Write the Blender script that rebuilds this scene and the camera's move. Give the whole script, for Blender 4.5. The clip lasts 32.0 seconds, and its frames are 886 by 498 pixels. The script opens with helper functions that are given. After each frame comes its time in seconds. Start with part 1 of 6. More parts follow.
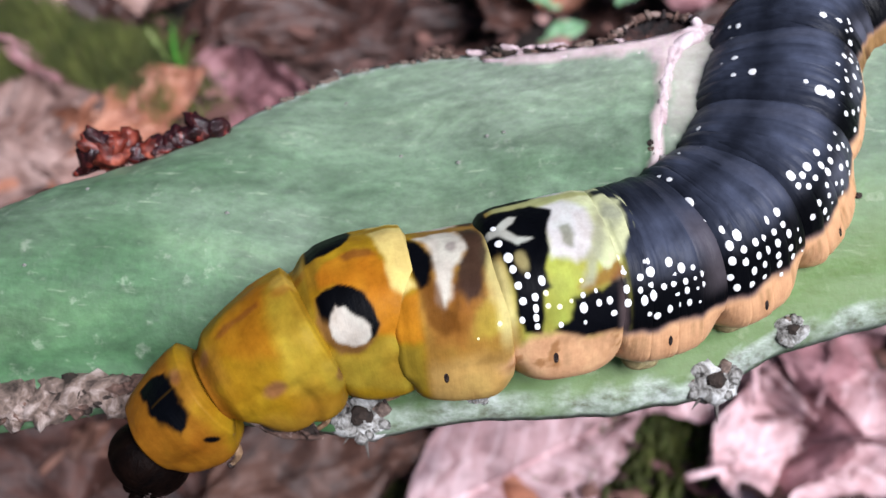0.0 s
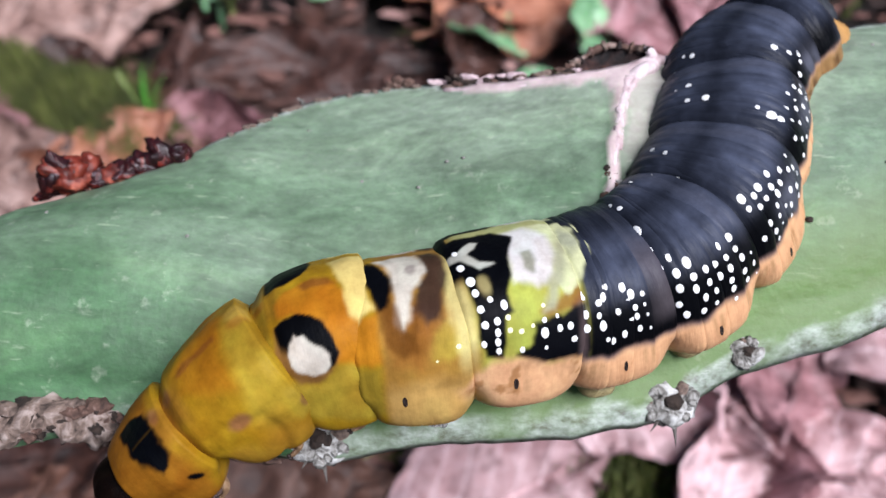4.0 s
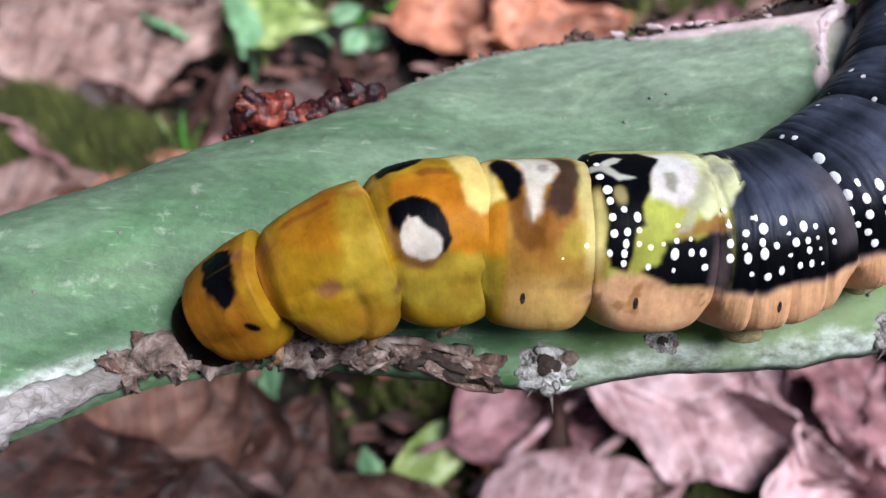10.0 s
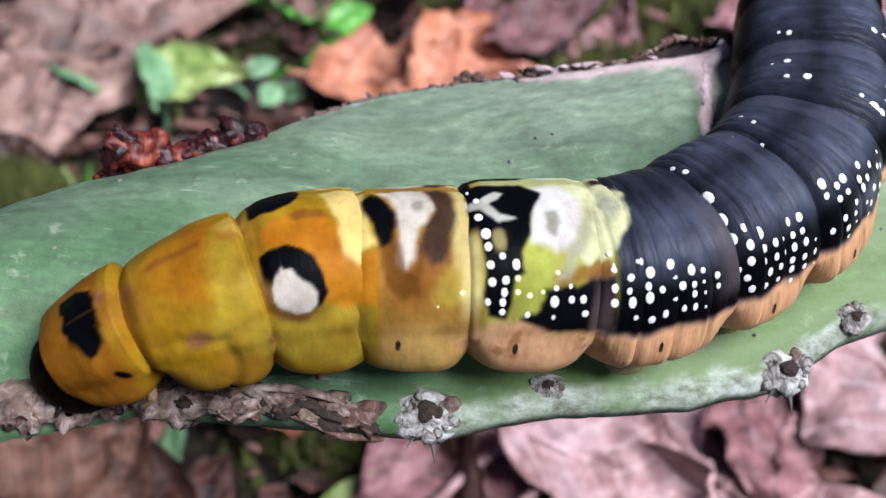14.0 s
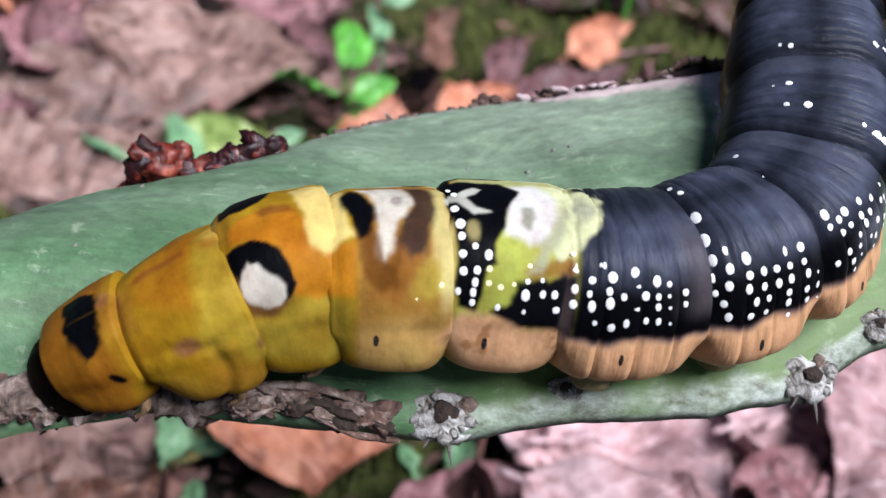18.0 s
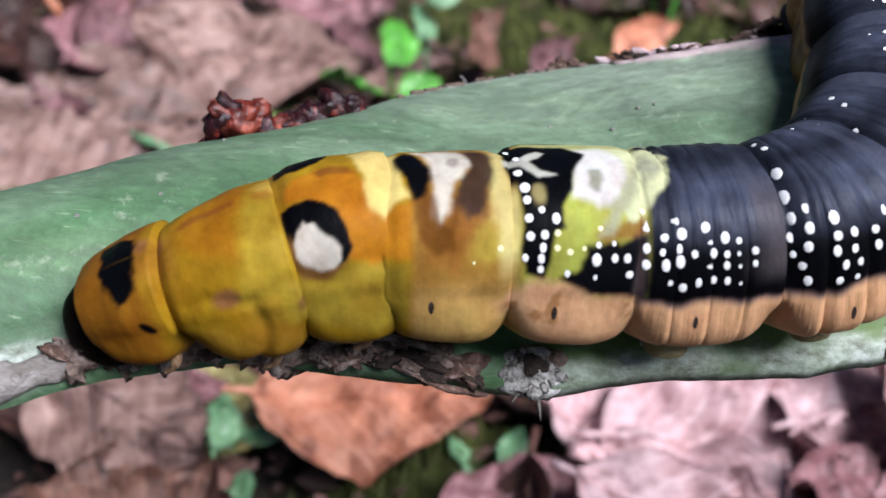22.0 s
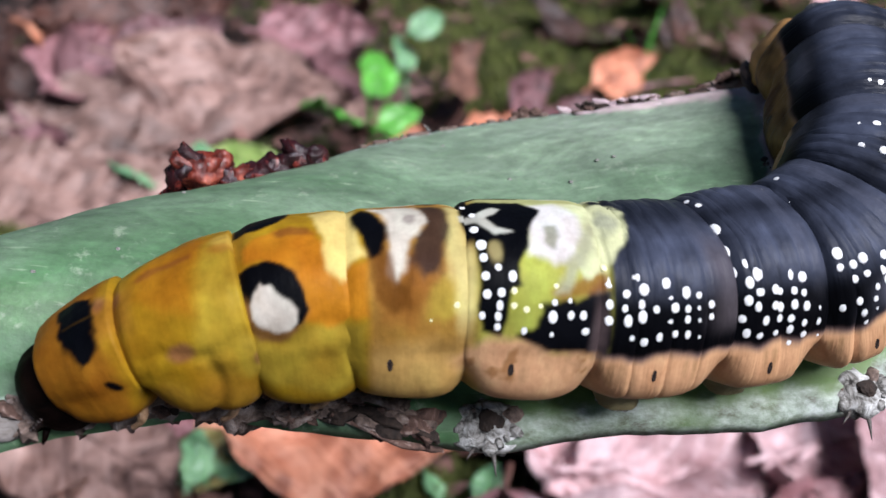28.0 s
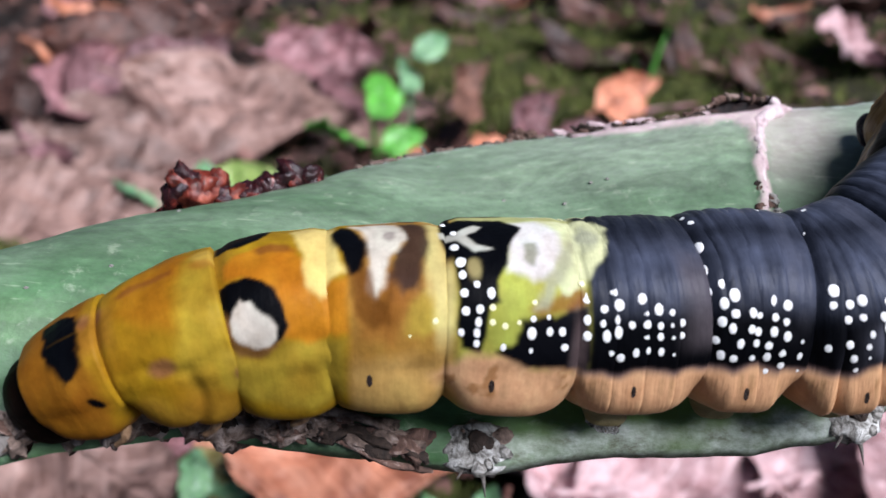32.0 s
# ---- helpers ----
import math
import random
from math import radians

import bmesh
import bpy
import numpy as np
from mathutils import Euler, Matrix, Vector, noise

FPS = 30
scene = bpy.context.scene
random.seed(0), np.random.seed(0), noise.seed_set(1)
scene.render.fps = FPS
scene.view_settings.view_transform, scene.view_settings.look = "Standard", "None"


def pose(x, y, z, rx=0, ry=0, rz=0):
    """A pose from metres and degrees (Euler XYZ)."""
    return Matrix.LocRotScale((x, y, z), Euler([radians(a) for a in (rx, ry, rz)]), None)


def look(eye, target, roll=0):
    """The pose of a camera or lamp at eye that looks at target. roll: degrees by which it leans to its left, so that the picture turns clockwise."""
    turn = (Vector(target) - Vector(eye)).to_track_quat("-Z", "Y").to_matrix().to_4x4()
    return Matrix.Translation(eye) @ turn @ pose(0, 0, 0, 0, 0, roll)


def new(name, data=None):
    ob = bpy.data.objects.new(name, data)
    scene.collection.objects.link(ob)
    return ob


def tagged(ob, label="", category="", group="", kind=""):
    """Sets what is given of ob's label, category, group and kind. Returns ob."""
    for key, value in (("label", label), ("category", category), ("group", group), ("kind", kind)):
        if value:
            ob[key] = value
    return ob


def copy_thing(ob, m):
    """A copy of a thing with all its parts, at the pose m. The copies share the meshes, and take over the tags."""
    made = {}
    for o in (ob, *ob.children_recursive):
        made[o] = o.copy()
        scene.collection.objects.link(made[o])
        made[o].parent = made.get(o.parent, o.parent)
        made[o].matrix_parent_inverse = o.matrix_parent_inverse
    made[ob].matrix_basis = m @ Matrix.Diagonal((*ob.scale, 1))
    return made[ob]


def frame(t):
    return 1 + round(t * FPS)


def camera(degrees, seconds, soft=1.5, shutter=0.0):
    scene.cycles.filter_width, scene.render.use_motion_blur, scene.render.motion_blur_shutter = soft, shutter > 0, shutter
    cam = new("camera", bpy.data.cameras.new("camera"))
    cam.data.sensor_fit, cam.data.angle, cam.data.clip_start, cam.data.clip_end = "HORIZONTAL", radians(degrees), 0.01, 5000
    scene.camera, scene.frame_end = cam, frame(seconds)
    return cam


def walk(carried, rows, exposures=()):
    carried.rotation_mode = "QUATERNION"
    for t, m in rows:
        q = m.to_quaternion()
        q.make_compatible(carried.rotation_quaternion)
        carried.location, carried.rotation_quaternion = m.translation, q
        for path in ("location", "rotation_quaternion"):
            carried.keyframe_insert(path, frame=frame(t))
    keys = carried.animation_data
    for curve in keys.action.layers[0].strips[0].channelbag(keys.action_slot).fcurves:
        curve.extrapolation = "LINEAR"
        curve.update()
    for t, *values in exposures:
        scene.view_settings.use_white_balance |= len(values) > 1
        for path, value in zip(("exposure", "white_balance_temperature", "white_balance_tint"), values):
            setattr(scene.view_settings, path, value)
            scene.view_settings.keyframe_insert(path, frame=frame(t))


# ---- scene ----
cam = camera(50.0, 32.0, soft=1.5)
cam.data.dof.use_dof = True
cam.data.dof.focus_distance = 0.079
cam.data.dof.aperture_fstop = 34.0
PATH = [
    (0, pose(0.01466, -0.05609, 0.07333, 36.70, 3.94, 3.28)),
    (0.5, pose(0.01419, -0.05690, 0.07315, 36.33, 3.83, 3.23)),
    (1, pose(0.01364, -0.05719, 0.07299, 36.82, 3.75, 3.38)),
    (1.5, pose(0.01377, -0.05724, 0.07328, 38.11, 3.54, 3.14)),
    (2, pose(0.01219, -0.05767, 0.07313, 38.45, 3.07, 2.96)),
    (2.5, pose(0.01247, -0.05588, 0.07487, 39.95, 3.16, 2.75)),
    (3, pose(0.01321, -0.05636, 0.07486, 40.40, 2.90, 2.22)),
    (3.5, pose(0.01602, -0.05772, 0.07348, 39.44, 2.58, 2.45)),
    (5.5, pose(0.01519, -0.06177, 0.06967, 41.43, 2.82, 1.53)),
    (6, pose(0.01632, -0.06434, 0.06842, 41.25, 3.23, 2.69)),
    (6.5, pose(0.01554, -0.06449, 0.06762, 41.49, 3.45, 2.78)),
    (7, pose(0.01503, -0.06427, 0.06823, 41.83, 3.58, 2.85)),
    (7.5, pose(0.01359, -0.06354, 0.06907, 42.08, 2.53, 1.36)),
    (8, pose(0.00740, -0.06475, 0.06780, 42.40, 1.89, 1.05)),
    (8.5, pose(0.00608, -0.06552, 0.06652, 43.48, 1.45, 0.88)),
    (9, pose(0.00428, -0.06681, 0.06488, 43.83, 1.42, 1.16)),
    (9.5, pose(-0.00268, -0.06806, 0.06224, 45.15, 0.96, 0.25)),
    (10, pose(-0.00784, -0.06939, 0.06101, 45.47, 0.91, 0.71)),
    (10.5, pose(-0.00840, -0.07040, 0.05973, 45.55, 2.16, 2.10)),
    (11, pose(-0.00494, -0.06915, 0.05999, 45.88, 1.72, 1.18)),
    (11.5, pose(-0.00131, -0.06886, 0.06012, 47.12, 1.40, 0.98)),
    (12, pose(-0.00095, -0.06830, 0.05915, 47.68, -0.93, -1.89)),
    (12.5, pose(-0.00273, -0.06783, 0.05830, 48.09, -2.28, -3.26)),
    (13, pose(-0.00411, -0.06730, 0.05732, 49.26, -1.21, -2.87)),
    (13.5, pose(-0.00318, -0.06761, 0.05814, 48.66, -1.68, -2.69)),
    (15.5, pose(-0.00370, -0.06972, 0.05487, 50.86, -1.05, -2.18)),
    (16, pose(-0.00430, -0.06994, 0.05445, 50.71, -0.97, -1.91)),
    (16.5, pose(-0.00595, -0.07027, 0.05338, 50.34, -0.59, -1.30)),
    (17, pose(-0.00603, -0.07290, 0.04889, 53.10, -2.08, -1.75)),
    (17.5, pose(-0.00418, -0.07250, 0.05193, 53.63, -1.07, -1.42)),
    (18, pose(-0.00263, -0.07301, 0.05197, 54.36, -0.76, -1.36)),
    (18.5, pose(-0.00324, -0.07293, 0.05216, 54.09, -0.85, -1.52)),
    (19, pose(-0.00377, -0.07460, 0.04898, 53.64, -1.50, -1.83)),
    (19.5, pose(-0.00912, -0.07370, 0.04888, 54.03, -1.08, -0.58)),
    (20, pose(-0.01331, -0.07393, 0.04745, 55.06, -0.49, 0.17)),
    (20.5, pose(-0.01134, -0.07400, 0.04739, 55.12, -0.16, 0.37)),
    (21, pose(-0.01045, -0.07465, 0.04658, 54.62, -0.09, 0.52)),
    (21.5, pose(-0.00782, -0.07512, 0.04631, 55.63, -0.44, -0.24)),
    (22, pose(-0.00726, -0.07450, 0.04674, 55.14, 0.08, 0.41)),
    (22.5, pose(-0.00433, -0.07376, 0.04829, 56.44, -0.01, -0.09)),
    (23, pose(-0.00418, -0.07401, 0.04892, 56.97, 0.16, -0.02)),
    (23.5, pose(-0.00492, -0.07444, 0.04758, 56.71, 0.06, 0.27)),
    (24, pose(-0.00494, -0.07370, 0.04881, 57.29, -0.26, 0.09)),
    (24.5, pose(-0.00492, -0.07353, 0.04895, 56.48, -0.21, 0.12)),
    (25, pose(-0.00295, -0.07360, 0.04913, 56.79, -0.35, -0.56)),
    (25.5, pose(-0.00342, -0.07384, 0.04868, 57.06, -0.60, -0.31)),
    (27.5, pose(-0.00374, -0.07417, 0.04793, 56.26, -0.54, -0.28)),
    (28, pose(-0.00491, -0.07348, 0.04924, 56.55, -0.48, -0.28)),
    (28.5, pose(-0.00469, -0.07342, 0.04975, 56.95, -0.92, -0.21)),
    (29, pose(-0.00467, -0.07356, 0.04970, 57.10, -0.47, 0.01)),
    (29.5, pose(-0.00430, -0.07312, 0.05107, 57.45, -0.39, -0.13)),
    (30, pose(-0.00646, -0.07274, 0.05046, 57.71, -0.53, 0.56)),
    (30.5, pose(-0.00469, -0.07400, 0.04946, 57.67, -0.76, 0.17)),
    (31, pose(-0.00595, -0.07378, 0.04990, 57.64, -0.65, 0.46)),
    (31.5, pose(-0.00470, -0.07377, 0.05026, 58.01, -0.72, 0.21)),
    (32, pose(-0.00376, -0.07377, 0.04931, 57.85, -0.76, 0.30)),
]
walk(cam, PATH, exposures=[(0.0, 0.0, 5900, 14), (32.0, 0.0, 5900, 14)])

# ---- light: bright overcast daylight in a shady garden ----
world = bpy.data.worlds.new("world")
scene.world = world
world.use_nodes = True
wn = world.node_tree
sky = wn.nodes.new("ShaderNodeTexSky")
sky.sky_type = "NISHITA"
sky.sun_disc = False
sky.sun_elevation = radians(55)
sky.sun_rotation = radians(126)
wn.links.new(sky.outputs[0], wn.nodes["Background"].inputs[0])
wn.nodes["Background"].inputs[1].default_value = 0.036
sun_data = bpy.data.lights.new("sun", "SUN")
sun_data.energy = 6.7
sun_data.angle = radians(34)
sun_data.color = (1.0, 0.965, 0.94)
sun = new("sun", sun_data)
sun.matrix_world = look((0.58, -0.42, 1.0), (0, 0, 0))

MM = 0.001


# ---- materials ----
def mat(name, rough=0.6, metal=0.0):
    m = bpy.data.materials.new(name)
    m.use_nodes = True
    nt = m.node_tree
    b = nt.nodes["Principled BSDF"]
    b.inputs["Roughness"].default_value = rough
    b.inputs["Metallic"].default_value = metal
    return m, nt, b


def node(nt, kind, **kw):
    n = nt.nodes.new(kind)
    for k, v in kw.items():
        n.inputs[k].default_value = v
    return n


def coords(nt, scale=(1, 1, 1)):
    tc = nt.nodes.new("ShaderNodeTexCoord")
    mp = nt.nodes.new("ShaderNodeMapping")
    mp.inputs["Scale"].default_value = scale
    nt.links.new(tc.outputs["Object"], mp.inputs[0])
    return mp.outputs[0]


def noise_fac(nt, vec, scale, detail=4.0, rough=0.55, dist=0.0):
    n = nt.nodes.new("ShaderNodeTexNoise")
    n.inputs["Scale"].default_value = scale
    n.inputs["Detail"].default_value = detail
    n.inputs["Roughness"].default_value = rough
    n.inputs["Distortion"].default_value = dist
    nt.links.new(vec, n.inputs["Vector"])
    return n.outputs["Fac"]


def ramp(nt, fac, stops):
    r = nt.nodes.new("ShaderNodeValToRGB")
    el = r.color_ramp.elements
    while len(el) < len(stops):
        el.new(0.5)
    for e, (p, c) in zip(el, stops):
        e.position = p
        e.color = (*c, 1) if len(c) == 3 else c
    nt.links.new(fac, r.inputs[0])
    return r.outputs[0]


def mix(nt, fac, a, b, blend="MIX"):
    n = nt.nodes.new("ShaderNodeMix")
    n.data_type = "RGBA"
    n.blend_type = blend
    for sock, v in ((n.inputs[0], fac), (n.inputs[6], a), (n.inputs[7], b)):
        if isinstance(v, bpy.types.NodeSocket):
            nt.links.new(v, sock)
        elif isinstance(v, tuple):
            sock.default_value = (*v, 1)
        else:
            sock.default_value = v
    return n.outputs[2]


def bump(nt, bsdf, height, dist, strength=1.0, prev=None):
    n = nt.nodes.new("ShaderNodeBump")
    n.inputs["Strength"].default_value = strength
    n.inputs["Distance"].default_value = dist
    nt.links.new(height, n.inputs["Height"])
    if prev is not None:
        nt.links.new(prev, n.inputs["Normal"])
    nt.links.new(n.outputs[0], bsdf.inputs["Normal"])
    return n.outputs[0]


def rand_fac(nt):
    return nt.nodes.new("ShaderNodeObjectInfo").outputs["Random"]


def make_soil():
    m, nt, b = mat("soil", 0.95)
    v = coords(nt)
    big = noise_fac(nt, v, 14, 5)
    fine = noise_fac(nt, v, 160, 6, 0.7)
    c = ramp(nt, fine, [(0.3, (0.004, 0.0025, 0.002)), (0.55, (0.015, 0.009, 0.006)), (0.75, (0.05, 0.03, 0.022))])
    moss = ramp(nt, big, [(0.52, (0, 0, 0)), (0.62, (1, 1, 1))])
    green = ramp(nt, fine, [(0.3, (0.012, 0.016, 0.004)), (0.7, (0.12, 0.12, 0.03))])
    nt.links.new(mix(nt, moss, c, green), b.inputs["Base Color"])
    bump(nt, b, fine, 0.006)
    return m


def make_dry_leaf(name, dark, mid, light):
    m, nt, b = mat(name, 0.55)
    v = coords(nt)
    big = noise_fac(nt, v, 38, 5, 0.65, 1.2)
    fine = noise_fac(nt, v, 180, 5, 0.65)
    c = ramp(nt, big, [(0.36, dark), (0.5, mid), (0.66, light)])
    c = mix(nt, 0.35, c, ramp(nt, fine, [(0.35, dark), (0.65, light)]), "MIX")
    # side veins slant away from the midrib
    sep = nt.nodes.new("ShaderNodeSeparateXYZ")
    nt.links.new(v, sep.inputs[0])
    off = nt.nodes.new("ShaderNodeMath")
    off.operation = "ABSOLUTE"
    nt.links.new(sep.outputs[1], off.inputs[0])
    run = nt.nodes.new("ShaderNodeMath")
    run.operation = "SUBTRACT"
    nt.links.new(sep.outputs[0], run.inputs[0])
    nt.links.new(off.outputs[0], run.inputs[1])
    wig = nt.nodes.new("ShaderNodeMath")
    wig.operation = "MULTIPLY_ADD"
    nt.links.new(noise_fac(nt, v, 60, 2), wig.inputs[0])
    wig.inputs[1].default_value = 0.006
    nt.links.new(run.outputs[0], wig.inputs[2])
    saw = nt.nodes.new("ShaderNodeMath")
    saw.operation = "PINGPONG"
    nt.links.new(wig.outputs[0], saw.inputs[0])
    saw.inputs[1].default_value = 0.0038
    line = nt.nodes.new("ShaderNodeMath")
    line.operation = "MULTIPLY"
    nt.links.new(saw.outputs[0], line.inputs[0])
    line.inputs[1].default_value = 260.0
    vein = ramp(nt, line.outputs[0], [(0.03, (0.55, 0.55, 0.55)), (0.16, (0, 0, 0))])
    c = mix(nt, vein, c, light)
    spots = noise_fac(nt, v, 110, 3, 0.6, 0.6)
    c = mix(nt, ramp(nt, spots, [(0.60, (0, 0, 0)), (0.68, (0.7, 0.7, 0.7))]), c, dark)
    hsv = nt.nodes.new("ShaderNodeHueSaturation")
    mr = nt.nodes.new("ShaderNodeMapRange")
    mr.inputs["To Min"].default_value = 0.55
    mr.inputs["To Max"].default_value = 1.25
    nt.links.new(rand_fac(nt), mr.inputs[0])
    nt.links.new(mr.outputs[0], hsv.inputs["Value"])
    nt.links.new(c, hsv.inputs["Color"])
    nt.links.new(hsv.outputs[0], b.inputs["Base Color"])
    nb = bump(nt, b, fine, 0.0012, 0.7)
    bump(nt, b, big, 0.004, 0.6, nb)
    return m


def make_green(name, dark, light, rough=0.4):
    m, nt, b = mat(name, rough)
    v = coords(nt)
    f = noise_fac(nt, v, 90, 4)
    nt.links.new(ramp(nt, f, [(0.3, dark), (0.7, light)]), b.inputs["Base Color"])
    b.inputs["Subsurface Weight"].default_value = 0.15
    b.inputs["Subsurface Radius"].default_value = (0.002, 0.004, 0.001)
    return m


def make_stem_skin():
    m, nt, b = mat("stem_skin", 0.58)
    v = coords(nt)
    long = coords(nt, (0.35, 1.2, 1.0))
    big = noise_fac(nt, long, 55, 4, 0.55, 0.4)
    fine = noise_fac(nt, v, 420, 5, 0.65)
    streak = noise_fac(nt, coords(nt, (0.22, 1.6, 1.0)), 900, 3, 0.6)
    base = ramp(nt, big, [(0.28, (0.014, 0.066, 0.016)), (0.5, (0.045, 0.120, 0.044)), (0.72, (0.10, 0.20, 0.07))])
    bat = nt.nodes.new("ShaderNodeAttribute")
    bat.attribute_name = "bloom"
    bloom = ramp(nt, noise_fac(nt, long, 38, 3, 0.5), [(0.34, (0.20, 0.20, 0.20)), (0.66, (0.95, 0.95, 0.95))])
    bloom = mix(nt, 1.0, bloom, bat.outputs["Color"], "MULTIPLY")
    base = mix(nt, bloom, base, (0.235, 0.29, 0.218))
    base = mix(nt, ramp(nt, streak, [(0.64, (0, 0, 0)), (0.78, (0.5, 0.5, 0.5))]), base, (0.36, 0.44, 0.30))
    base = mix(nt, ramp(nt, fine, [(0.60, (0, 0, 0)), (0.72, (0.5, 0.5, 0.5))]), base, (0.34, 0.40, 0.29))
    mid = noise_fac(nt, coords(nt, (0.5, 1.3, 1.0)), 210, 5, 0.65, 0.8)
    base = mix(nt, 0.7, base, ramp(nt, mid, [(0.3, (0.26, 0.26, 0.26)), (0.7, (0.74, 0.74, 0.74))]), "OVERLAY")
    grain = noise_fac(nt, coords(nt, (0.7, 1.2, 1.0)), 900, 4, 0.7)
    base = mix(nt, 0.5, base, ramp(nt, grain, [(0.3, (0.28, 0.28, 0.28)), (0.7, (0.74, 0.74, 0.74))]), "OVERLAY")
    at = nt.nodes.new("ShaderNodeAttribute")
    at.attribute_name = "worn"
    sep = nt.nodes.new("ShaderNodeSeparateColor")
    nt.links.new(at.outputs["Color"], sep.inputs[0])
    base = mix(nt, sep.outputs[2], base, mix(nt, 0.5, base, (0.15, 0.22, 0.035)))
    cork = ramp(nt, grain, [(0.32, (0.13, 0.13, 0.10)), (0.46, (0.27, 0.31, 0.26)), (0.70, (0.54, 0.59, 0.54))])
    base = mix(nt, sep.outputs[0], base, cork)
    call = ramp(nt, fine, [(0.3, (0.42, 0.30, 0.30)), (0.65, (0.66, 0.52, 0.52))])
    base = mix(nt, sep.outputs[1], base, call)
    nt.links.new(base, b.inputs["Base Color"])
    nb = bump(nt, b, fine, 0.0003, 0.5)
    bump(nt, b, big, 0.0015, 0.5, nb)
    b.inputs["Subsurface Weight"].default_value = 0.1
    b.inputs["Subsurface Radius"].default_value = (0.001, 0.002, 0.0008)
    return m


def make_rough(name, stops, scale=600, rough=0.85, dist=0.0006):
    m, nt, b = mat(name, rough)
    v = coords(nt)
    f = noise_fac(nt, v, scale, 6, 0.65, 0.5)
    nt.links.new(ramp(nt, f, stops), b.inputs["Base Color"])
    bump(nt, b, f, dist)
    return m


def noise_col(nt, scale):
    n = nt.nodes.new("ShaderNodeTexNoise")
    n.inputs["Scale"].default_value = scale
    nt.links.new(coords(nt), n.inputs["Vector"])
    return n.outputs["Color"]


def make_cracked():
    """Grey-white cork with dark cracks along and across it."""
    m, nt, b = mat("pale_cork", 0.9)
    f = noise_fac(nt, coords(nt, (0.5, 1.0, 1.0)), 650, 5, 0.65)
    big = noise_fac(nt, coords(nt), 170, 3)
    vo = nt.nodes.new("ShaderNodeTexVoronoi")
    vo.feature = "DISTANCE_TO_EDGE"
    vo.inputs["Scale"].default_value = 800
    nt.links.new(mix(nt, 0.004, coords(nt, (0.3, 1.0, 1.0)), noise_col(nt, 300)), vo.inputs["Vector"])
    c = ramp(nt, f, [(0.3, (0.15, 0.13, 0.12)), (0.5, (0.36, 0.335, 0.32)), (0.72, (0.62, 0.6, 0.6))])
    c = mix(nt, ramp(nt, big, [(0.42, (0.75, 0.75, 0.75)), (0.58, (0, 0, 0))]), c, (0.10, 0.085, 0.07))
    c = mix(nt, ramp(nt, vo.outputs["Distance"], [(0.01, (0.35, 0.35, 0.35)), (0.05, (0, 0, 0))]), c, (0.035, 0.027, 0.022))
    nt.links.new(c, b.inputs["Base Color"])
    nb = bump(nt, b, f, 0.0003)
    bump(nt, b, big, 0.0008, 0.5, nb)
    return m


def make_skin(name, rough, spec=0.5, sss=0.0, wrinkle=0.5):
    m, nt, b = mat(name, rough)
    at = nt.nodes.new("ShaderNodeAttribute")
    at.attribute_name = "skin"
    v = coords(nt)
    fine = noise_fac(nt, v, 900, 4, 0.6)
    mott = noise_fac(nt, v, 260, 4, 0.6)
    c = mix(nt, 0.45, at.outputs["Color"], ramp(nt, mott, [(0.3, (0.32, 0.32, 0.32)), (0.7, (0.66, 0.66, 0.66))]), "OVERLAY")
    c = mix(nt, 0.3, c, ramp(nt, noise_fac(nt, coords(nt, (1.0, 1.0, 0.8)), 800, 5, 0.7), [(0.32, (0.25, 0.25, 0.25)), (0.68, (0.7, 0.7, 0.7))]), "OVERLAY")
    nt.links.new(c, b.inputs["Base Color"])
    nt.links.new(ramp(nt, mott, [(0.2, (rough - 0.1,) * 3), (0.8, (rough + 0.12,) * 3)]), b.inputs["Roughness"])
    wr = noise_fac(nt, coords(nt, (3.5, 0.5, 0.5)), 420, 3, 0.6)
    nb = bump(nt, b, wr, 0.0005, wrinkle)
    bump(nt, b, fine, 0.00012, 0.5, nb)
    b.inputs["Specular IOR Level"].default_value = spec
    if sss:
        b.inputs["Subsurface Weight"].default_value = sss
        b.inputs["Subsurface Radius"].default_value = (0.0016, 0.0008, 0.0003)
    return m


SOIL = make_soil()
LEAF_MATS = [
    make_dry_leaf("dry_leaf_pink", (0.12, 0.042, 0.042), (0.49, 0.275, 0.28), (0.78, 0.58, 0.60)),
    make_dry_leaf("dry_leaf_beige", (0.045, 0.020, 0.015), (0.20, 0.112, 0.088), (0.42, 0.28, 0.24)),
    make_dry_leaf("dry_leaf_brown", (0.010, 0.004, 0.003), (0.052, 0.020, 0.014), (0.15, 0.064, 0.046)),
    make_dry_leaf("dry_leaf_orange", (0.13, 0.03, 0.013), (0.43, 0.15, 0.075), (0.68, 0.34, 0.22)),
    make_dry_leaf("dry_leaf_mauve", (0.04, 0.012, 0.012), (0.22, 0.088, 0.092), (0.48, 0.26, 0.28)),
    make_dry_leaf("dry_leaf_russet", (0.025, 0.010, 0.007), (0.13, 0.058, 0.038), (0.33, 0.165, 0.115)),
    make_dry_leaf("dry_leaf_olive", (0.10, 0.075, 0.02), (0.26, 0.22, 0.07), (0.46, 0.42, 0.20)),
]
GREEN = make_green("sprout_green", (0.05, 0.20, 0.02), (0.14, 0.46, 0.06))
TEAL = make_green("teal_green", (0.08, 0.20, 0.09), (0.27, 0.46, 0.25))
LIME = make_green("lime_green", (0.15, 0.24, 0.05), (0.38, 0.46, 0.16))
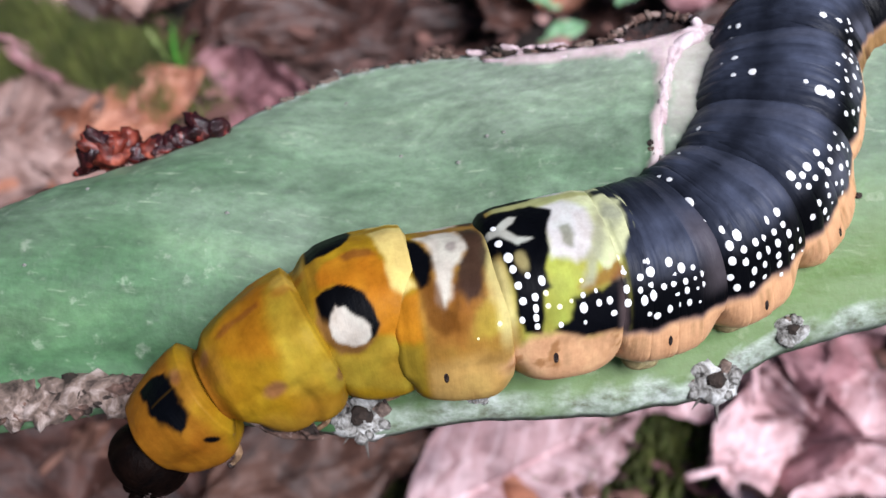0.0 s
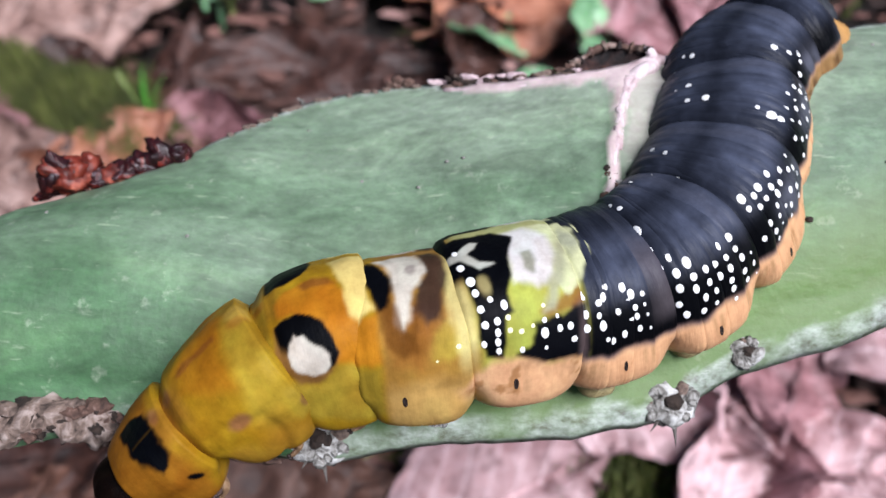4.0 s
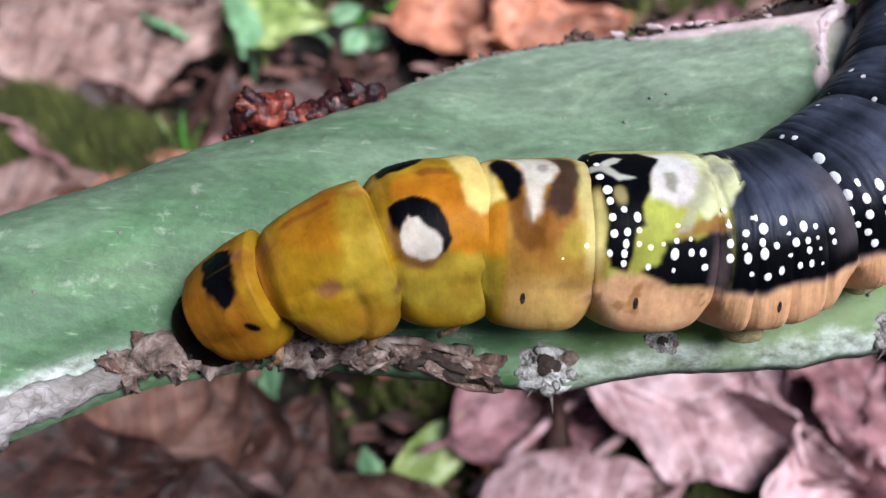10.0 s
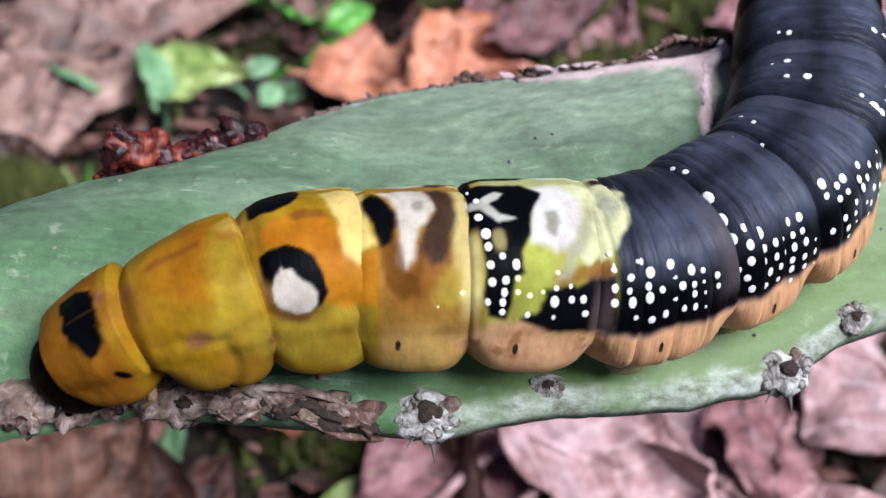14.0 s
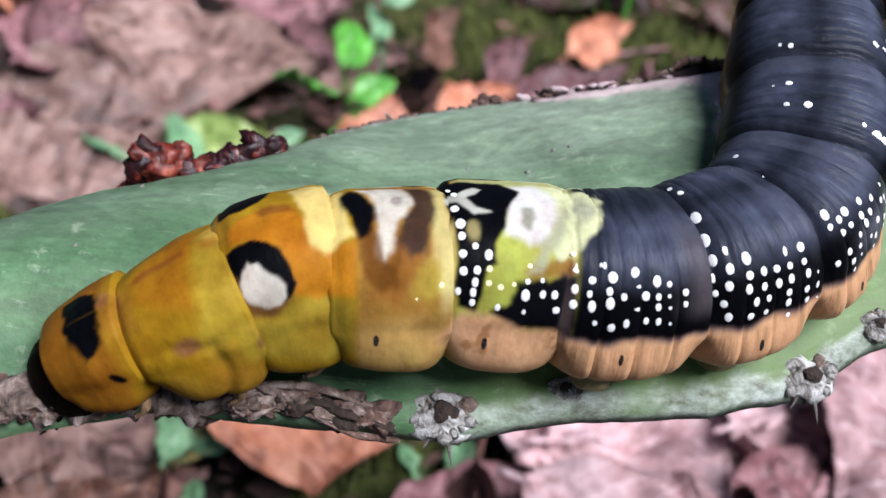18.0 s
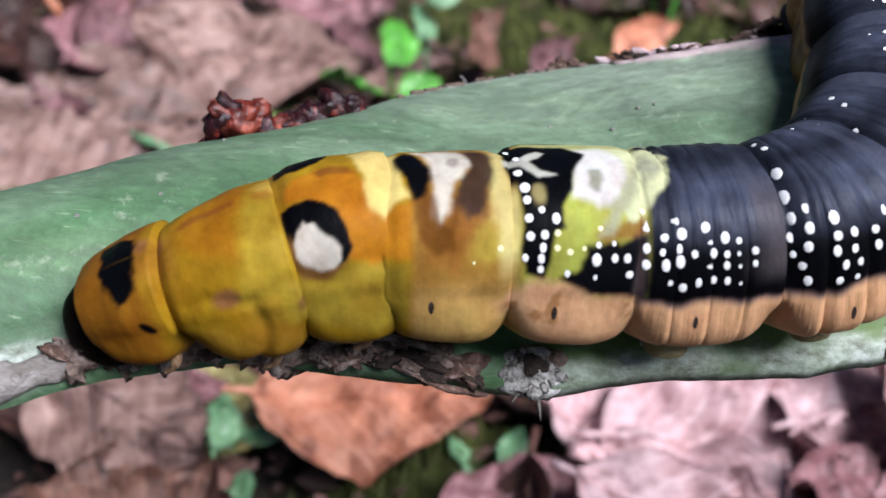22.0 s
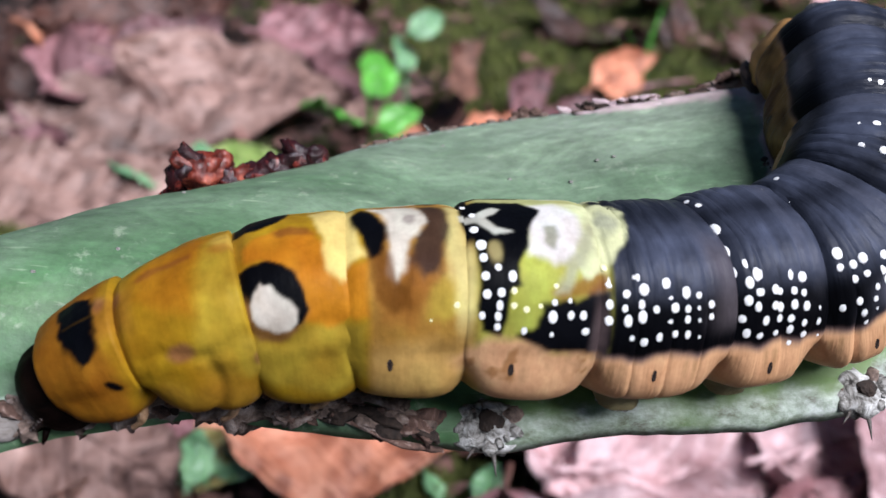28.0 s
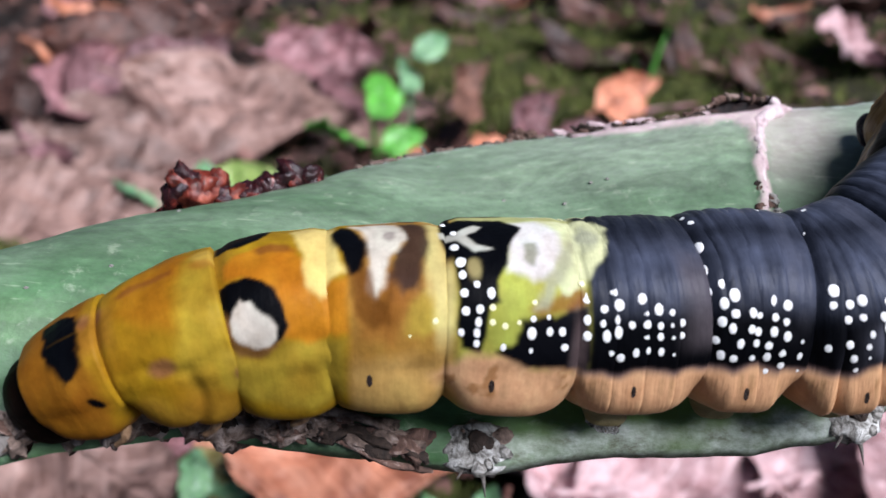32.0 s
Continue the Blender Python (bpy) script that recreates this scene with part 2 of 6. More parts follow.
MOSS = make_green("moss_green", (0.022, 0.034, 0.006), (0.17, 0.19, 0.045), 0.9)
STEM = make_stem_skin()
CORK = make_rough("cork", [(0.36, (0.03, 0.019, 0.014)), (0.5, (0.17, 0.12, 0.095)), (0.70, (0.48, 0.40, 0.36))], 420)
PALECORK = make_cracked()
BARK = make_rough("dark_bark", [(0.34, (0.022, 0.011, 0.008)), (0.52, (0.12, 0.066, 0.048)), (0.68, (0.40, 0.31, 0.27))], 520)
AREOLE = make_rough("areole", [(0.36, (0.02, 0.016, 0.013)), (0.47, (0.22, 0.21, 0.19)), (0.64, (0.60, 0.60, 0.58))], 800)
DARKPIT = make_rough("dark_pit", [(0.3, (0.006, 0.004, 0.003)), (0.7, (0.05, 0.03, 0.02))], 700)
HOLLOW = make_rough("hollow", [(0.40, (0.004, 0.002, 0.002)), (0.58, (0.025, 0.009, 0.007)), (0.74, (0.12, 0.05, 0.035))], 500)
CALLUS = make_rough("callus", [(0.3, (0.24, 0.15, 0.15)), (0.48, (0.50, 0.38, 0.39)), (0.68, (0.72, 0.62, 0.63))], 500, 0.7, 0.0004)
RESIN = make_rough("resin", [(0.36, (0.005, 0.002, 0.003)), (0.54, (0.035, 0.006, 0.007)), (0.68, (0.30, 0.045, 0.028))], 420, 0.26)
RESINRED = make_rough("red_resin", [(0.36, (0.02, 0.004, 0.003)), (0.52, (0.16, 0.025, 0.014)), (0.68, (0.52, 0.15, 0.09))], 420, 0.28)
SPINE = make_rough("spine", [(0.3, (0.04, 0.03, 0.025)), (0.7, (0.22, 0.2, 0.18))], 900)
SKIN = make_skin("larva_skin", 0.46, 0.05, 0.0, 0.10)
BLACKSKIN = make_skin("larva_black_skin", 0.38, 0.08, 0.0, 0.3)
HEADM = make_rough("head_capsule", [(0.35, (0.0015, 0.001, 0.001)), (0.7, (0.006, 0.0028, 0.002))], 500, 0.5, 0.0003)
HEADM.node_tree.nodes["Principled BSDF"].inputs["Specular IOR Level"].default_value = 0.025
SPOT = make_rough("white_spot", [(0.3, (0.74, 0.75, 0.76)), (0.7, (0.88, 0.88, 0.86))], 900, 0.4, 0.0001)
PALESPOT = make_rough("pale_spot", [(0.3, (0.75, 0.72, 0.36)), (0.7, (0.86, 0.84, 0.5))], 900, 0.4, 0.0001)
SPIRACLE = make_rough("spiracle", [(0.3, (0.01, 0.006, 0.005)), (0.7, (0.04, 0.02, 0.015))], 900, 0.5)
LEGM = make_rough("leg", [(0.3, (0.12, 0.06, 0.03)), (0.7, (0.34, 0.22, 0.12))], 700, 0.45)
PROLEG = make_rough("proleg", [(0.3, (0.16, 0.12, 0.05)), (0.7, (0.34, 0.28, 0.13))], 500, 0.55)


# ---- mesh helpers ----
def mesh_ob(name, verts, faces, material, parent=None, label="", smooth=True, colors=None):
    me = bpy.data.meshes.new(name)
    me.from_pydata([tuple(v) for v in verts], [], faces)
    if smooth:
        me.polygons.foreach_set("use_smooth", [True] * len(me.polygons))
    me.materials.append(material)
    for cname, arr in (colors or {}).items():
        a = me.color_attributes.new(cname, "FLOAT_COLOR", "POINT")
        a.data.foreach_set("color", np.asarray(arr, dtype=np.float32).ravel())
    me.update()
    ob = new(name, me)
    if parent is not None:
        ob.parent = parent
    if label:
        tagged(ob, label)
    return ob


def grid_faces(nu, nv, wrap=False):
    f = []
    w = nv if wrap else nv - 1
    for i in range(nu - 1):
        for j in range(w):
            k = (j + 1) % nv
            f.append((i * nv + j, i * nv + k, (i + 1) * nv + k, (i + 1) * nv + j))
    return f


def fbm(x, y, z=0.0, octaves=3):
    """Smooth value noise in numpy, about -1 to 1."""
    x, y, z = np.broadcast_arrays(np.asarray(x, float), np.asarray(y, float), np.asarray(z, float))
    total, amp, out = 0.0, 1.0, np.zeros(x.shape)
    for o in range(octaves):
        s = 2.0 ** o
        p = [c * s + 17.3 * o for c in (x, y, z)]
        i = [np.floor(c).astype(np.int64) for c in p]
        f = [c - k for c, k in zip(p, i)]
        w = [c * c * (3 - 2 * c) for c in f]
        val = 0
        for dx in (0, 1):
            for dy in (0, 1):
                for dz in (0, 1):
                    h = (i[0] + dx) * 374761393 + (i[1] + dy) * 668265263 + (i[2] + dz) * 1274126177
                    h = (h ^ (h >> 13)) * 1103515245 & 0x7FFFFFFF
                    h = ((h ^ (h >> 16)) & 0xFFFF) / 32767.5 - 1
                    val = val + h * (w[0] if dx else 1 - w[0]) * (w[1] if dy else 1 - w[1]) * (w[2] if dz else 1 - w[2])
        out += amp * val
        total += amp
        amp *= 0.5
    return out / total


def smooth(a, b, x):
    t = np.clip((x - a) / (b - a), 0, 1)
    return t * t * (3 - 2 * t)


def lump(name, size, material, parent, place, seed, rough=0.25, rot=(0, 0, 0), label="", nu=14, nv=18):
    """A rounded uneven lump, size in millimetres along its three axes."""
    u = np.linspace(0, np.pi, nu)
    w = np.linspace(0, 2 * np.pi, nv, endpoint=False)
    uu, ww = np.meshgrid(u, w, indexing="ij")
    d = np.stack([np.sin(uu) * np.cos(ww), np.sin(uu) * np.sin(ww), np.cos(uu)], -1)
    r = 1 + rough * fbm(d[..., 0] * 2 + seed * 3.1, d[..., 1] * 2, d[..., 2] * 2 + seed)
    v = d * r[..., None] * np.array(size) * 0.5 * MM
    ob = mesh_ob(name, v.reshape(-1, 3), grid_faces(nu, nv, True), material, parent, label)
    ob.matrix_basis = pose(place[0] * MM, place[1] * MM, place[2] * MM, *rot)
    return ob


def tube(name, pts, radii, material, parent=None, label="", n=10, seed=0, rough=0.0, flat=1.0):
    """A tube of uneven thickness along points, millimetres."""
    pts = np.array(pts, float)
    k = len(pts)
    tan = np.gradient(pts, axis=0)
    tan /= np.linalg.norm(tan, axis=1, keepdims=True)
    up = np.array([0.0, 0.0, 1.0])
    verts = []
    a = np.linspace(0, 2 * np.pi, n, endpoint=False)
    for i in range(k):
        side = np.cross(tan[i], up)
        if np.linalg.norm(side) < 1e-3:
            side = np.array([1.0, 0, 0])
        side /= np.linalg.norm(side)
        nrm = np.cross(side, tan[i])
        rr = radii[i] * (1 + rough * fbm(np.cos(a) * 1.5 + i * 0.45 + seed, np.sin(a) * 1.5, seed * 1.7))
        verts += list((pts[i] + rr[:, None] * (np.cos(a)[:, None] * side + flat * np.sin(a)[:, None] * nrm)) * MM)
    f = grid_faces(k, n, True)
    f.append(tuple(range(n))[::-1])
    f.append(tuple((k - 1) * n + j for j in range(n)))
    return mesh_ob(name, verts, f, material, parent, label)


def curve_pts(ctrl, n):
    """Smooth points through control points."""
    ctrl = np.array(ctrl, float)
    m = len(ctrl)
    out = []
    for u in np.linspace(0, m - 1, n):
        i = int(min(u, m - 2))
        f = u - i
        p1, p2 = ctrl[i], ctrl[i + 1]
        p0 = ctrl[i - 1] if i else 2 * p1 - p2
        p3 = ctrl[i + 2] if i + 2 < m else 2 * p2 - p1
        out.append(0.5 * (2 * p1 + (p2 - p0) * f + (2 * p0 - 5 * p1 + 4 * p2 - p3) * f ** 2 + (3 * p1 - p0 - 3 * p2 + p3) * f ** 3))
    return np.array(out)


def thing(name, place, label, category, group=""):
    ob = new(name)
    ob.matrix_basis = pose(*[c * MM for c in place])
    return tagged(ob, label, category, group)


# ---- ground: one sheet, with loose soil relief near the plant ----
GROUND = -130.0


def build_ground():
    n = 140
    t = np.linspace(-1, 1, n)
    axis = np.sign(t) * (0.55 * np.abs(t) + 40 * np.abs(t) ** 9)
    xx, yy = np.meshgrid(axis, axis + 0.22, indexing="ij")
    zz = GROUND * MM + 0.008 * fbm(xx * 14, yy * 14, 0.3, 4) * (np.hypot(xx, yy) < 2)
    v = np.stack([xx, yy, zz], -1).reshape(-1, 3)
    g = mesh_ob("ground", v, grid_faces(n, n), SOIL)
    tagged(g, "dark brown garden soil with patches of moss", "ground", kind="structure")


build_ground()


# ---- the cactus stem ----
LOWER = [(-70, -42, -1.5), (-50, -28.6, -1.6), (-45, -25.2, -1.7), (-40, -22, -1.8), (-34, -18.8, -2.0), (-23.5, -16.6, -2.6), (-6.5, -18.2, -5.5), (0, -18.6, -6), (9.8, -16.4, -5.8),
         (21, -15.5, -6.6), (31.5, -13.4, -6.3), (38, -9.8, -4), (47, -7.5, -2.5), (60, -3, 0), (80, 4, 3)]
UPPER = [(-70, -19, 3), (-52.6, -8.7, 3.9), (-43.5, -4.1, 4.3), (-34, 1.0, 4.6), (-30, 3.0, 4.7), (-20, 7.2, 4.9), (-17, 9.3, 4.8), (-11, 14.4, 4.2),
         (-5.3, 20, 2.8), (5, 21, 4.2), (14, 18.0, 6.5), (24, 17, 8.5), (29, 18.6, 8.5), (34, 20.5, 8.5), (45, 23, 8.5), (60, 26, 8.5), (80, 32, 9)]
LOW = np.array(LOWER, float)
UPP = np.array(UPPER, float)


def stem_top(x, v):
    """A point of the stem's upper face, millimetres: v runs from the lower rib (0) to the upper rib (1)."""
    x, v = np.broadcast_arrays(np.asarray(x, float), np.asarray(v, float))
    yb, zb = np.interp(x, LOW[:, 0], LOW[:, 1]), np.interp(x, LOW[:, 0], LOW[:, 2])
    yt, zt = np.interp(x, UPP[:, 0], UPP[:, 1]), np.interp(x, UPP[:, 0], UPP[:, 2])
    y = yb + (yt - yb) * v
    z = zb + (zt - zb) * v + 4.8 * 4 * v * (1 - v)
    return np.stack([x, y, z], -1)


def build_stem():
    root = thing("cactus_stem", (0, 0, 0), "flat fleshy green cactus stem with corky margins and scars", "plant")
    nx, nv, nb = 300, 60, 24
    xs = np.linspace(-70, 80, nx)
    k = np.ones(5) / 5
    v = np.linspace(0, 1, nv)
    X, V = np.meshgrid(xs, v, indexing="ij")
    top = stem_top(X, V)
    for c in (1, 2):
        p = np.pad(top[..., c], ((2, 2), (0, 0)), mode="edge")
        top[..., c] = sum(p[i:i + nx] for i in range(5)) / 5
    top[..., 1] += (0.45 * fbm(X * 0.5, 3.0, 0.0, 3)) * smooth(0.8, 1, V)
    top[..., 1] += (0.35 * fbm(X * 0.35, 9.0, 0.0, 3)) * (1 - smooth(0, 0.1, V))
    top[..., 2] += 0.25 * fbm(X * 0.12, V * 5, 0.5, 3)
    top[..., 2] += 0.5 * np.exp(-((V - 0.03) / 0.03) ** 2) - 0.35 * np.exp(-((V - 0.11) / 0.04) ** 2)
    w = np.linspace(0, 1, nb + 2)[1:-1]
    Xb, Wb = np.meshgrid(xs, w, indexing="ij")
    a, b = top[:, -1:, :], top[:, :1, :]
    low = a + (b - a) * Wb[..., None]
    low[..., 2] -= 4.6 * np.sqrt(np.sin(np.pi * Wb))
    low[..., 1] -= (1.5 + 1.3 * (1 - smooth(-30, -8, Xb))) * np.exp(-((1 - Wb) / 0.12) ** 2)
    ring = np.concatenate([top, low], axis=1)
    n = nv + nb
    worn = np.zeros((nx, n, 4))
    worn[..., 3] = 1
    nz = fbm(X * 0.6, V * 30, 2.0, 3)
    edge = smooth(0.965, 0.995, V + 0.02 * nz) * smooth(-22, -10, X)
    edge = np.maximum(edge, (1 - smooth(0.02, 0.055, V + 0.035 * nz)) * np.clip(0.75 + 0.7 * fbm(X * 0.25, V * 6, 11.0, 3), 0, 1) * smooth(-4, 3, X))
    band = np.interp(X, [-70, -50, -40, -32, -15, -5], [0.12, 0.11, 0.09, 0.05, 0.05, 0.03])
    corky = (1 - smooth(band * 0.75, band * 1.1, V + 0.03 * nz)) * (1 - 0.75 * smooth(-42, -35, X)) * (1 - smooth(-10, -4, X))
    edge = np.maximum(edge, corky)
    top[..., 2] += corky * (0.35 + 0.5 * fbm(X * 0.7, V * 40, 4.0, 4))
    worn[:, :nv, 0] = edge
    cl = np.interp(V, [0.35, 0.6, 0.8, 0.92, 1.0], [25.5, 26.5, 27.5, 28.0, 29.0]) + 0.8 * fbm(V * 9, X * 0.2, 5.0)
    wid = np.interp(V, [0.35, 0.75, 0.9, 1.0], [0.5, 0.7, 1.6, 3.4])
    call = np.exp(-((X - cl) / wid) ** 2) * smooth(0.42, 0.55, V)
    call = np.maximum(call, smooth(0.93, 0.985, V + 0.02 * nz) * smooth(9, 15, X) * (1 - smooth(29, 32, X)))
    ragged = call + 0.35 * fbm(X * 0.9, V * 22, 13.0, 4)
    beyond = 0.4 * smooth(0, 1.5, X - cl) * (1 - smooth(33, 40, X)) * smooth(0.5, 0.75, V)
    worn[:, :nv, 1] = np.maximum(0.85 * smooth(0.38, 0.62, ragged), beyond)
    worn[:, :nv, 2] = smooth(0.5, 0.12, V + 0.05 * nz) * smooth(-8, 12, X)
    ring[:, :nv, 2] += 0.6 * call
    worn[:, nv:, 0] = smooth(0.86, 0.95, Wb + 0.03 * fbm(Xb * 0.5, Wb * 8, 1.0)) * smooth(-8, 0, Xb) * (0.6 + 0.35 * fbm(Xb * 0.3, 2.0, 3.0))
    faces = grid_faces(nx, n, True)
    faces.append(tuple(range(n))[::-1])
    faces.append(tuple((nx - 1) * n + j for j in range(n)))
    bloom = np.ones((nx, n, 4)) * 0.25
    # waxy bloom above; its thinning towards the lower rib also paints shade there
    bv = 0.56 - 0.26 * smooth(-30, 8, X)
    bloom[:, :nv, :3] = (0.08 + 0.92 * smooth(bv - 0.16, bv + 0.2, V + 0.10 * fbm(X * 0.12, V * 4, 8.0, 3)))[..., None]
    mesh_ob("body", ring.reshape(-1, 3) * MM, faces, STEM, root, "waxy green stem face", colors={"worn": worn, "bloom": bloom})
    return root


stem = build_stem()


def on_stem(x, v, dz=0.0):
    p = stem_top(x, v)
    return (float(p[0]), float(p[1]), float(p[2]) + dz)


def build_stem_details(root):
    # corky margin along the dried part of the lower rib
    def margin(x):
        return np.array(on_stem(x, 0.03)) + (0, -0.7, -0.5 + 0.3 * math.sin(x * 0.7))
    pts = [margin(x) for x in np.linspace(-69, -35, 60)]
    tube("corky_margin", pts, [1.9 - 0.9 * float(smooth(40, 59, i)) for i in range(60)], PALECORK, root, "grey-white cracked corky margin", 22, 1, 0.6)
    pts = [margin(x) + (0, 0.2, -0.2) for x in np.linspace(-38, -12, 60)]
    tube("bark_margin", pts, [1.2 + 0.7 * float(smooth(0, 14, i)) * (1 - float(smooth(28, 58, i))) - 0.7 * float(smooth(44, 59, i)) for i in range(60)], CORK, root, "brown crumbling bark margin", 22, 7, 0.9)
    rng = random.Random(5)
    for i in range(100):
        x = -37 + 32 * rng.random() ** 0.9
        s = 0.4 + 0.7 * rng.random()
        fall = rng.random()
        p = np.array(on_stem(x, 0.06)) + (0, -0.5 - 1.9 * fall, 0.1 - 1.4 * fall)
        lump("bark_flake", (3.4 * s, 1.5 * s, 1.1 * s), (BARK, CORK, CORK, BARK, DARKPIT)[i % 5], root, p, i * 1.7, 0.75, (rng.uniform(-40, 40), rng.uniform(-20, 30), rng.uniform(-60, 40)), nu=10, nv=11)
    for k, rows in enumerate((((-13, 0.05, -1.0, -0.4), (-8, 0.03, -1.8, -0.9), (-5.5, 0.03, -1.7, -1.2), (-4.2, 0.03, -1.2, -1.8)), ((-16, 0.06, -0.8, 0.3), (-11, 0.07, -1.0, 0.5), (-6.5, 0.06, -1.2, -0.2), (-4.5, 0.04, -1.5, -1.4)))):
        pts = curve_pts([np.array(on_stem(x, v)) + (0, dy, dz) for x, v, dy, dz in rows], 16)
        tube("bark_shred", pts, [0.5 - 0.015 * i for i in range(16)], (BARK, CORK)[k], root, "", 8, k, 0.5, 0.6)
    # spine cushions on the lower rib
    for x, v, s in ((-0.6, 0.055, 1.0), (31.5, 0.045, 0.9), (9.8, 0.06, 0.5), (38.6, 0.05, 0.6)):
        p = np.array(on_stem(x, v, 0.0)) + (0, -0.5, -1.0 * s)
        cush = lump("areole", (6.0 * s, 4.8 * s, 2.6 * s), AREOLE, root, p, x, 0.35, (38, 0, 0), "whitish woolly spine cushion", 18, 22)
        lump("pit", (2.2 * s, 1.7 * s, 1.0 * s), DARKPIT, cush, (0.2 * s, 0.3 * s, 1.05 * s), x + 1, 0.5)
        for k in range(11):
            a = k * 0.571 + x
            g = 0.9 + 0.55 * math.sin(7.3 * k + x)
            a += 0.25 * math.sin(5.1 * k + x)
            if k % 5 == 3:
                continue
            lump("crumb", (1.3 * s * g, 1.0 * s * g, 0.8 * s), (AREOLE, AREOLE, CORK)[k % 3], cush, ((1.8 + 0.4 * g) * s * math.cos(a), (1.35 + 0.3 * g) * s * math.sin(a), 0.7 * s), k + x, 0.55, (0, 0, math.degrees(a)), nu=9, nv=10)
        if s > 0.8:
            sp = [(0.2, -1.0, 0.4), (0.5, -2.4, 0.2), (0.7, -4.0, -0.2)]
            tube("spine", curve_pts(sp, 8), [0.32, 0.3, 0.27, 0.23, 0.18, 0.13, 0.08, 0.03], SPINE, cush, "", 8)
            sp = [(-0.9, -1.0, 0.3), (-1.2, -1.9, 0.2), (-1.7, -2.7, 0.0)]
            tube("spine", curve_pts(sp, 8), [0.25, 0.24, 0.2, 0.18, 0.14, 0.1, 0.06, 0.02], SPINE, cush, "", 8)
    # scar: broken brown rim, pale swollen callus below it
    nr, na = 12, 40
    rr, aa = np.meshgrid(np.linspace(0.02, 1.0, nr), np.linspace(0, 2 * np.pi, na, endpoint=False), indexing="ij")
    wob = 1 + 0.16 * fbm(np.cos(aa) * 2, np.sin(aa) * 2, 4.0)
    dish = np.stack([4.6 * rr * wob * np.cos(aa), 2.1 * rr * wob * np.sin(aa) + 0.3 * fbm(aa * 0 + rr * 3, np.cos(aa) * 3, 1.0), -1.5 * (1 - rr ** 2) + 0.35 * fbm(np.cos(aa) * rr * 4, np.sin(aa) * rr * 4, 6.0) - 0.05 * rr ** 3 * np.sin(aa)], -1)
    hollow = mesh_ob("scar_hollow", dish.reshape(-1, 3) * MM, grid_faces(nr, na, True), HOLLOW, root, "dark brown hollow of the scar")
    hollow.matrix_basis = pose(27.0 * MM, 18.4 * MM, 8.75 * MM, 12, -7, 10)
    rim = [(4.4 * w * math.cos(a), 2.1 * w * math.sin(a), 0.05 - 0.05 * math.sin(a) + 0.3 * math.sin(5 * a) + 0.15 * math.sin(a)) for a, w in zip(aa[-1], wob[-1])]
    back = rim[1:24]
    tube("scar_rim", back, [0.15 + 0.35 * rng.random() for k in back], BARK, hollow, "thin crusty brown rim", 7, 5, 0.7)
    for k in range(2, 22, 2):
        lump("rim_flake", (1.2, 0.7, 0.9), (BARK, CORK, HOLLOW)[k % 3], hollow, rim[k], k * 1.9, 0.8, (0, 20 * math.sin(k), 9 * k), nu=8, nv=9)
    front = rim[22:] + rim[:4]
    tube("callus_lip", front, [0.35 + 0.5 * math.sin(3.14 * (k + 1) / (len(front) + 1)) for k in range(len(front))], CALLUS, hollow, "swollen pinkish white callus lip", 10, 6, 0.35)
    for i in range(30):
        x = 9 + 15 * rng.random()
        p = np.array(on_stem(x, 0.99)) + (0, 0.3 + rng.random() * 0.8, 0.1 + 0.4 * rng.random())
        big = 0.5 + 0.5 * rng.random()
        lump("scar_crust", (2.6 * big, 0.8 * big, 0.9 * big), (DARKPIT, BARK, CORK, CALLUS)[i % 4], root, p, i * 1.3, 0.7, (0, rng.uniform(-25, 25), rng.uniform(-25, 25)), nu=9, nv=11)
    pts = curve_pts([np.array(on_stem(x, 0.965)) + (0, 0.3, d) for x, d in ((10, -0.1), (14, 0.05), (19, 0.0), (23, -0.1), (27.5, -0.2), (31, 0.4), (33, 0.2))], 40)
    tube("callus", pts, [0.3 + 0.35 * smooth(0.3, 0.85, i / 39) * (1 - smooth(0.9, 1, i / 39)) for i in range(40)], CALLUS, root, "pinkish white healed callus", 12, 3, 0.55)
    for k, rows in enumerate((((28.6, 0.93), (27.6, 0.8), (26.9, 0.68), (26.2, 0.55)), ((29.8, 0.95), (28.4, 0.86), (27.7, 0.76), (27.3, 0.66)), ((28.0, 0.88), (27.9, 0.78), (26.9, 0.72), (26.9, 0.62)))):
        pts = curve_pts([on_stem(x, v, 0.15) for x, v in rows], 40)
        tube("callus_ridge", pts, [(0.62, 0.42, 0.34)[k] * (1 - 0.6 * i / 39) for i in range(40)], CALLUS, root, "pale callus ridge down the face", 10, 8 + k, 0.75)
    for i in range(14):
        x, v = 25.6 + rng.random() * 1.6, 0.5 + 0.12 * rng.random()
        lump("scar_crust", (1.2, 0.8, 0.7), (BARK, AREOLE, DARKPIT)[i % 3], root, on_stem(x, v, 0.1), i + 40, 0.7, (0, 0, rng.uniform(0, 90)), nu=9, nv=11)
    # dried bits along the upper rib
    for x, s in ((4.9, 1.0), (6.0, 0.8), (3.9, 0.6)):
        lump("dried_bud", (1.9 * s, 1.4 * s, 1.5 * s), BARK, root, on_stem(x, 1.0, 0.3), x, 0.5)
    tube("thorn", [np.array(on_stem(-5.6, 0.99)), np.array(on_stem(-5.8, 1.0, 0.5)), np.array(on_stem(-6.1, 1.0, 1.0))], [0.35, 0.2, 0.04], AREOLE, root, "", 8)
    for i in range(26):
        x = -13 + 24 * rng.random()
        lump("rim_crumb", (0.7 + 0.7 * rng.random(), 0.5, 0.45), CORK, root, on_stem(x, 0.985 + 0.015 * rng.random(), 0.1), i + 70, 0.5, nu=8, nv=9)
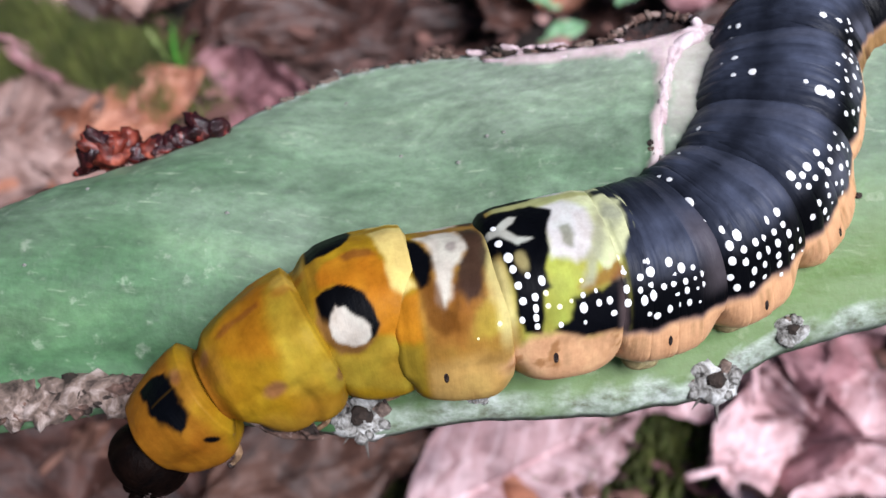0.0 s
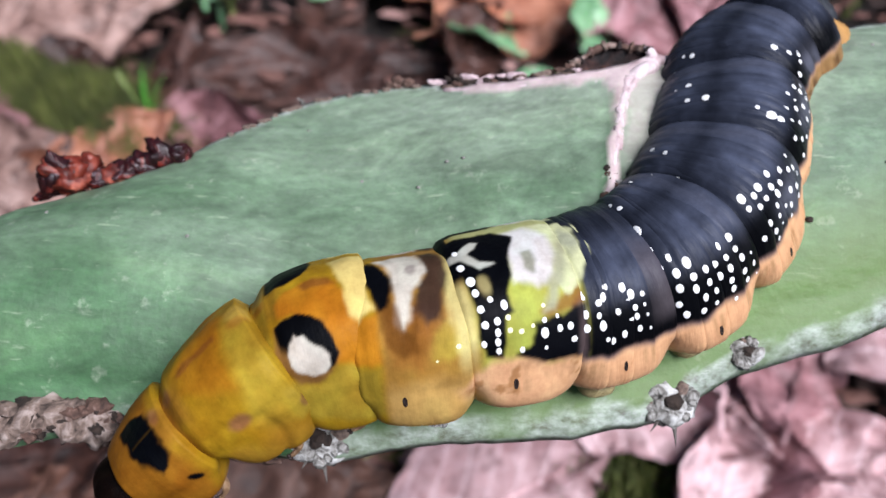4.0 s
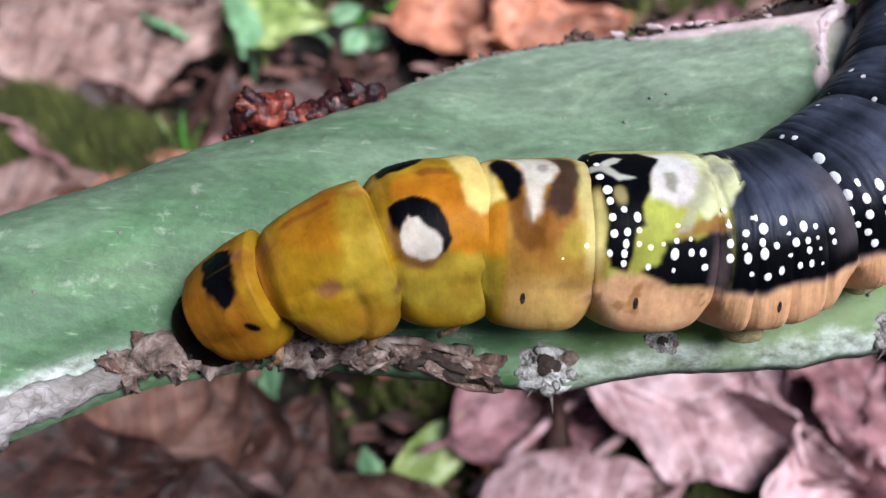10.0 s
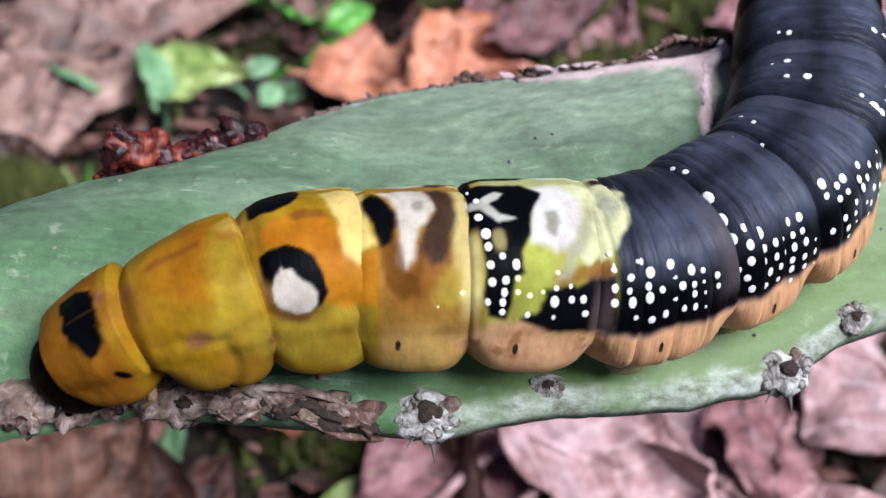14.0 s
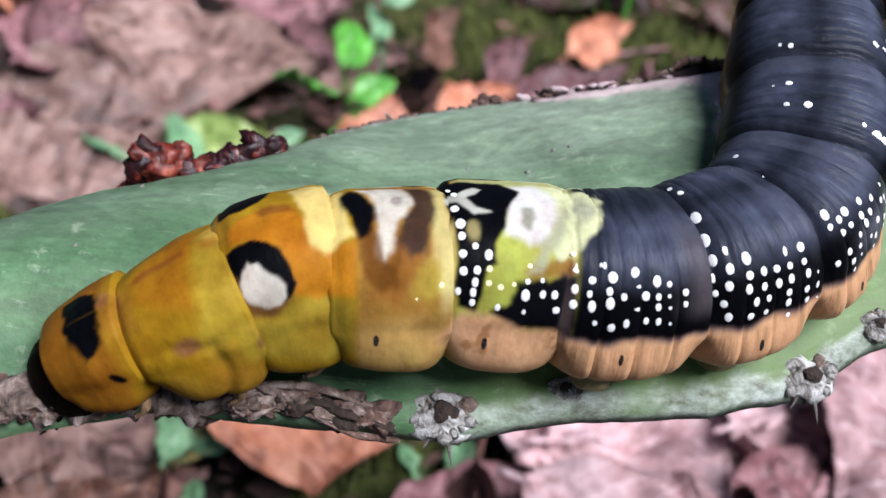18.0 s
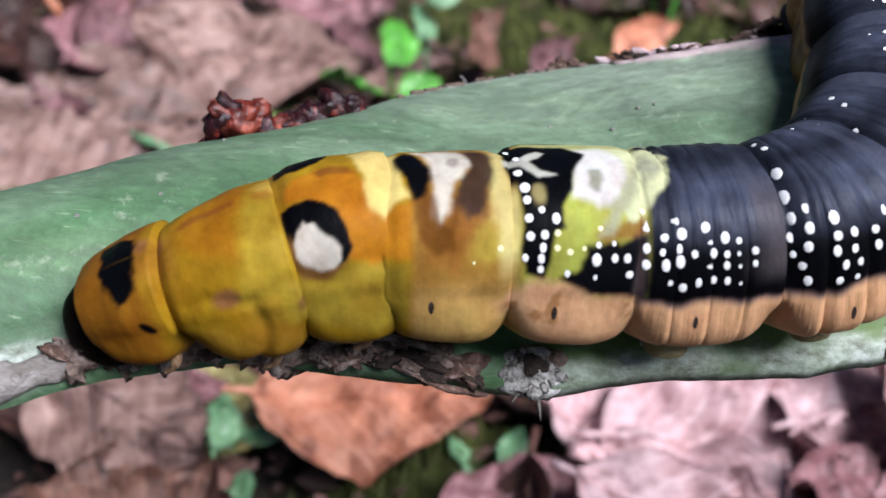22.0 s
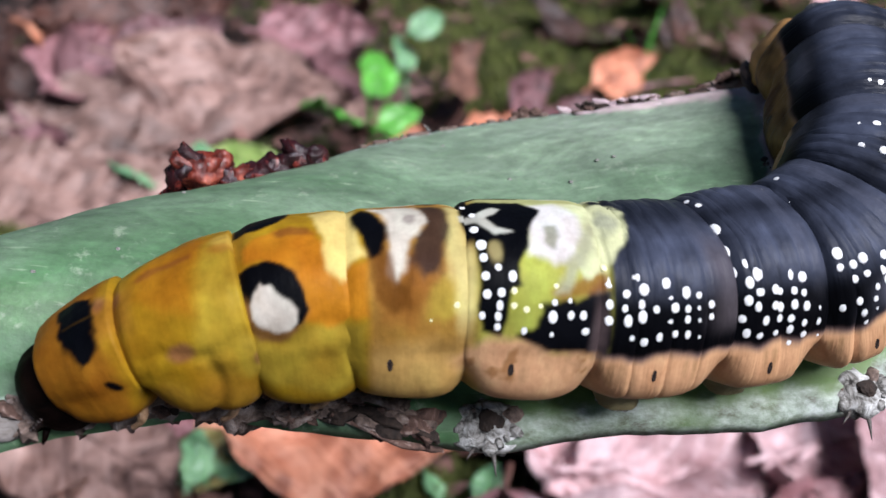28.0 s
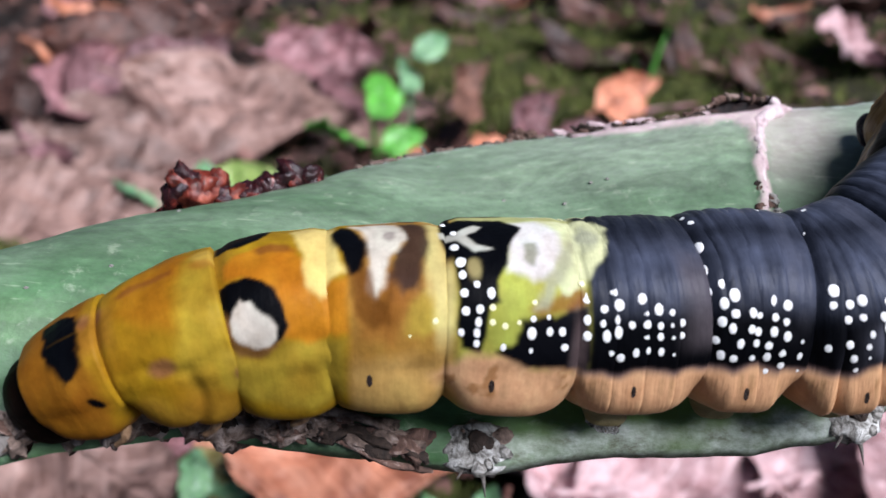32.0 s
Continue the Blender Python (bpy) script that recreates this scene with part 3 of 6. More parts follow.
    lump("dark_speck", (0.8, 0.7, 0.4), DARKPIT, root, on_stem(44.5, 0.3, 0.1), 3, 0.3, nu=9, nv=11)
    for i in range(22):
        x, v = rng.uniform(-45, 60), rng.uniform(0.1, 0.9)
        lump("wart", (0.45, 0.35, 0.25), AREOLE, root, on_stem(x, v, 0.02), i + 90, 0.3, nu=6, nv=7)


build_stem_details(stem)


def build_clump():
    root = thing("dried_fruit_clump", (-23.0, 7.8, 3.6), "dark red and black shrivelled clump on the stem's upper rib", "dried fruit")
    rng = random.Random(11)
    for i in range(15):
        f = i / 14
        x = -6.5 + 13 * f
        h = 1.6 + 0.8 * math.sin(f * 9) + (0.8 if f < 0.2 else 0)
        lump("dried_lobe", (2.6, 2.4, h * 1.7), RESINRED if i in (1, 3, 4, 6) else RESIN, root, (x, -1.2 + 3.2 * f + rng.uniform(-0.4, 0.4), 0.3 + 0.5 * h * rng.random()), i * 2.7, 0.6, (0, rng.uniform(-40, 40), rng.uniform(-40, 40)))
    lump("dried_lobe", (4.6, 3.2, 3.4), RESINRED, root, (-4.4, -0.9, 1.2), 31.0, 0.55, (0, 20, 15), "dark red shrivelled lobe")
    pts = curve_pts([(-8.6, -2.4, -0.8), (-7.0, -1.8, -0.3), (-4.5, -0.9, -0.3), (-1, 0, -0.5)], 12)
    tube("dried_stalk", pts, [0.25, 0.4, 0.5, 0.6, 0.6, 0.6, 0.6, 0.6, 0.5, 0.5, 0.4, 0.3], RESIN, root, "", 8, 2, 0.4)


build_clump()


# ---- the caterpillar ----
larva = thing("caterpillar", (0, -10, 0), "large caterpillar, yellow front with eyespots and black white-dotted body", "caterpillar")
larva.matrix_basis = Matrix.Identity(4)

YELLOW = np.array((0.265, 0.148, 0.006))
AMBER = np.array((0.20, 0.078, 0.006))
ORANGE = np.array((0.36, 0.138, 0.007))
OCHRE = np.array((0.235, 0.122, 0.016))
LIMEC = np.array((0.27, 0.19, 0.02))
CREAM = np.array((0.58, 0.46, 0.15))
WHITE = np.array((0.56, 0.52, 0.45))
BROWN = np.array((0.085, 0.036, 0.016))
UMBER = np.array((0.22, 0.08, 0.011))
BLACK = np.array((0.0014, 0.0016, 0.0026))
PALE = np.array((0.44, 0.45, 0.21))
GRASS = np.array((0.30, 0.32, 0.055))
DUSK = np.array((0.12, 0.085, 0.085))
BELLY = np.array((0.60, 0.345, 0.18))

# the body's segments in order: pitch along the body and radius in millimetres
ORDER = ["head", "prothorax", "mesothorax", "metathorax", "a1", "a2", "a3", "a4", "a5", "a6", "a7", "a8"]
PITCH = dict(zip(ORDER, (5.0, 6.8, 8.2, 8.4, 8.8, 9.3, 9.3, 9.2, 9.0, 9.0, 9.0, 9.4)))
RADII = dict(zip(ORDER, (3.35, 4.5, 6.5, 7.3, 7.45, 7.5, 7.6, 7.75, 7.85, 7.75, 7.5, 7.0)))
# how deep the creases in front of and behind each segment run below, as a share of the radius
SCALLOP = {"prothorax": 0.20, "mesothorax": 0.14, "metathorax": 0.10, "a1": 0.075, "a2": 0.07, "a3": 0.075}
# how deep the folds in front of and behind each segment run above
FOLD = {"prothorax": (0.0, 0.0), "mesothorax": (0.0, 0.0), "metathorax": (0.03, 0.015), "a1": (0.02, 0.012), "a2": (0.012, 0.006), "a3": (0.006, 0.03)}
BLACKS = ("a3", "a4", "a5", "a6", "a7", "a8")
# where each segment's middle lies along the whole body
START = {}
for _i, _s in enumerate(ORDER):
    START[_s] = START[ORDER[_i - 1]] + 0.5 * (PITCH[ORDER[_i - 1]] + PITCH[_s]) if _i else 0.0


def body_radius(seg, x, th):
    """Distance from the body's axis to its skin at x along a segment and at th degrees above the horizontal."""
    i = ORDER.index(seg)
    u = x / (PITCH[seg] * 0.5)
    au = np.minimum(np.abs(u), 1.25)
    r = np.interp(i + 0.5 * u, range(12), [RADII[s] for s in ORDER])
    if seg == "prothorax":
        r = np.interp(u, [-1.4, -0.6, 0.2, 1.2], [3.15, 4.15, 4.9, 5.35])
    if seg == "mesothorax":
        r = np.interp(u, [-1.3, -1.0, -0.4, 0.3, 1.0, 1.3], [5.2, 5.35, 6.05, 6.6, 6.9, 7.0])
    k = 1 - 0.10 * smooth(40, 90, th)
    low = smooth(-2, -28, th)
    fore, aft = FOLD.get(seg, (0.085, 0.03))
    k = k - np.where(u < 0, fore, aft) * np.exp(-((1 - au) / (0.24 if seg in BLACKS else 0.16)) ** 2) * smooth(-10, 10, th) - 0.012 * au ** 2
    k = k - SCALLOP.get(seg, 0.11) * low * au ** 4
    if seg in BLACKS:
        ph = 3.5 * u + 0.5 * fbm(th * 0.03, u * 2, i)
        k = k - 0.034 * (1 - np.abs(np.sin(np.pi * ph)) ** 0.5) * smooth(22, 52, th) * (0.35 + 0.65 * smooth(0.5, -0.7, u))
    k = k + (0.14 if i < 7 else 0.17 if i < 9 else 0.09) * np.exp(-((th + 29) / 18) ** 2) * (1 - np.minimum(au, 1) ** 3)
    k = k - 0.012 * np.exp(-((th + 2) / 7) ** 2)
    k = k + 0.012 * fbm((x + START[seg]) * 0.45, th * 0.035, 1.7)
    if i < 5:
        s0 = x + START[seg]
        k = k + 0.03 * fbm(s0 * 0.3, th * 0.03, 6.3, 2)
        k = k - 0.045 * np.exp(-((s0 - 14.4 - 0.03 * th + 0.5 * np.sin(th * 0.09)) / 0.55) ** 2) * smooth(26, 2, th)
        k = k - 0.03 * np.exp(-((th - 16 + 4 * np.sin(s0)) / 6) ** 2) * smooth(8.5, 10.5, s0) * smooth(26.5, 24.5, s0)
        k = k - 0.03 * np.exp(-((s0 - 24.6 + 0.03 * th) / 0.45) ** 2) * smooth(18, -4, th)
    if seg == "a8":
        k = k * (1 - 0.55 * smooth(-0.5, 0.8, u) ** 1.5)
    s = np.sin(np.radians(th))
    flat = np.where(s < 0, np.minimum(1.0, 0.86 / np.maximum(-s, 0.3)), 1.0)
    return r * k * flat


# each segment is a few stiff rings that slide over one another: bounds along the segment, from -1 to 1
RINGS = {
    "prothorax": (-0.9, 1.0), "mesothorax": (-1.0, 1.0), "metathorax": (-1.0, 1.0), "a1": (-1.0, 1.0), "a2": (-1.0, 1.0), "a8": (-1.0, -0.5, 0.0, 0.45),
}


def skin_point(seg, x, th, side=-1):
    rr = body_radius(seg, np.asarray(x, float), np.asarray(th, float))
    return np.stack([np.broadcast_to(x, np.shape(rr)), side * rr * np.cos(np.radians(th)), rr * np.sin(np.radians(th))], -1)


def blend(c, col, f):
    return c + (col - c) * np.clip(f, 0, 1)[..., None]


def blob(x, th, cx, ct, rx, rt, soft=0.25, wob=0.0):
    d = np.sqrt(((x - cx) / rx) ** 2 + ((th - ct) / rt) ** 2) + wob
    return 1 - smooth(1 - soft, 1 + soft, d)


def patch(s, th, pts, soft=0.22, wob=0.0):
    """1 inside a marking and 0 outside: its outline in millimetres along the body and degrees up the side."""
    x, y = s, th * 0.125
    near = np.full(x.shape, 1e9)
    inside = np.zeros(x.shape, bool)
    for (xa, ta), (xb, tb) in zip(pts, pts[1:] + pts[:1]):
        ya, yb = ta * 0.125, tb * 0.125
        ex, ey = xb - xa, yb - ya
        f = np.clip(((x - xa) * ex + (y - ya) * ey) / (ex * ex + ey * ey + 1e-9), 0, 1)
        near = np.minimum(near, np.hypot(x - xa - f * ex, y - ya - f * ey))
        cross = (ya > y) != (yb > y)
        inside ^= cross & (x < xa + ex * (y - ya) / (ey if abs(ey) > 1e-9 else 1e-9))
    return smooth(-soft, soft, np.where(inside, near, -near) + wob)


# markings of the front half of the body
BAND = [(5.0, 104), (6.6, 104), (8.1, 96), (8.3, 71), (8.3, 52), (8.1, 38), (7.3, 29), (6.5, 28), (6.0, 40), (5.4, 60)]
FLAME = [(10.0, 96), (12.9, 112), (15.2, 119), (16.3, 102), (15.8, 94), (14.6, 71), (14.2, 40), (12.0, 47), (10.4, 67)]
STREAK = [(10.3, 86), (11.3, 93), (13.1, 89), (14.6, 89), (14.7, 84), (13.2, 84), (11.6, 83), (10.6, 79)]
CHEEK = [(15.9, 101), (17.4, 95), (18.0, 59), (17.6, 31), (17.0, -6), (14.3, -8), (13.1, 10), (14.4, 39), (15.0, 69)]
EYE = [(17.7, 58), (18.7, 61), (19.7, 62), (20.8, 58), (21.7, 50), (22.1, 40), (22.3, 30), (21.6, 22), (20.9, 20), (18.9, 24), (17.8, 40), (17.7, 48)]
FRINGE = [(17.7, 58), (19.7, 62), (21.7, 50), (22.3, 30), (21.4, 17), (20.1, 12), (18.7, 14), (17.7, 26), (17.3, 40), (17.5, 50)]
PUPIL = [(19.12, 49.4), (19.64, 46.1), (20.17, 40.4), (21.01, 35.5), (21.43, 29.7), (21.43, 23.2), (20.9, 19.1), (19.96, 18.2), (19.01, 21.5), (18.43, 28.1), (18.28, 36.3), (18.59, 42.8)]
GLOW = [(18.0, 77), (19.1, 86), (20.8, 90), (23.3, 83), (24.0, 69), (24.2, 54), (27.7, 54), (27.9, 22), (23.4, 18), (21.9, 24), (21.0, 32), (20.4, 51), (19.4, 63), (18.0, 63)]
BROW = [(20.5, 87), (21.7, 91), (22.9, 88), (23.4, 79), (21.9, 80), (20.7, 81)]
WEDGE = [(23.2, 112), (26.3, 112), (27.1, 66), (27.6, 58), (26.7, 54), (24.7, 42), (23.9, 51), (23.9, 71), (23.6, 88)]
LOWLIME = [(17.0, 19), (20.0, 12), (21.8, 22), (27.5, 18), (27.5, -16), (23.5, -26), (16.5, -8)]
FAREYE = [(17.4, 95), (19.2, 94), (20.8, 99), (21.4, 106), (21.8, 120), (17.4, 120)]
DROP = [(26.1, 97), (27.0, 106), (28.0, 97), (28.8, 85), (28.9, 70), (28.6, 57), (27.9, 56), (27.3, 66), (26.6, 81)]
DRIP = [(27.6, 72), (28.9, 74), (29.2, 56), (29.5, 42), (30.2, 40), (30.6, 52), (31.2, 40), (30.4, 27), (29.4, 24), (28.3, 32), (27.9, 50)]
CREAMBAR = [(27.6, 106), (29.0, 114), (31.2, 112), (31.9, 85), (30.9, 70), (30.4, 58), (30.3, 47), (29.7, 42), (29.2, 47), (29.1, 61), (29.1, 82), (28.5, 94)]
SMOKE = [(31.0, 114), (32.5, 114), (33.5, 94), (33.2, 65), (32.7, 46), (31.6, 42), (30.6, 52), (30.7, 65), (31.8, 82)]
RUST = [(28.0, 60), (28.9, 57), (29.7, 44), (30.5, 60), (32.9, 60), (32.6, 42), (31.6, 34), (30.8, 16), (28.6, 20), (28.0, 40)]
COLLAR = [(33.4, 112), (34.7, 112), (34.5, 78), (35.2, 59), (35.3, 38), (34.9, 4), (34.3, -2), (33.8, 16), (33.7, 37), (33.2, 57)]
FLECK = [(32.0, 38), (34.0, 48), (34.8, 38), (34.2, 23), (32.9, 17), (31.6, 21)]
SADDLE = [(34.5, 114), (38.8, 114), (40.2, 102), (39.3, 84), (38.9, 64), (38.2, 52), (38.3, 40), (37.5, 37), (37.3, 21), (36.9, 11), (35.5, 14), (35.2, 28), (35.3, 44), (35.0, 67), (34.5, 84)]
SCRATCH = [(34.3, 93), (35.5, 97), (36.7, 104), (37.2, 102), (36.1, 91), (36.8, 81), (37.9, 77), (36.6, 73), (35.8, 80), (35.2, 87), (34.4, 87)]
LEAFY = [(38.4, 65), (40.4, 60), (41.0, 40), (40.2, 24), (39.6, 16), (38.2, 13), (37.3, 21), (37.2, 31), (38.1, 40)]
SNOW = [(39.4, 108), (41.4, 110), (43.0, 97), (43.0, 73), (42.3, 58), (40.7, 53), (39.7, 57), (38.9, 57), (39.0, 73)]
LOBE = [(41.4, 112), (45.6, 114), (46.9, 100), (46.7, 85), (45.9, 66), (44.5, 54), (44.1, 49), (42.6, 44), (42.2, 56), (43.0, 73), (43.0, 94)]
GREYDOT = [(40.2, 82), (41.1, 83), (41.3, 72), (40.7, 63), (40.1, 68)]
TWIGGY = [(42.8, 70), (43.8, 90), (44.2, 84), (43.6, 65), (42.6, 51), (41.7, 35), (40.7, 36), (41.6, 51)]
TAN = [(40.4, 37), (42.6, 46), (44.0, 52), (44.4, 38), (42.8, 34), (41.1, 31)]
SKIRT = [(39.8, 30), (44.4, 37), (44.8, 14), (44.8, -4), (43.2, -2), (39.6, 1), (38.0, 12), (39.6, 17)]
REARBAR = [(43.0, 36), (44.1, 46), (44.4, 28), (44.8, 1), (44.3, -8), (43.2, 10)]


def front_colour(c, s, th, seg):
    """The markings from the head to the first black segment, laid over c."""
    nz = fbm(s * 0.55, th * 0.05, 5.1, 3)
    n2 = fbm(s * 1.3, th * 0.11, 7.7, 2)
    w = 0.35 * nz
    w2 = 0.25 * n2 + 0.2 * nz
    c = blend(c, AMBER, smooth(9.4, 7.6, s + 0.8 * nz))
    c = blend(c, AMBER * 0.75, 0.7 * smooth(6.6, 4.4, s + 0.7 * nz) * smooth(40, 0, th))
    c = blend(c, OCHRE * 1.1, 0.6 * blob(s, th, 9.0, 66, 1.0, 28, 0.6, 0.4 * nz))
    c = blend(c, BROWN * 2.4, 0.7 * blob(s, th, 8.7, 80, 0.5, 10, 0.5, 0.5 * nz))
    first_ring = 1.0 if seg == "prothorax" else 0.0
    c = blend(c, BLACK, first_ring * patch(s, th, BAND, 0.25, 1.3 * w2))
    c = blend(c, OCHRE * 0.35, first_ring * 0.3 * smooth(0.16, 0.04, np.abs(th * 0.08 - 5.52 - 0.02 * (s - 6.5))) * (s > 5.6) * (s < 8.2))
    c = blend(c, BLACK, first_ring * blob(s, th, 7.9 - 0.05 * (th - 4), 4, 0.42, 6, 0.25, 0.15 * nz))
    # second ring
    c = blend(c, ORANGE * 0.85, 0.75 * patch(s, th, FLAME, 0.9, w))
    c = blend(c, LIMEC * np.array((1.12, 1.12, 1)), 0.75 * patch(s, th, CHEEK, 0.8, w))
    c = blend(c, UMBER, 0.85 * patch(s, th, STREAK, 0.28, w2))
    c = blend(c, CREAM * np.array((1, 0.85, 0.5)), 0.5 * blob(s, th, 17.2, 96, 0.8, 12, 0.6, 0.4 * nz))
    c = blend(c, UMBER, 0.6 * blob(s, th, 16.8, 86, 0.8, 5, 0.6, 0.5 * n2))
    c = blend(c, BROWN * 2.4, 0.85 * blob(s, th, 12.7 + 0.3 * nz, 18, 0.75, 5, 0.6, 0.7 * nz))
    c = blend(c, OCHRE, 0.55 * smooth(2, -16, th + 8 * nz) * smooth(9, 11, s) * smooth(18, 16, s))
    # third ring with the eyespot
    third = smooth(17.0, 17.5, s) if seg != "mesothorax" else 0.0 * s
    c = blend(c, YELLOW * np.array((1.1, 1.15, 1.2)), third * smooth(28, 27, s))
    c = blend(c, OCHRE * 0.8, 0.5 * third * smooth(19.5, 18, s) * smooth(60, 72, th))
    c = blend(c, LIMEC * 0.92, 0.85 * patch(s, th, LOWLIME, 0.6, w2))
    c = blend(c, ORANGE, 0.95 * patch(s, th, GLOW, 0.35, w2) * third)
    c = blend(c, CREAM, patch(s, th, WEDGE, 0.3, w2))
    c = blend(c, UMBER * 0.9, 0.95 * patch(s, th, BROW, 0.3, w2))
    c = blend(c, BLACK, patch(s, th, FAREYE, 0.15) * third)
    c = blend(c, BROWN * 1.5, 0.8 * patch(s, th, FRINGE, 0.3, w2) * third)
    c = blend(c, BLACK, patch(s, th, EYE, 0.12, 0.15 * n2) * third * smooth(-0.9, 0.1, (s - 19.5) * 0.6 + (th - 34) * 0.09))
    pup = patch(s, th, PUPIL, 0.14, 0.3 * n2) * third
    c = blend(c, WHITE * np.array((0.82, 0.80, 0.78)), pup)
    c = blend(c, WHITE * 0.6, 0.55 * pup * smooth(0.0, 0.5, n2 + 0.4 * nz + 0.35 * (18.6 - s)))
    c = blend(c, BROWN * 1.5, 0.7 * blob(s, th, 17.6, 2, 0.4, 5, 0.4))
    # first belly segment: brown and cream bars
    first = smooth(27.2, 28.2, s + 0.3 * nz)
    c = blend(c, OCHRE * np.array((1.15, 1.15, 1.6)), first)
    c = blend(c, BELLY * np.array((0.78, 0.85, 0.5)), 0.8 * first * smooth(14, -6, th + 9 * nz))
    c = blend(c, UMBER * np.array((1.15, 1.25, 1.6)), 0.8 * patch(s, th, RUST, 0.7, w2))
    c = blend(c, UMBER * 0.75, 0.6 * blob(s, th, 30.4 + 0.4 * n2, 38, 1.3, 12, 0.6, 0.6 * nz))
    c = blend(c, LIMEC * np.array((1.2, 1.2, 1.6)), 0.85 * patch(s, th, FLECK, 0.5, 1.6 * w2))
    c = blend(c, CREAM * np.array((0.85, 0.92, 1.1)), 0.85 * patch(s, th, COLLAR, 0.45, w2) * smooth(0, 26, th) * (smooth(76, 62, th) if seg == "a2" else 1.0))
    c = blend(c, BROWN * 0.36 + np.array((0.004, 0.006, 0.009)), 0.95 * patch(s, th, SMOKE, 0.4, 1.5 * w2))
    c = blend(c, WHITE * np.array((0.86, 0.84, 0.80)), patch(s, th, CREAMBAR, 0.35, 1.3 * w2))
    c = blend(c, DUSK, 0.6 * blob(s, th, 30.6, 88, 0.5, 6, 0.5, 0.5 * n2))
    c = blend(c, UMBER * 0.5, 0.85 * patch(s, th, DRIP, 0.4, 1.5 * w2))
    c = blend(c, BLACK, patch(s, th, DROP, 0.3, 1.2 * w2))
    # second belly segment: black saddle, white and lime lobes
    sec = smooth(34.6, 36.0, s)
    c = blend(c, GRASS * 1.1, 0.8 * sec)
    c = blend(c, GRASS, patch(s, th, LEAFY, 0.5, w2))
    c = blend(c, PALE * 0.8, 0.8 * sec * smooth(52, 66, th + 6 * nz))
    c = blend(c, DUSK * 0.8, 0.9 * patch(s, th, REARBAR, 0.4, w2))
    c = blend(c, UMBER * 0.8, 0.8 * patch(s, th, TAN, 0.4, w2))
    c = blend(c, BLACK * 1.5, 1.0 * patch(s, th, SKIRT, 0.3, 1.4 * w2))
    c = blend(c, DUSK, 0.55 * blob(s, th, 43.9, 12, 0.5, 22, 0.7, 0.4 * nz))
    c = blend(c, PALE * np.array((1.08, 1.08, 1.3)), patch(s, th, LOBE, 0.25, 1.5 * w2))
    c = blend(c, WHITE * np.array((1.0, 1.02, 1.12)), patch(s, th, SNOW, 0.5, 1.2 * w2))
    c = blend(c, np.array((0.30, 0.30, 0.19)), 0.85 * patch(s, th, TWIGGY, 0.35, w2))
    c = blend(c, np.array((0.30, 0.31, 0.22)), 0.8 * blob(s, th, 45.2, 88, 0.8, 12, 0.6, 0.8 * n2))
    c = blend(c, np.array((0.22, 0.22, 0.16)), 0.9 * patch(s, th, GREYDOT, 0.25, w2))
    c = blend(c, BLACK, patch(s, th, SADDLE, 0.2, 0.7 * w2))
    if seg == "a2":
        c = blend(c, BLACK, smooth(35.0, 34.8, s) * smooth(62, 72, th))
    c = blend(c, np.array((0.42, 0.42, 0.36)), 0.9 * patch(s, th, SCRATCH, 0.14, 0.6 * w2))
    c = blend(c, np.array((0.30, 0.24, 0.10)), 0.7 * blob(s, th, 36.5, 60, 0.5, 7, 0.5, 0.5 * n2))
    # peach flank below
    line = np.interp(s, [34.0, 36.0, 38.3, 40.5, 42.8, 44.5, 60.0], [-4, 9, 8, 1, -1, -3, -3])
    f = smooth(3, -5, th - line + 7 * nz) * smooth(32.0, 34.5, s + 0.08 * th)
    c = blend(c, BELLY, f)
    c = blend(c, BROWN * 1.8, 0.4 * np.clip(fbm(s * 0.9, th * 0.06, 3.3, 3) * 2.4 - 0.2, 0, 1) * f * smooth(-24, -8, th))
    c = blend(c, UMBER, 0.6 * smooth(0.25, 0.5, fbm(s * 0.9 + 4, th * 0.09, 9.1, 3)) * f * smooth(-26, -14, th))
    return c


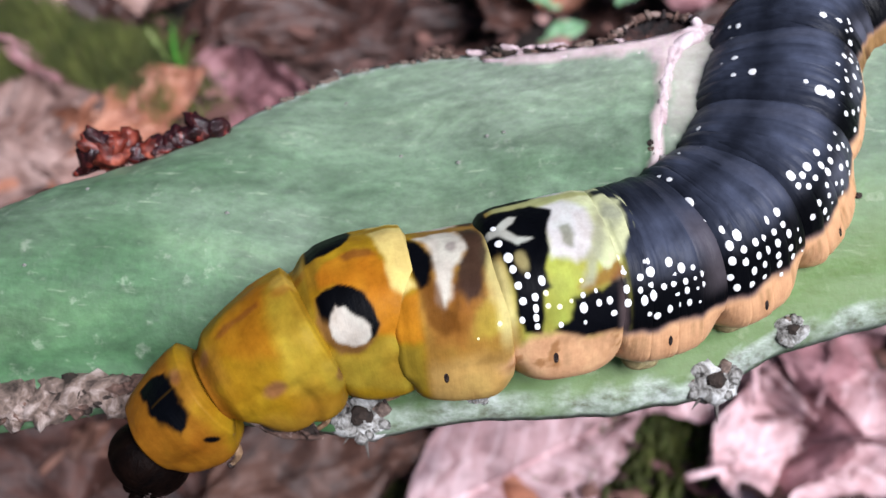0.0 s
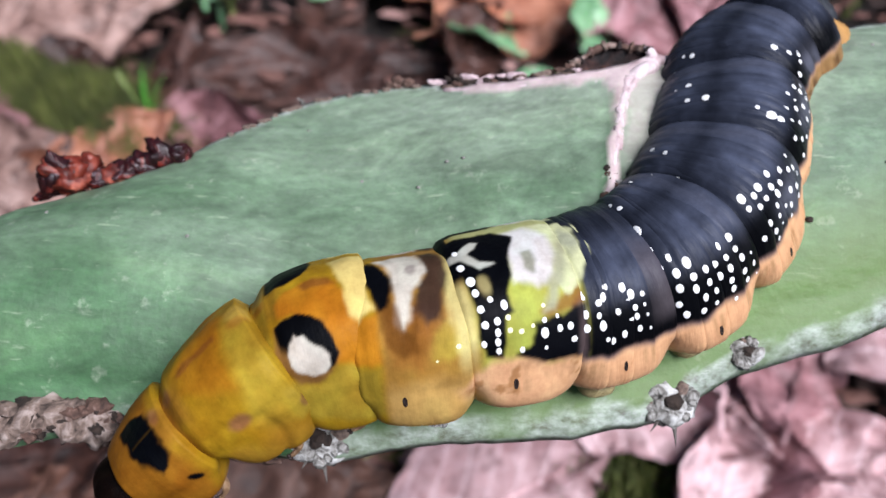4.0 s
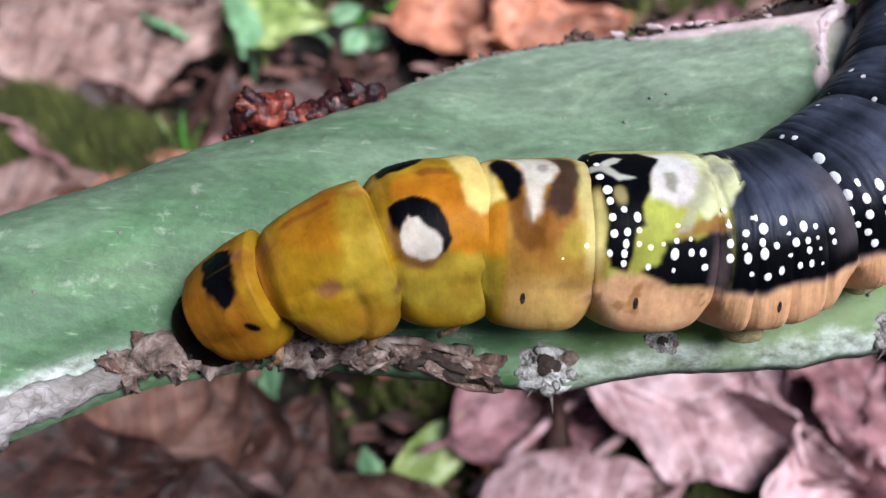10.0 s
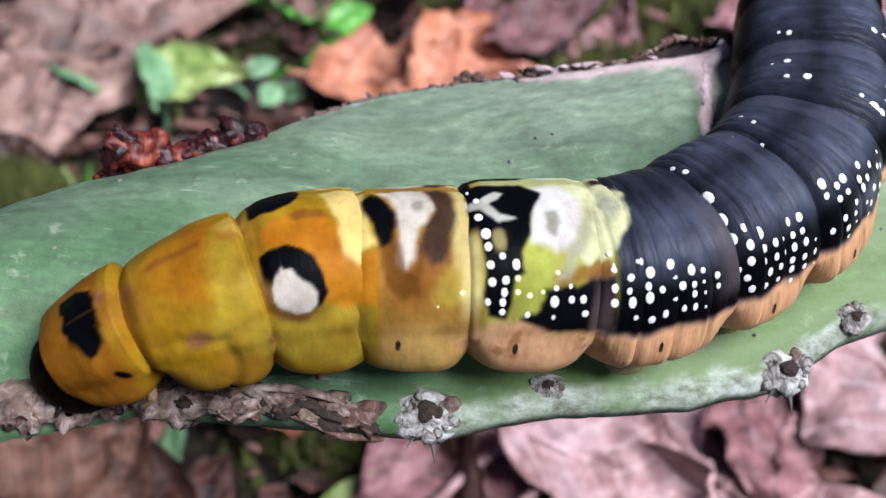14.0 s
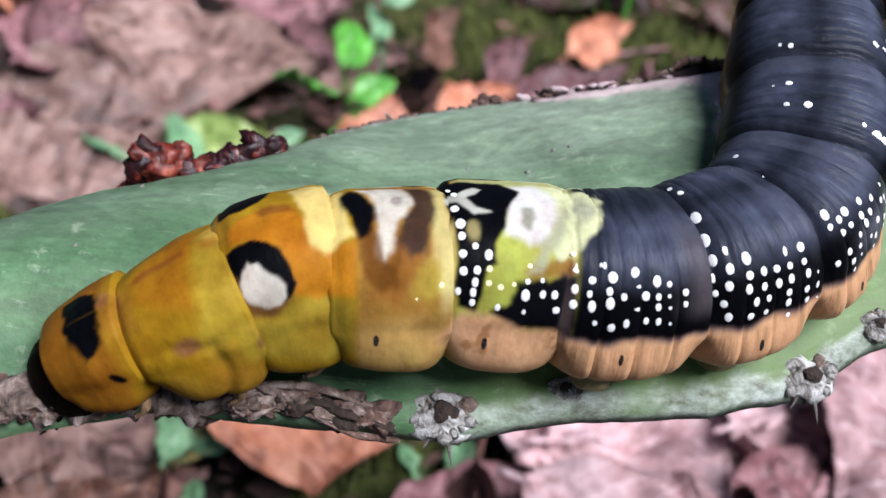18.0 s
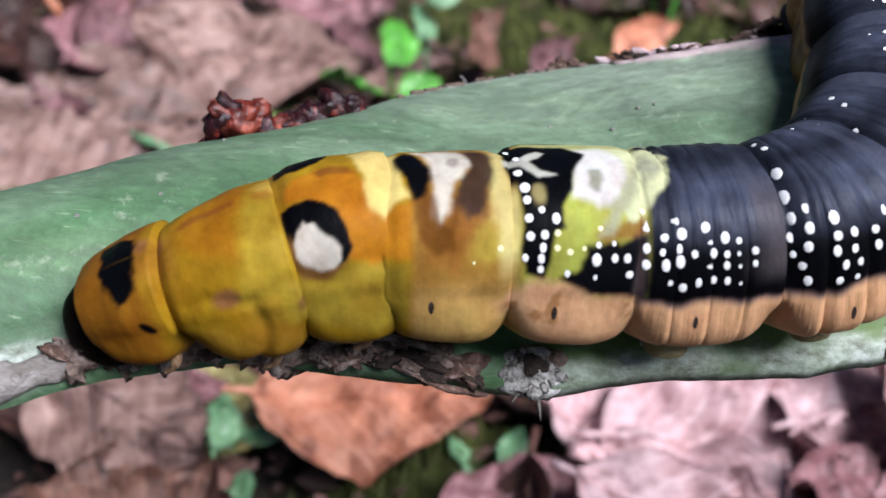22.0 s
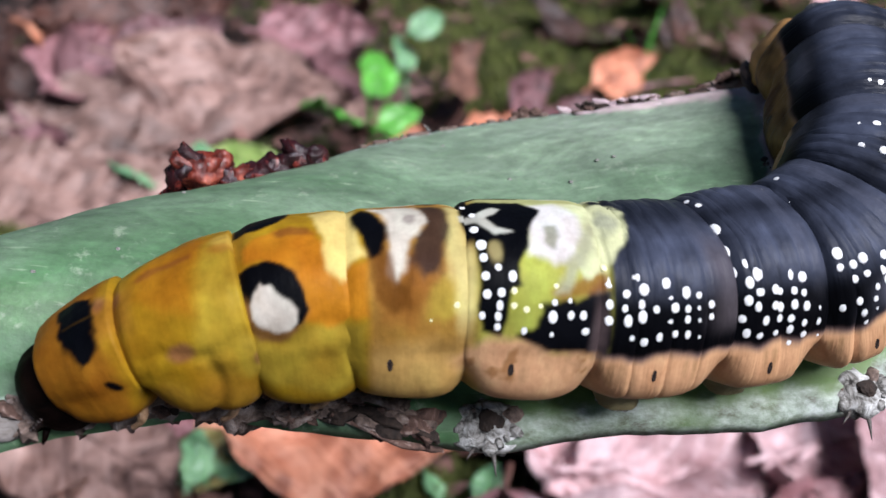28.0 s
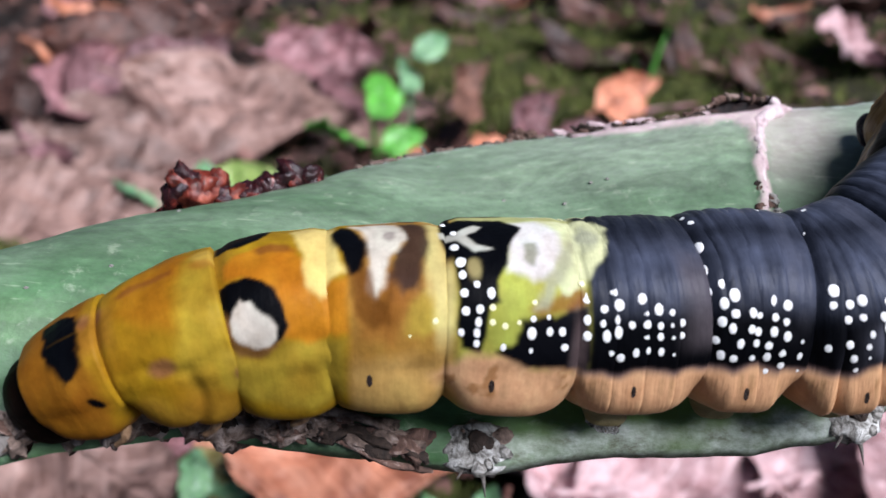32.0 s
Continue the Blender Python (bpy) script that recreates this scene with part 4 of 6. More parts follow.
def skin_colour(seg, x, th):
    i = ORDER.index(seg)
    s = x + START[seg]
    nz = fbm(x * 0.55 + 3 * len(seg), th * 0.05, PITCH[seg], 3)
    n2 = fbm(x * 1.3, th * 0.11, 7.7, 2)
    c = np.zeros(x.shape + (3,)) + YELLOW
    if seg not in BLACKS:
        c = front_colour(c, s, th, seg)
    else:
        c = c * 0 + BLACK
        lift = {"a5": 2.0, "a6": 6.0, "a7": 9.0, "a8": 10.0}.get(seg, 0.0)
        # blue-grey sheen painted into the skin, fading towards the back and front folds
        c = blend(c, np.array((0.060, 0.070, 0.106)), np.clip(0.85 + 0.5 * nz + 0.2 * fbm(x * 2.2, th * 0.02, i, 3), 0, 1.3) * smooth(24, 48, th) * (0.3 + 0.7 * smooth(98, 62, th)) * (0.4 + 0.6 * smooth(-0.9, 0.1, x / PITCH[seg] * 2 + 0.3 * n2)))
        # bluish sheen low on the rear flanks, painted as lighter grey
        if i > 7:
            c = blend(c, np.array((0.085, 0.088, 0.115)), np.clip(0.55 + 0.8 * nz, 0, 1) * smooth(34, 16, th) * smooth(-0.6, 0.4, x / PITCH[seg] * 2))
        # weaker grey sheen, painted over each segment's rear half
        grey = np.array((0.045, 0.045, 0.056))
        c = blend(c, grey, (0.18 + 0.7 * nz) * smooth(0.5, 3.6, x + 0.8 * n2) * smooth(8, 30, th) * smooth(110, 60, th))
        if seg == "a3":
            c = blend(c, grey + np.array((0.02, 0.01, 0.005)), 0.7 * smooth(2.0, 4.4, x + 0.6 * nz) * smooth(4, 20, th) * smooth(80, 50, th))
            c = np.where((s < 47.4)[..., None], front_colour(c * 1.0, s, th, seg) * smooth(44.9, 44.3, s)[..., None] + c * smooth(44.3, 44.9, s)[..., None], c)
            c = blend(c, PALE * np.array((1.08, 1.08, 1.3)), patch(s, th, LOBE, 0.25, 0.35 * n2) * smooth(44.0, 44.8, s))
            c = blend(c, np.array((0.30, 0.31, 0.22)), 0.8 * blob(s, th, 45.2, 88, 0.8, 12, 0.6, 0.8 * n2))
        c = blend(c, np.array((0.13, 0.085, 0.08)), smooth(1, -4, th - lift + 5 * nz))
        c = blend(c, BELLY, smooth(-1, -8, th - lift + 6 * nz))
        c = blend(c, OCHRE * 0.5, 0.5 * np.clip(fbm(x * 1.2 + i * 3.1, th * 0.02, 3.3, 2) * 2, 0, 1) * smooth(-4, -9, th) * smooth(-26, -12, th))
        # tail underside: its shade is put into the colour as mottled dark brown
        if seg in ("a7", "a8"):
            c = blend(c, np.array((0.17, 0.095, 0.03)), 0.85 * smooth(-1, -8, th - lift + 6 * nz))
            c = blend(c, BROWN * 0.6, np.clip(0.3 + 1.6 * nz, 0, 1) * smooth(-3, -12, th - lift))
        if seg == "a8":
            c = blend(c, np.array((0.10, 0.10, 0.11)), 0.7 * smooth(2.5, 4.5, x))
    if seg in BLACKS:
        # shade of underside creases, drawn as darker, warmer lines in the colour
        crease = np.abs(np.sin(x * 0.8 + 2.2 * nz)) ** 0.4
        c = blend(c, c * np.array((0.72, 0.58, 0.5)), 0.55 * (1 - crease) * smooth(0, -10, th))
    if seg in ("prothorax", "mesothorax", "metathorax", "a1", "a2"):
        w = fbm(s * 0.9 + 11, th * 0.07, 12.0, 4)
        c = blend(c, c * np.array((0.76, 0.66, 0.55)), 0.5 * np.clip(w, 0, 1))
        w3 = fbm(s * 0.34 + 2.0, th * 0.032, 21.0, 3)
        c = blend(c, c * np.array((0.80, 0.60, 0.5)), 0.5 * np.clip(2.2 * w3, 0, 1) * smooth(27, 22, s))
        c = blend(c, c * np.array((1.2, 1.34, 1.3)), 0.8 * np.clip(-w, 0, 1))
    c = blend(c, c * 1.25, 0.3 * n2 * smooth(0, 10, th))
    return np.clip(c, 0.001, 0.9)


def build_rings(seg, label):
    """The rings of one segment, each a keyed part: a list of (front bound, rear bound, middle, object) in millimetres."""
    h = PITCH[seg] * 0.5
    cuts = [c * h for c in RINGS.get(seg, (-1.0, -0.5, 0.0, 0.5, 1.0))]
    names = {"prothorax": "first_thorax_ring", "mesothorax": "second_thorax_ring", "metathorax": "third_thorax_ring"}
    made = []
    for a, b in zip(cuts, cuts[1:]):
        mid = 0.5 * (a + b)
        a0, b0 = a - (0.9 if seg in BLACKS else 0.5 if seg == "prothorax" else 1.7), b + 0.45
        nx, nth = max(14, int((b0 - a0) / 0.15)), 236
        xs = np.linspace(a0, b0, nx)
        ang = np.linspace(-90, 270, nth, endpoint=False)
        X, A = np.meshgrid(xs, ang, indexing="ij")
        th = np.where(A <= 90, A, 180 - A)
        side = np.where(A <= 90, -1.0, 1.0)
        rr = body_radius(seg, X, th)
        if seg in ("mesothorax", "metathorax", "a1"):
            rr = np.where(side > 0, rr * (1 - 0.08 * smooth(88, 55, th) * smooth(10, 40, th)), rr)
        if seg in BLACKS:
            rr = rr * (1 - 0.045 * smooth(a + 0.5, a0, X) + 0.003 * smooth(b - 0.8, b, X) - 0.02 * smooth(b + 0.05, b0, X))
        else:
            fore, aft = FOLD.get(seg, (0.03, 0.0))
            rr = rr * (1 - (0.015 + 0.2 * fore) * smooth(a + 1.0, a, X) - 0.24 * smooth(a + 0.05, a0, X) - (0.015 + 0.2 * aft) * smooth(b - 1.1, b, X) - 0.16 * smooth(b - 0.05, b0, X))
        v = np.stack([X - mid, side * rr * np.cos(np.radians(th)), rr * np.sin(np.radians(th))], -1) * MM
        col = np.ones(X.shape + (4,))
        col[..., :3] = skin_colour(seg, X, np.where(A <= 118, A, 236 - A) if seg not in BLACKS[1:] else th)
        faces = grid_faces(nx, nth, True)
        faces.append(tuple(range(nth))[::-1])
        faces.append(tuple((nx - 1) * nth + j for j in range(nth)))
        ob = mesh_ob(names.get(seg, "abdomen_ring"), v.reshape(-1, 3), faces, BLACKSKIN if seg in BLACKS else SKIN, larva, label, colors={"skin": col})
        made.append((a, b, mid, ob))
    return made


def ring_at(rings, x):
    """The ring of a segment that carries the place x along it."""
    for r in rings:
        if x <= r[1]:
            return r
    return rings[-1]


def make_spot_mesh(material, name, flat=0.22):
    n, m = 7, 16
    u = np.linspace(0, np.pi / 2, n)
    verts = [(math.sin(a) * math.cos(b) * MM, math.sin(a) * math.sin(b) * MM, flat * math.cos(a) * MM) for a in u for b in np.linspace(0, 2 * math.pi, m, endpoint=False)]
    me = bpy.data.meshes.new(name)
    me.from_pydata(verts, [], [tuple(reversed(f)) for f in grid_faces(n, m, True)])
    me.polygons.foreach_set("use_smooth", [True] * len(me.polygons))
    me.materials.append(material)
    return me


SPOT_ME = make_spot_mesh(SPOT, "spot")
PALE_ME = make_spot_mesh(PALESPOT, "pale_spot")
SPIR_ME = make_spot_mesh(SPIRACLE, "spiracle", 0.25)


def stick(me, name, seg, rings, x, th, side, sx, sy):
    """Lay a small disc on the skin of a segment."""
    a0, b0, mid, parent = ring_at(rings, x)
    p = skin_point(seg, x, th, side)
    a = skin_point(seg, x + 0.1, th, side) - skin_point(seg, x - 0.1, th, side)
    b = skin_point(seg, x, th + 1, side) - skin_point(seg, x, th - 1, side)
    a, b = Vector(a).normalized(), Vector(b).normalized()
    nrm = a.cross(b).normalized()
    if nrm.dot(Vector((0, p[1], p[2]))) < 0:
        nrm = -nrm
    b = nrm.cross(a)
    m = Matrix((a, b, nrm)).transposed().to_4x4()
    m.translation = (Vector(p) - Vector((mid, 0, 0))) * MM - nrm * 0.04 * MM
    ob = new(name, me)
    ob.parent = parent
    ob.matrix_basis = m @ Matrix.Diagonal((sx, sy, min(sx, sy), 1))
    return ob


# white spots: millimetres along the body, degrees up the side, size
SPOTS_A2 = [(34.7, 104, .27), (35.1, 96, .31), (35.1, 79, .43), (35.5, 65, .5), (35.6, 56, .38), (35.7, 45, .41), (36.6, 50, .37), (37.6, 45, .41), (35.8, 35, .41), (36.8, 36, .41), (36.7, 29, .37),
            (35.5, 23, .33), (36.6, 23, .37), (36.6, 17, .36), (38.5, 15, .34), (40.6, 31, .33), (41.7, 32, .29), (40.5, 23, .46), (41.8, 24, .38), (42.7, 24, .38), (40.5, 13, .29), (42.9, 15, .38)]
PALES = [(37.7, 37, .29), (37.7, 29, .29), (38.6, 27, .29), (39.6, 29, .25), (33.8, 28, .25), (32.0, 20, .21), (40.7, 40, .25), (44.1, 51, .25), (32.6, 12, .18)]
SPOTS_A3 = [(44.4, 43, .46), (44.4, 30, .38), (44.4, 21, .42), (45.6, 36, .4), (46.3, 45, .34), (46.7, 38, .47), (45.5, 28, .34), (45.8, 21, .47), (46.5, 30, .34), (46.6, 23, .45), (47.6, 27, .36),
            (46.2, 11, .39), (46.9, 8, .41), (48.0, 11, .39), (48.4, 41, .43), (48.6, 33, .34), (48.7, 27, .42), (48.6, 20, .36), (49.6, 35, .43), (49.7, 26, .36), (49.7, 20, .36), (50.6, 33, .37),
            (50.6, 26, .33), (50.7, 19, .34), (51.4, 27, .35), (51.4, 20, .3), (48.8, 12, .3), (49.8, 11, .36), (50.8, 9, .35)]
SPOTS_A4 = [(54.3, 114, .3), (54.6, 104, .33), (54.1, 76, .54), (53.8, 57, .6), (54.9, 47, .44), (53.8, 43, .46), (54.8, 36, .42), (56.0, 40, .5), (53.6, 32, .38), (54.6, 26, .42), (56.0, 30, .43), (55.8, 22, .4), (57.3, 30, .43),
            (57.2, 21, .42), (58.3, 29, .4), (58.3, 20, .4), (56.4, 13, .4), (53.7, 22, .36)]
SPOTS_A4_LOW = [(59.4, 37, .43), (60.8, 36, .45), (59.5, 28, .4), (60.8, 27, .38), (59.5, 20, .43), (61.0, 19, .41), (54.2, 15, .42), (57.6, 13, .42), (59.2, 12, .42), (59.2, 5, .42), (60.8, 9, .4), (60.9, 1, .36), (62.2, 7, .4), (62.2, 16, .34),
                (54.6, 6, .41), (56.0, 4, .4), (57.4, 4, .38), (59.3, -4, .34), (62.3, -3, .34)]
SPOTS_A5 = [(64.3, 46, .55), (65.2, 40, .39), (66.1, 41, .44), (66.0, 32, .37), (64.9, 32, .37), (67.2, 33, .37), (67.9, 40, .42), (67.3, 26, .42), (66.6, 22, .37), (64.6, 24, .27), (64.9, 18, .37), (64.0, 14, .37),
            (65.2, 9, .37), (66.4, 8, .28), (67.4, 14, .28), (68.3, 28, .4), (69.2, 33, .4), (69.8, 25, .35), (68.9, 17, .45), (70.6, 20, .36), (63.4, 93, .33), (66.3, 15, .36), (68.1, 9, .36), (69.6, 10, .38), (70.9, 12, .34), (70.9, 30, .34), (67.7, 2, .32), (65.4, 1, .32), (69.4, 2, .32), (64.2, 38, .36)]
SPOTS_A6 = [(75.0, 95, .40), (74.2, 57, .3), (73.8, 46, .58), (73.9, 39, .45), (75.7, 37, .4), (77.1, 30, .28), (78.7, 24, .37), (74.8, 30, .36), (76.2, 28, .36), (75.4, 22, .36), (77.4, 20, .4), (76.6, 13, .34), (78.8, 15, .34), (73.6, 32, .38), (73.4, 24, .38), (74.2, 15, .36), (75.2, 9, .34), (78.0, 10, .34), (77.2, 37, .34), (78.6, 31, .34), (79.7, 22, .34), (79.9, 12, .32), (73.2, 8, .34)]
SPOTS_A7 = [(83.4, 48, .45), (83.9, 36, .38), (84.9, 30, .36), (84.2, 24, .34), (86.0, 27, .36), (87.1, 20, .3), (82.6, 38, .36), (82.4, 29, .36), (82.9, 20, .34), (85.2, 20, .32), (84.9, 38, .32)]
FAR = [(81.9, 68, .32), (82.1, 61, .26), (77.2, 69, .36), (75.8, 60, .3), (74.8, 71, .3), (67.5, 55, .33), (66.0, 68, .28), (80.9, 61, .26), (81.1, 50, .22), (77.1, 59, .22), (72.6, 52, .2), (68.8, 62, .26), (70.2, 50, .22), (62.0, 66, .28), (60.4, 58, .24), (63.6, 50, .22)]


def seg_at(s):
    """The segment that carries a place along the body."""
    return min(ORDER[1:], key=lambda q: max(0, abs(s - START[q]) - PITCH[q] * 0.5))


def build_larva():
    segs = {}
    labels = {
        "prothorax": "amber skin with a black saddle band", "mesothorax": "swollen yellow skin", "metathorax": "orange and yellow skin with black and white eyespots",
        "a1": "yellow skin with brown and cream stripes", "a2": "black and lime patched skin", "a3": "wrinkled black skin with orange underside",
    }
    for s in ORDER[1:]:
        segs[s] = build_rings(s, labels.get(s, "wrinkled black skin with orange underside"))
    # head capsule with jaws
    r = RADII["head"]
    u = np.linspace(0, np.pi, 30)
    w = np.linspace(0, 2 * np.pi, 44, endpoint=False)
    uu, ww = np.meshgrid(u, w, indexing="ij")
    hx = -np.cos(uu) * 2.7 + 1.35
    rad = np.sin(uu) ** 0.75 * r * (1 + 0.05 * np.cos(2 * ww))
    crease = 1 - 0.05 * np.exp(-(np.abs(np.cos(ww)) / 0.12) ** 2) * (np.sin(ww) > 0)
    v = np.stack([hx, rad * np.cos(ww) * 0.98 * crease, rad * np.sin(ww) * 1.18 * crease - 0.9], -1) * MM
    head = mesh_ob("head", v.reshape(-1, 3), grid_faces(30, 44, True), HEADM, larva, "dark brown shiny head capsule")
    segs["head"] = [(-2, 2, 0.0, head)]
    for sy in (-1, 1):
        lump("jaw", (1.8, 1.3, 1.6), HEADM, head, (-2.2, sy * 0.9, -2.4), sy + 2, 0.2)
        tube("antenna", [(-0.9, sy * 2.0, -2.6), (-1.4, sy * 2.3, -3.1), (-1.8, sy * 2.4, -3.4)], [0.3, 0.22, 0.1], HEADM, head, "", 8)
        for k in range(5):
            lump("simple_eye", (0.5, 0.5, 0.5), SPIRACLE, head, (0.2 - 0.45 * k, sy * (3.0 - 0.18 * k), -0.9 - 0.25 * k), k, 0.1, nu=7, nv=8)
    # spots and breathing holes on both sides
    rng = random.Random(3)
    for s, th, size in SPOTS_A2 + SPOTS_A3 + SPOTS_A4 + SPOTS_A4_LOW + SPOTS_A5 + SPOTS_A6 + SPOTS_A7:
        seg = seg_at(s)
        stick(SPOT_ME, "white_spot", seg, segs[seg], s - START[seg], min(th, 180 - th), -1 if th <= 90 else 1, size * 0.82, size * rng.uniform(0.84, 1.12))
    for s, th, size in FAR:
        seg = seg_at(s)
        stick(SPOT_ME, "white_spot", seg, segs[seg], s - START[seg], th, 1, size * 0.8, size)
    for side in (-1, 1):
        for s, th, size in PALES:
            seg = seg_at(s)
            stick(PALE_ME, "pale_spot", seg, segs[seg], s - START[seg], th, side, size, size)
        for s, x, th in (("a1", -1.25, -6.7), ("a2", -1.5, -9.5), ("a3", -0.5, -13.5), ("a4", -0.6, -17), ("a5", -0.6, -17), ("a6", -0.6, -17), ("a7", -0.6, -17)):
            stick(SPIR_ME, "breathing_hole", s, segs[s], x, th, side, 0.27, 0.6)
        # true legs and stubby prolegs
        for s, x, y, z, k in (("prothorax", 1.2, 2.4, -2.9, 0.5), ("mesothorax", 0.6, 3.2, -4.2, 0.55), ("metathorax", 0.4, 3.6, -4.6, 0.6)):
            pts = curve_pts([(x, side * y, z), (x + 0.6, side * (y + 1.2), z - 1.4 * k), (x + 0.1, side * (y + 1.5), z - 2.9 * k), (x - 0.9, side * (y + 1.3), z - 3.7 * k)], 12)
            leg = tube("leg", pts, [1.15 * k, 1.15 * k, 1.1 * k, 1.0 * k, 0.92 * k, 0.85 * k, 0.75 * k, 0.62 * k, 0.5 * k, 0.4 * k, 0.25, 0.08], LEGM, segs[s][-1][3], "amber hooked leg", 10, 1, 0.15)
            lump("claw", (0.5, 0.4, 0.9), SPIRACLE, leg, (x - 0.95, side * (y + 1.3), z - 3.8 * k), k, 0.2, nu=7, nv=8)
        for s in ("a3", "a4", "a5", "a6"):
            pts = [(0, side * 3.2, -4.6), (0, side * 3.6, -5.8), (0, side * 3.9, -7.0), (0, side * 4.0, -7.6)]
            pl = tube("proleg", curve_pts(pts, 10), [2.2, 2.1, 2.0, 1.85, 1.75, 1.7, 1.75, 1.85, 1.8, 1.3], PROLEG if side < 0 else DARKPIT, segs[s][1][3], "olive brown fleshy foot" if side < 0 else "dark brown fleshy foot", 16, 2, 0.15 if side < 0 else 0.4)
    # tail end: plate above, claspers at the sides, short blunt horn
    a8 = segs["a8"][-1][3]
    lump("tail_plate", (7.0, 7.5, 5.0), TAILPLATE, a8, (1.2, 0, 0.8), 2, 0.15, (0, 25, 0), "grey-black tail plate", 24, 32)
    tube("tail_horn", curve_pts([(-0.5, 0, 2.4), (1.4, 0, 2.8), (3.2, 0, 2.4)], 8), [1.2, 1.1, 0.95, 0.8, 0.7, 0.6, 0.5, 0.25], BLACKSKIN, a8, "", 12, 5, 0.2)
    lump("tail_tip", (0.9, 1.1, 0.7), SPOT, a8, (3.6, 0, 2.3), 9, 0.3, (0, 20, 0), "whitish tail tip", 9, 10)
    for sy in (-1, 1):
        c = lump("clasper", (6.5, 3.6, 8.0), CLASPER, a8, (0.2, sy * 3.9, -2.6), 4 + sy, 0.2, (sy * 12, 0, 0), "ochre fleshy clasper with dark rim", 20, 24)
        lump("clasper_pad", (5.0, 2.6, 1.6), SPIRACLE, c, (0.2, sy * 0.4, -3.6), 5 + sy, 0.25)
    return segs


TAILPLATE = make_rough("tail_plate_skin", [(0.3, (0.006, 0.007, 0.009)), (0.6, (0.03, 0.034, 0.042)), (0.78, (0.20, 0.20, 0.20))], 330, 0.5, 0.0002)
CLASPER = make_rough("clasper_skin", [(0.3, (0.22, 0.11, 0.03)), (0.6, (0.52, 0.28, 0.09))], 300, 0.45, 0.0003)
SEGS = build_larva()


# ---- leaf litter and seedlings on the ground ----
def leaf_mesh(name, length, width, curl, fold, seed, material, jag=0.0, tip=1.4):
    """A dried leaf blade with a midrib: length and width in millimetres, with two sides."""
    nu, nv = 30, 17
    u = np.linspace(0, 1, nu)
    w = np.linspace(-1, 1, nv)
    U, Wd = np.meshgrid(u, w, indexing="ij")
    prof = np.sin(np.pi * np.clip(U, 0.004, 0.996) ** 0.85) ** 0.75 * (1 - 0.25 * U ** tip)
    edge = 1 + jag * fbm(U * 7 + seed, np.sign(Wd) * 3, seed)
    x = (U - 0.5) * length
    y = Wd * width * 0.5 * prof * edge
    z = curl * length * ((U - 0.5) ** 2 * 1.6) + fold * np.abs(y) + 0.075 * length * fbm(U * 3.5 + seed, Wd * 2.0, seed + 0.5) + 0.18 * width * np.abs(Wd) ** 3 * fbm(U * 5, Wd * 1.0, seed + 9)
    z = z + 0.10 * width * fbm(U * 9 + seed, Wd * 4, seed + 2.5, 2)
    x = x + 0.04 * length * fbm(U * 2, Wd, seed + 3)
    z = z - 0.012 * width * np.abs(np.sin(U * 26 + np.abs(Wd) * 5)) * np.abs(Wd)
    top = np.stack([x, y, z], -1).reshape(-1, 3)
    bot = top - np.array([0, 0, 0.35])
    n = nu * nv
    f = grid_faces(nu, nv)
    faces = [tuple(reversed(q)) for q in f] + [tuple(i + n for i in q) for q in f]
    rim = [i * nv for i in range(nu)] + [(nu - 1) * nv + j for j in range(1, nv)] + [i * nv + nv - 1 for i in range(nu - 2, -1, -1)] + list(range(nv - 2, 0, -1))
    for a, b in zip(rim, rim[1:] + rim[:1]):
        faces.append((a, b, b + n, a + n))
    ob = mesh_ob(name, np.concatenate([top, bot]) * MM, faces, material)
    mid = nv // 2
    rib = [np.array(top[i * nv + mid]) + (0, 0, 0.15) for i in range(nu)]
    rib = [rib[0] + (-0.12 * length, 0, 0.03 * length)] + rib
    tube("midrib", rib, [0.9 - 0.6 * i / nu for i in range(nu + 1)], material, ob, "", 6)
    return ob


WORDS = ["pale pink dry leaf", "beige dry leaf", "dark brown rotting leaf", "rusty orange curled leaf", "mauve brown dry leaf", "russet brown crumpled leaf", "olive yellow fading leaf"]


def big_leaf(k, m, x, y, z, ln, wd, curl, fold, rx, ry, rz):
    """One large leaf: seed, material, place, length, width, curl, fold, tilts and turn."""
    ob = leaf_mesh("dry_leaf", ln, wd, curl, fold, k * 3.7 + 1, LEAF_MATS[m], 0.32)
    ob.matrix_basis = pose(x * MM, y * MM, (GROUND + z) * MM, rx, ry, rz)
    tagged(ob, WORDS[m] + " lying on the soil", "dry leaf", "leaf litter")


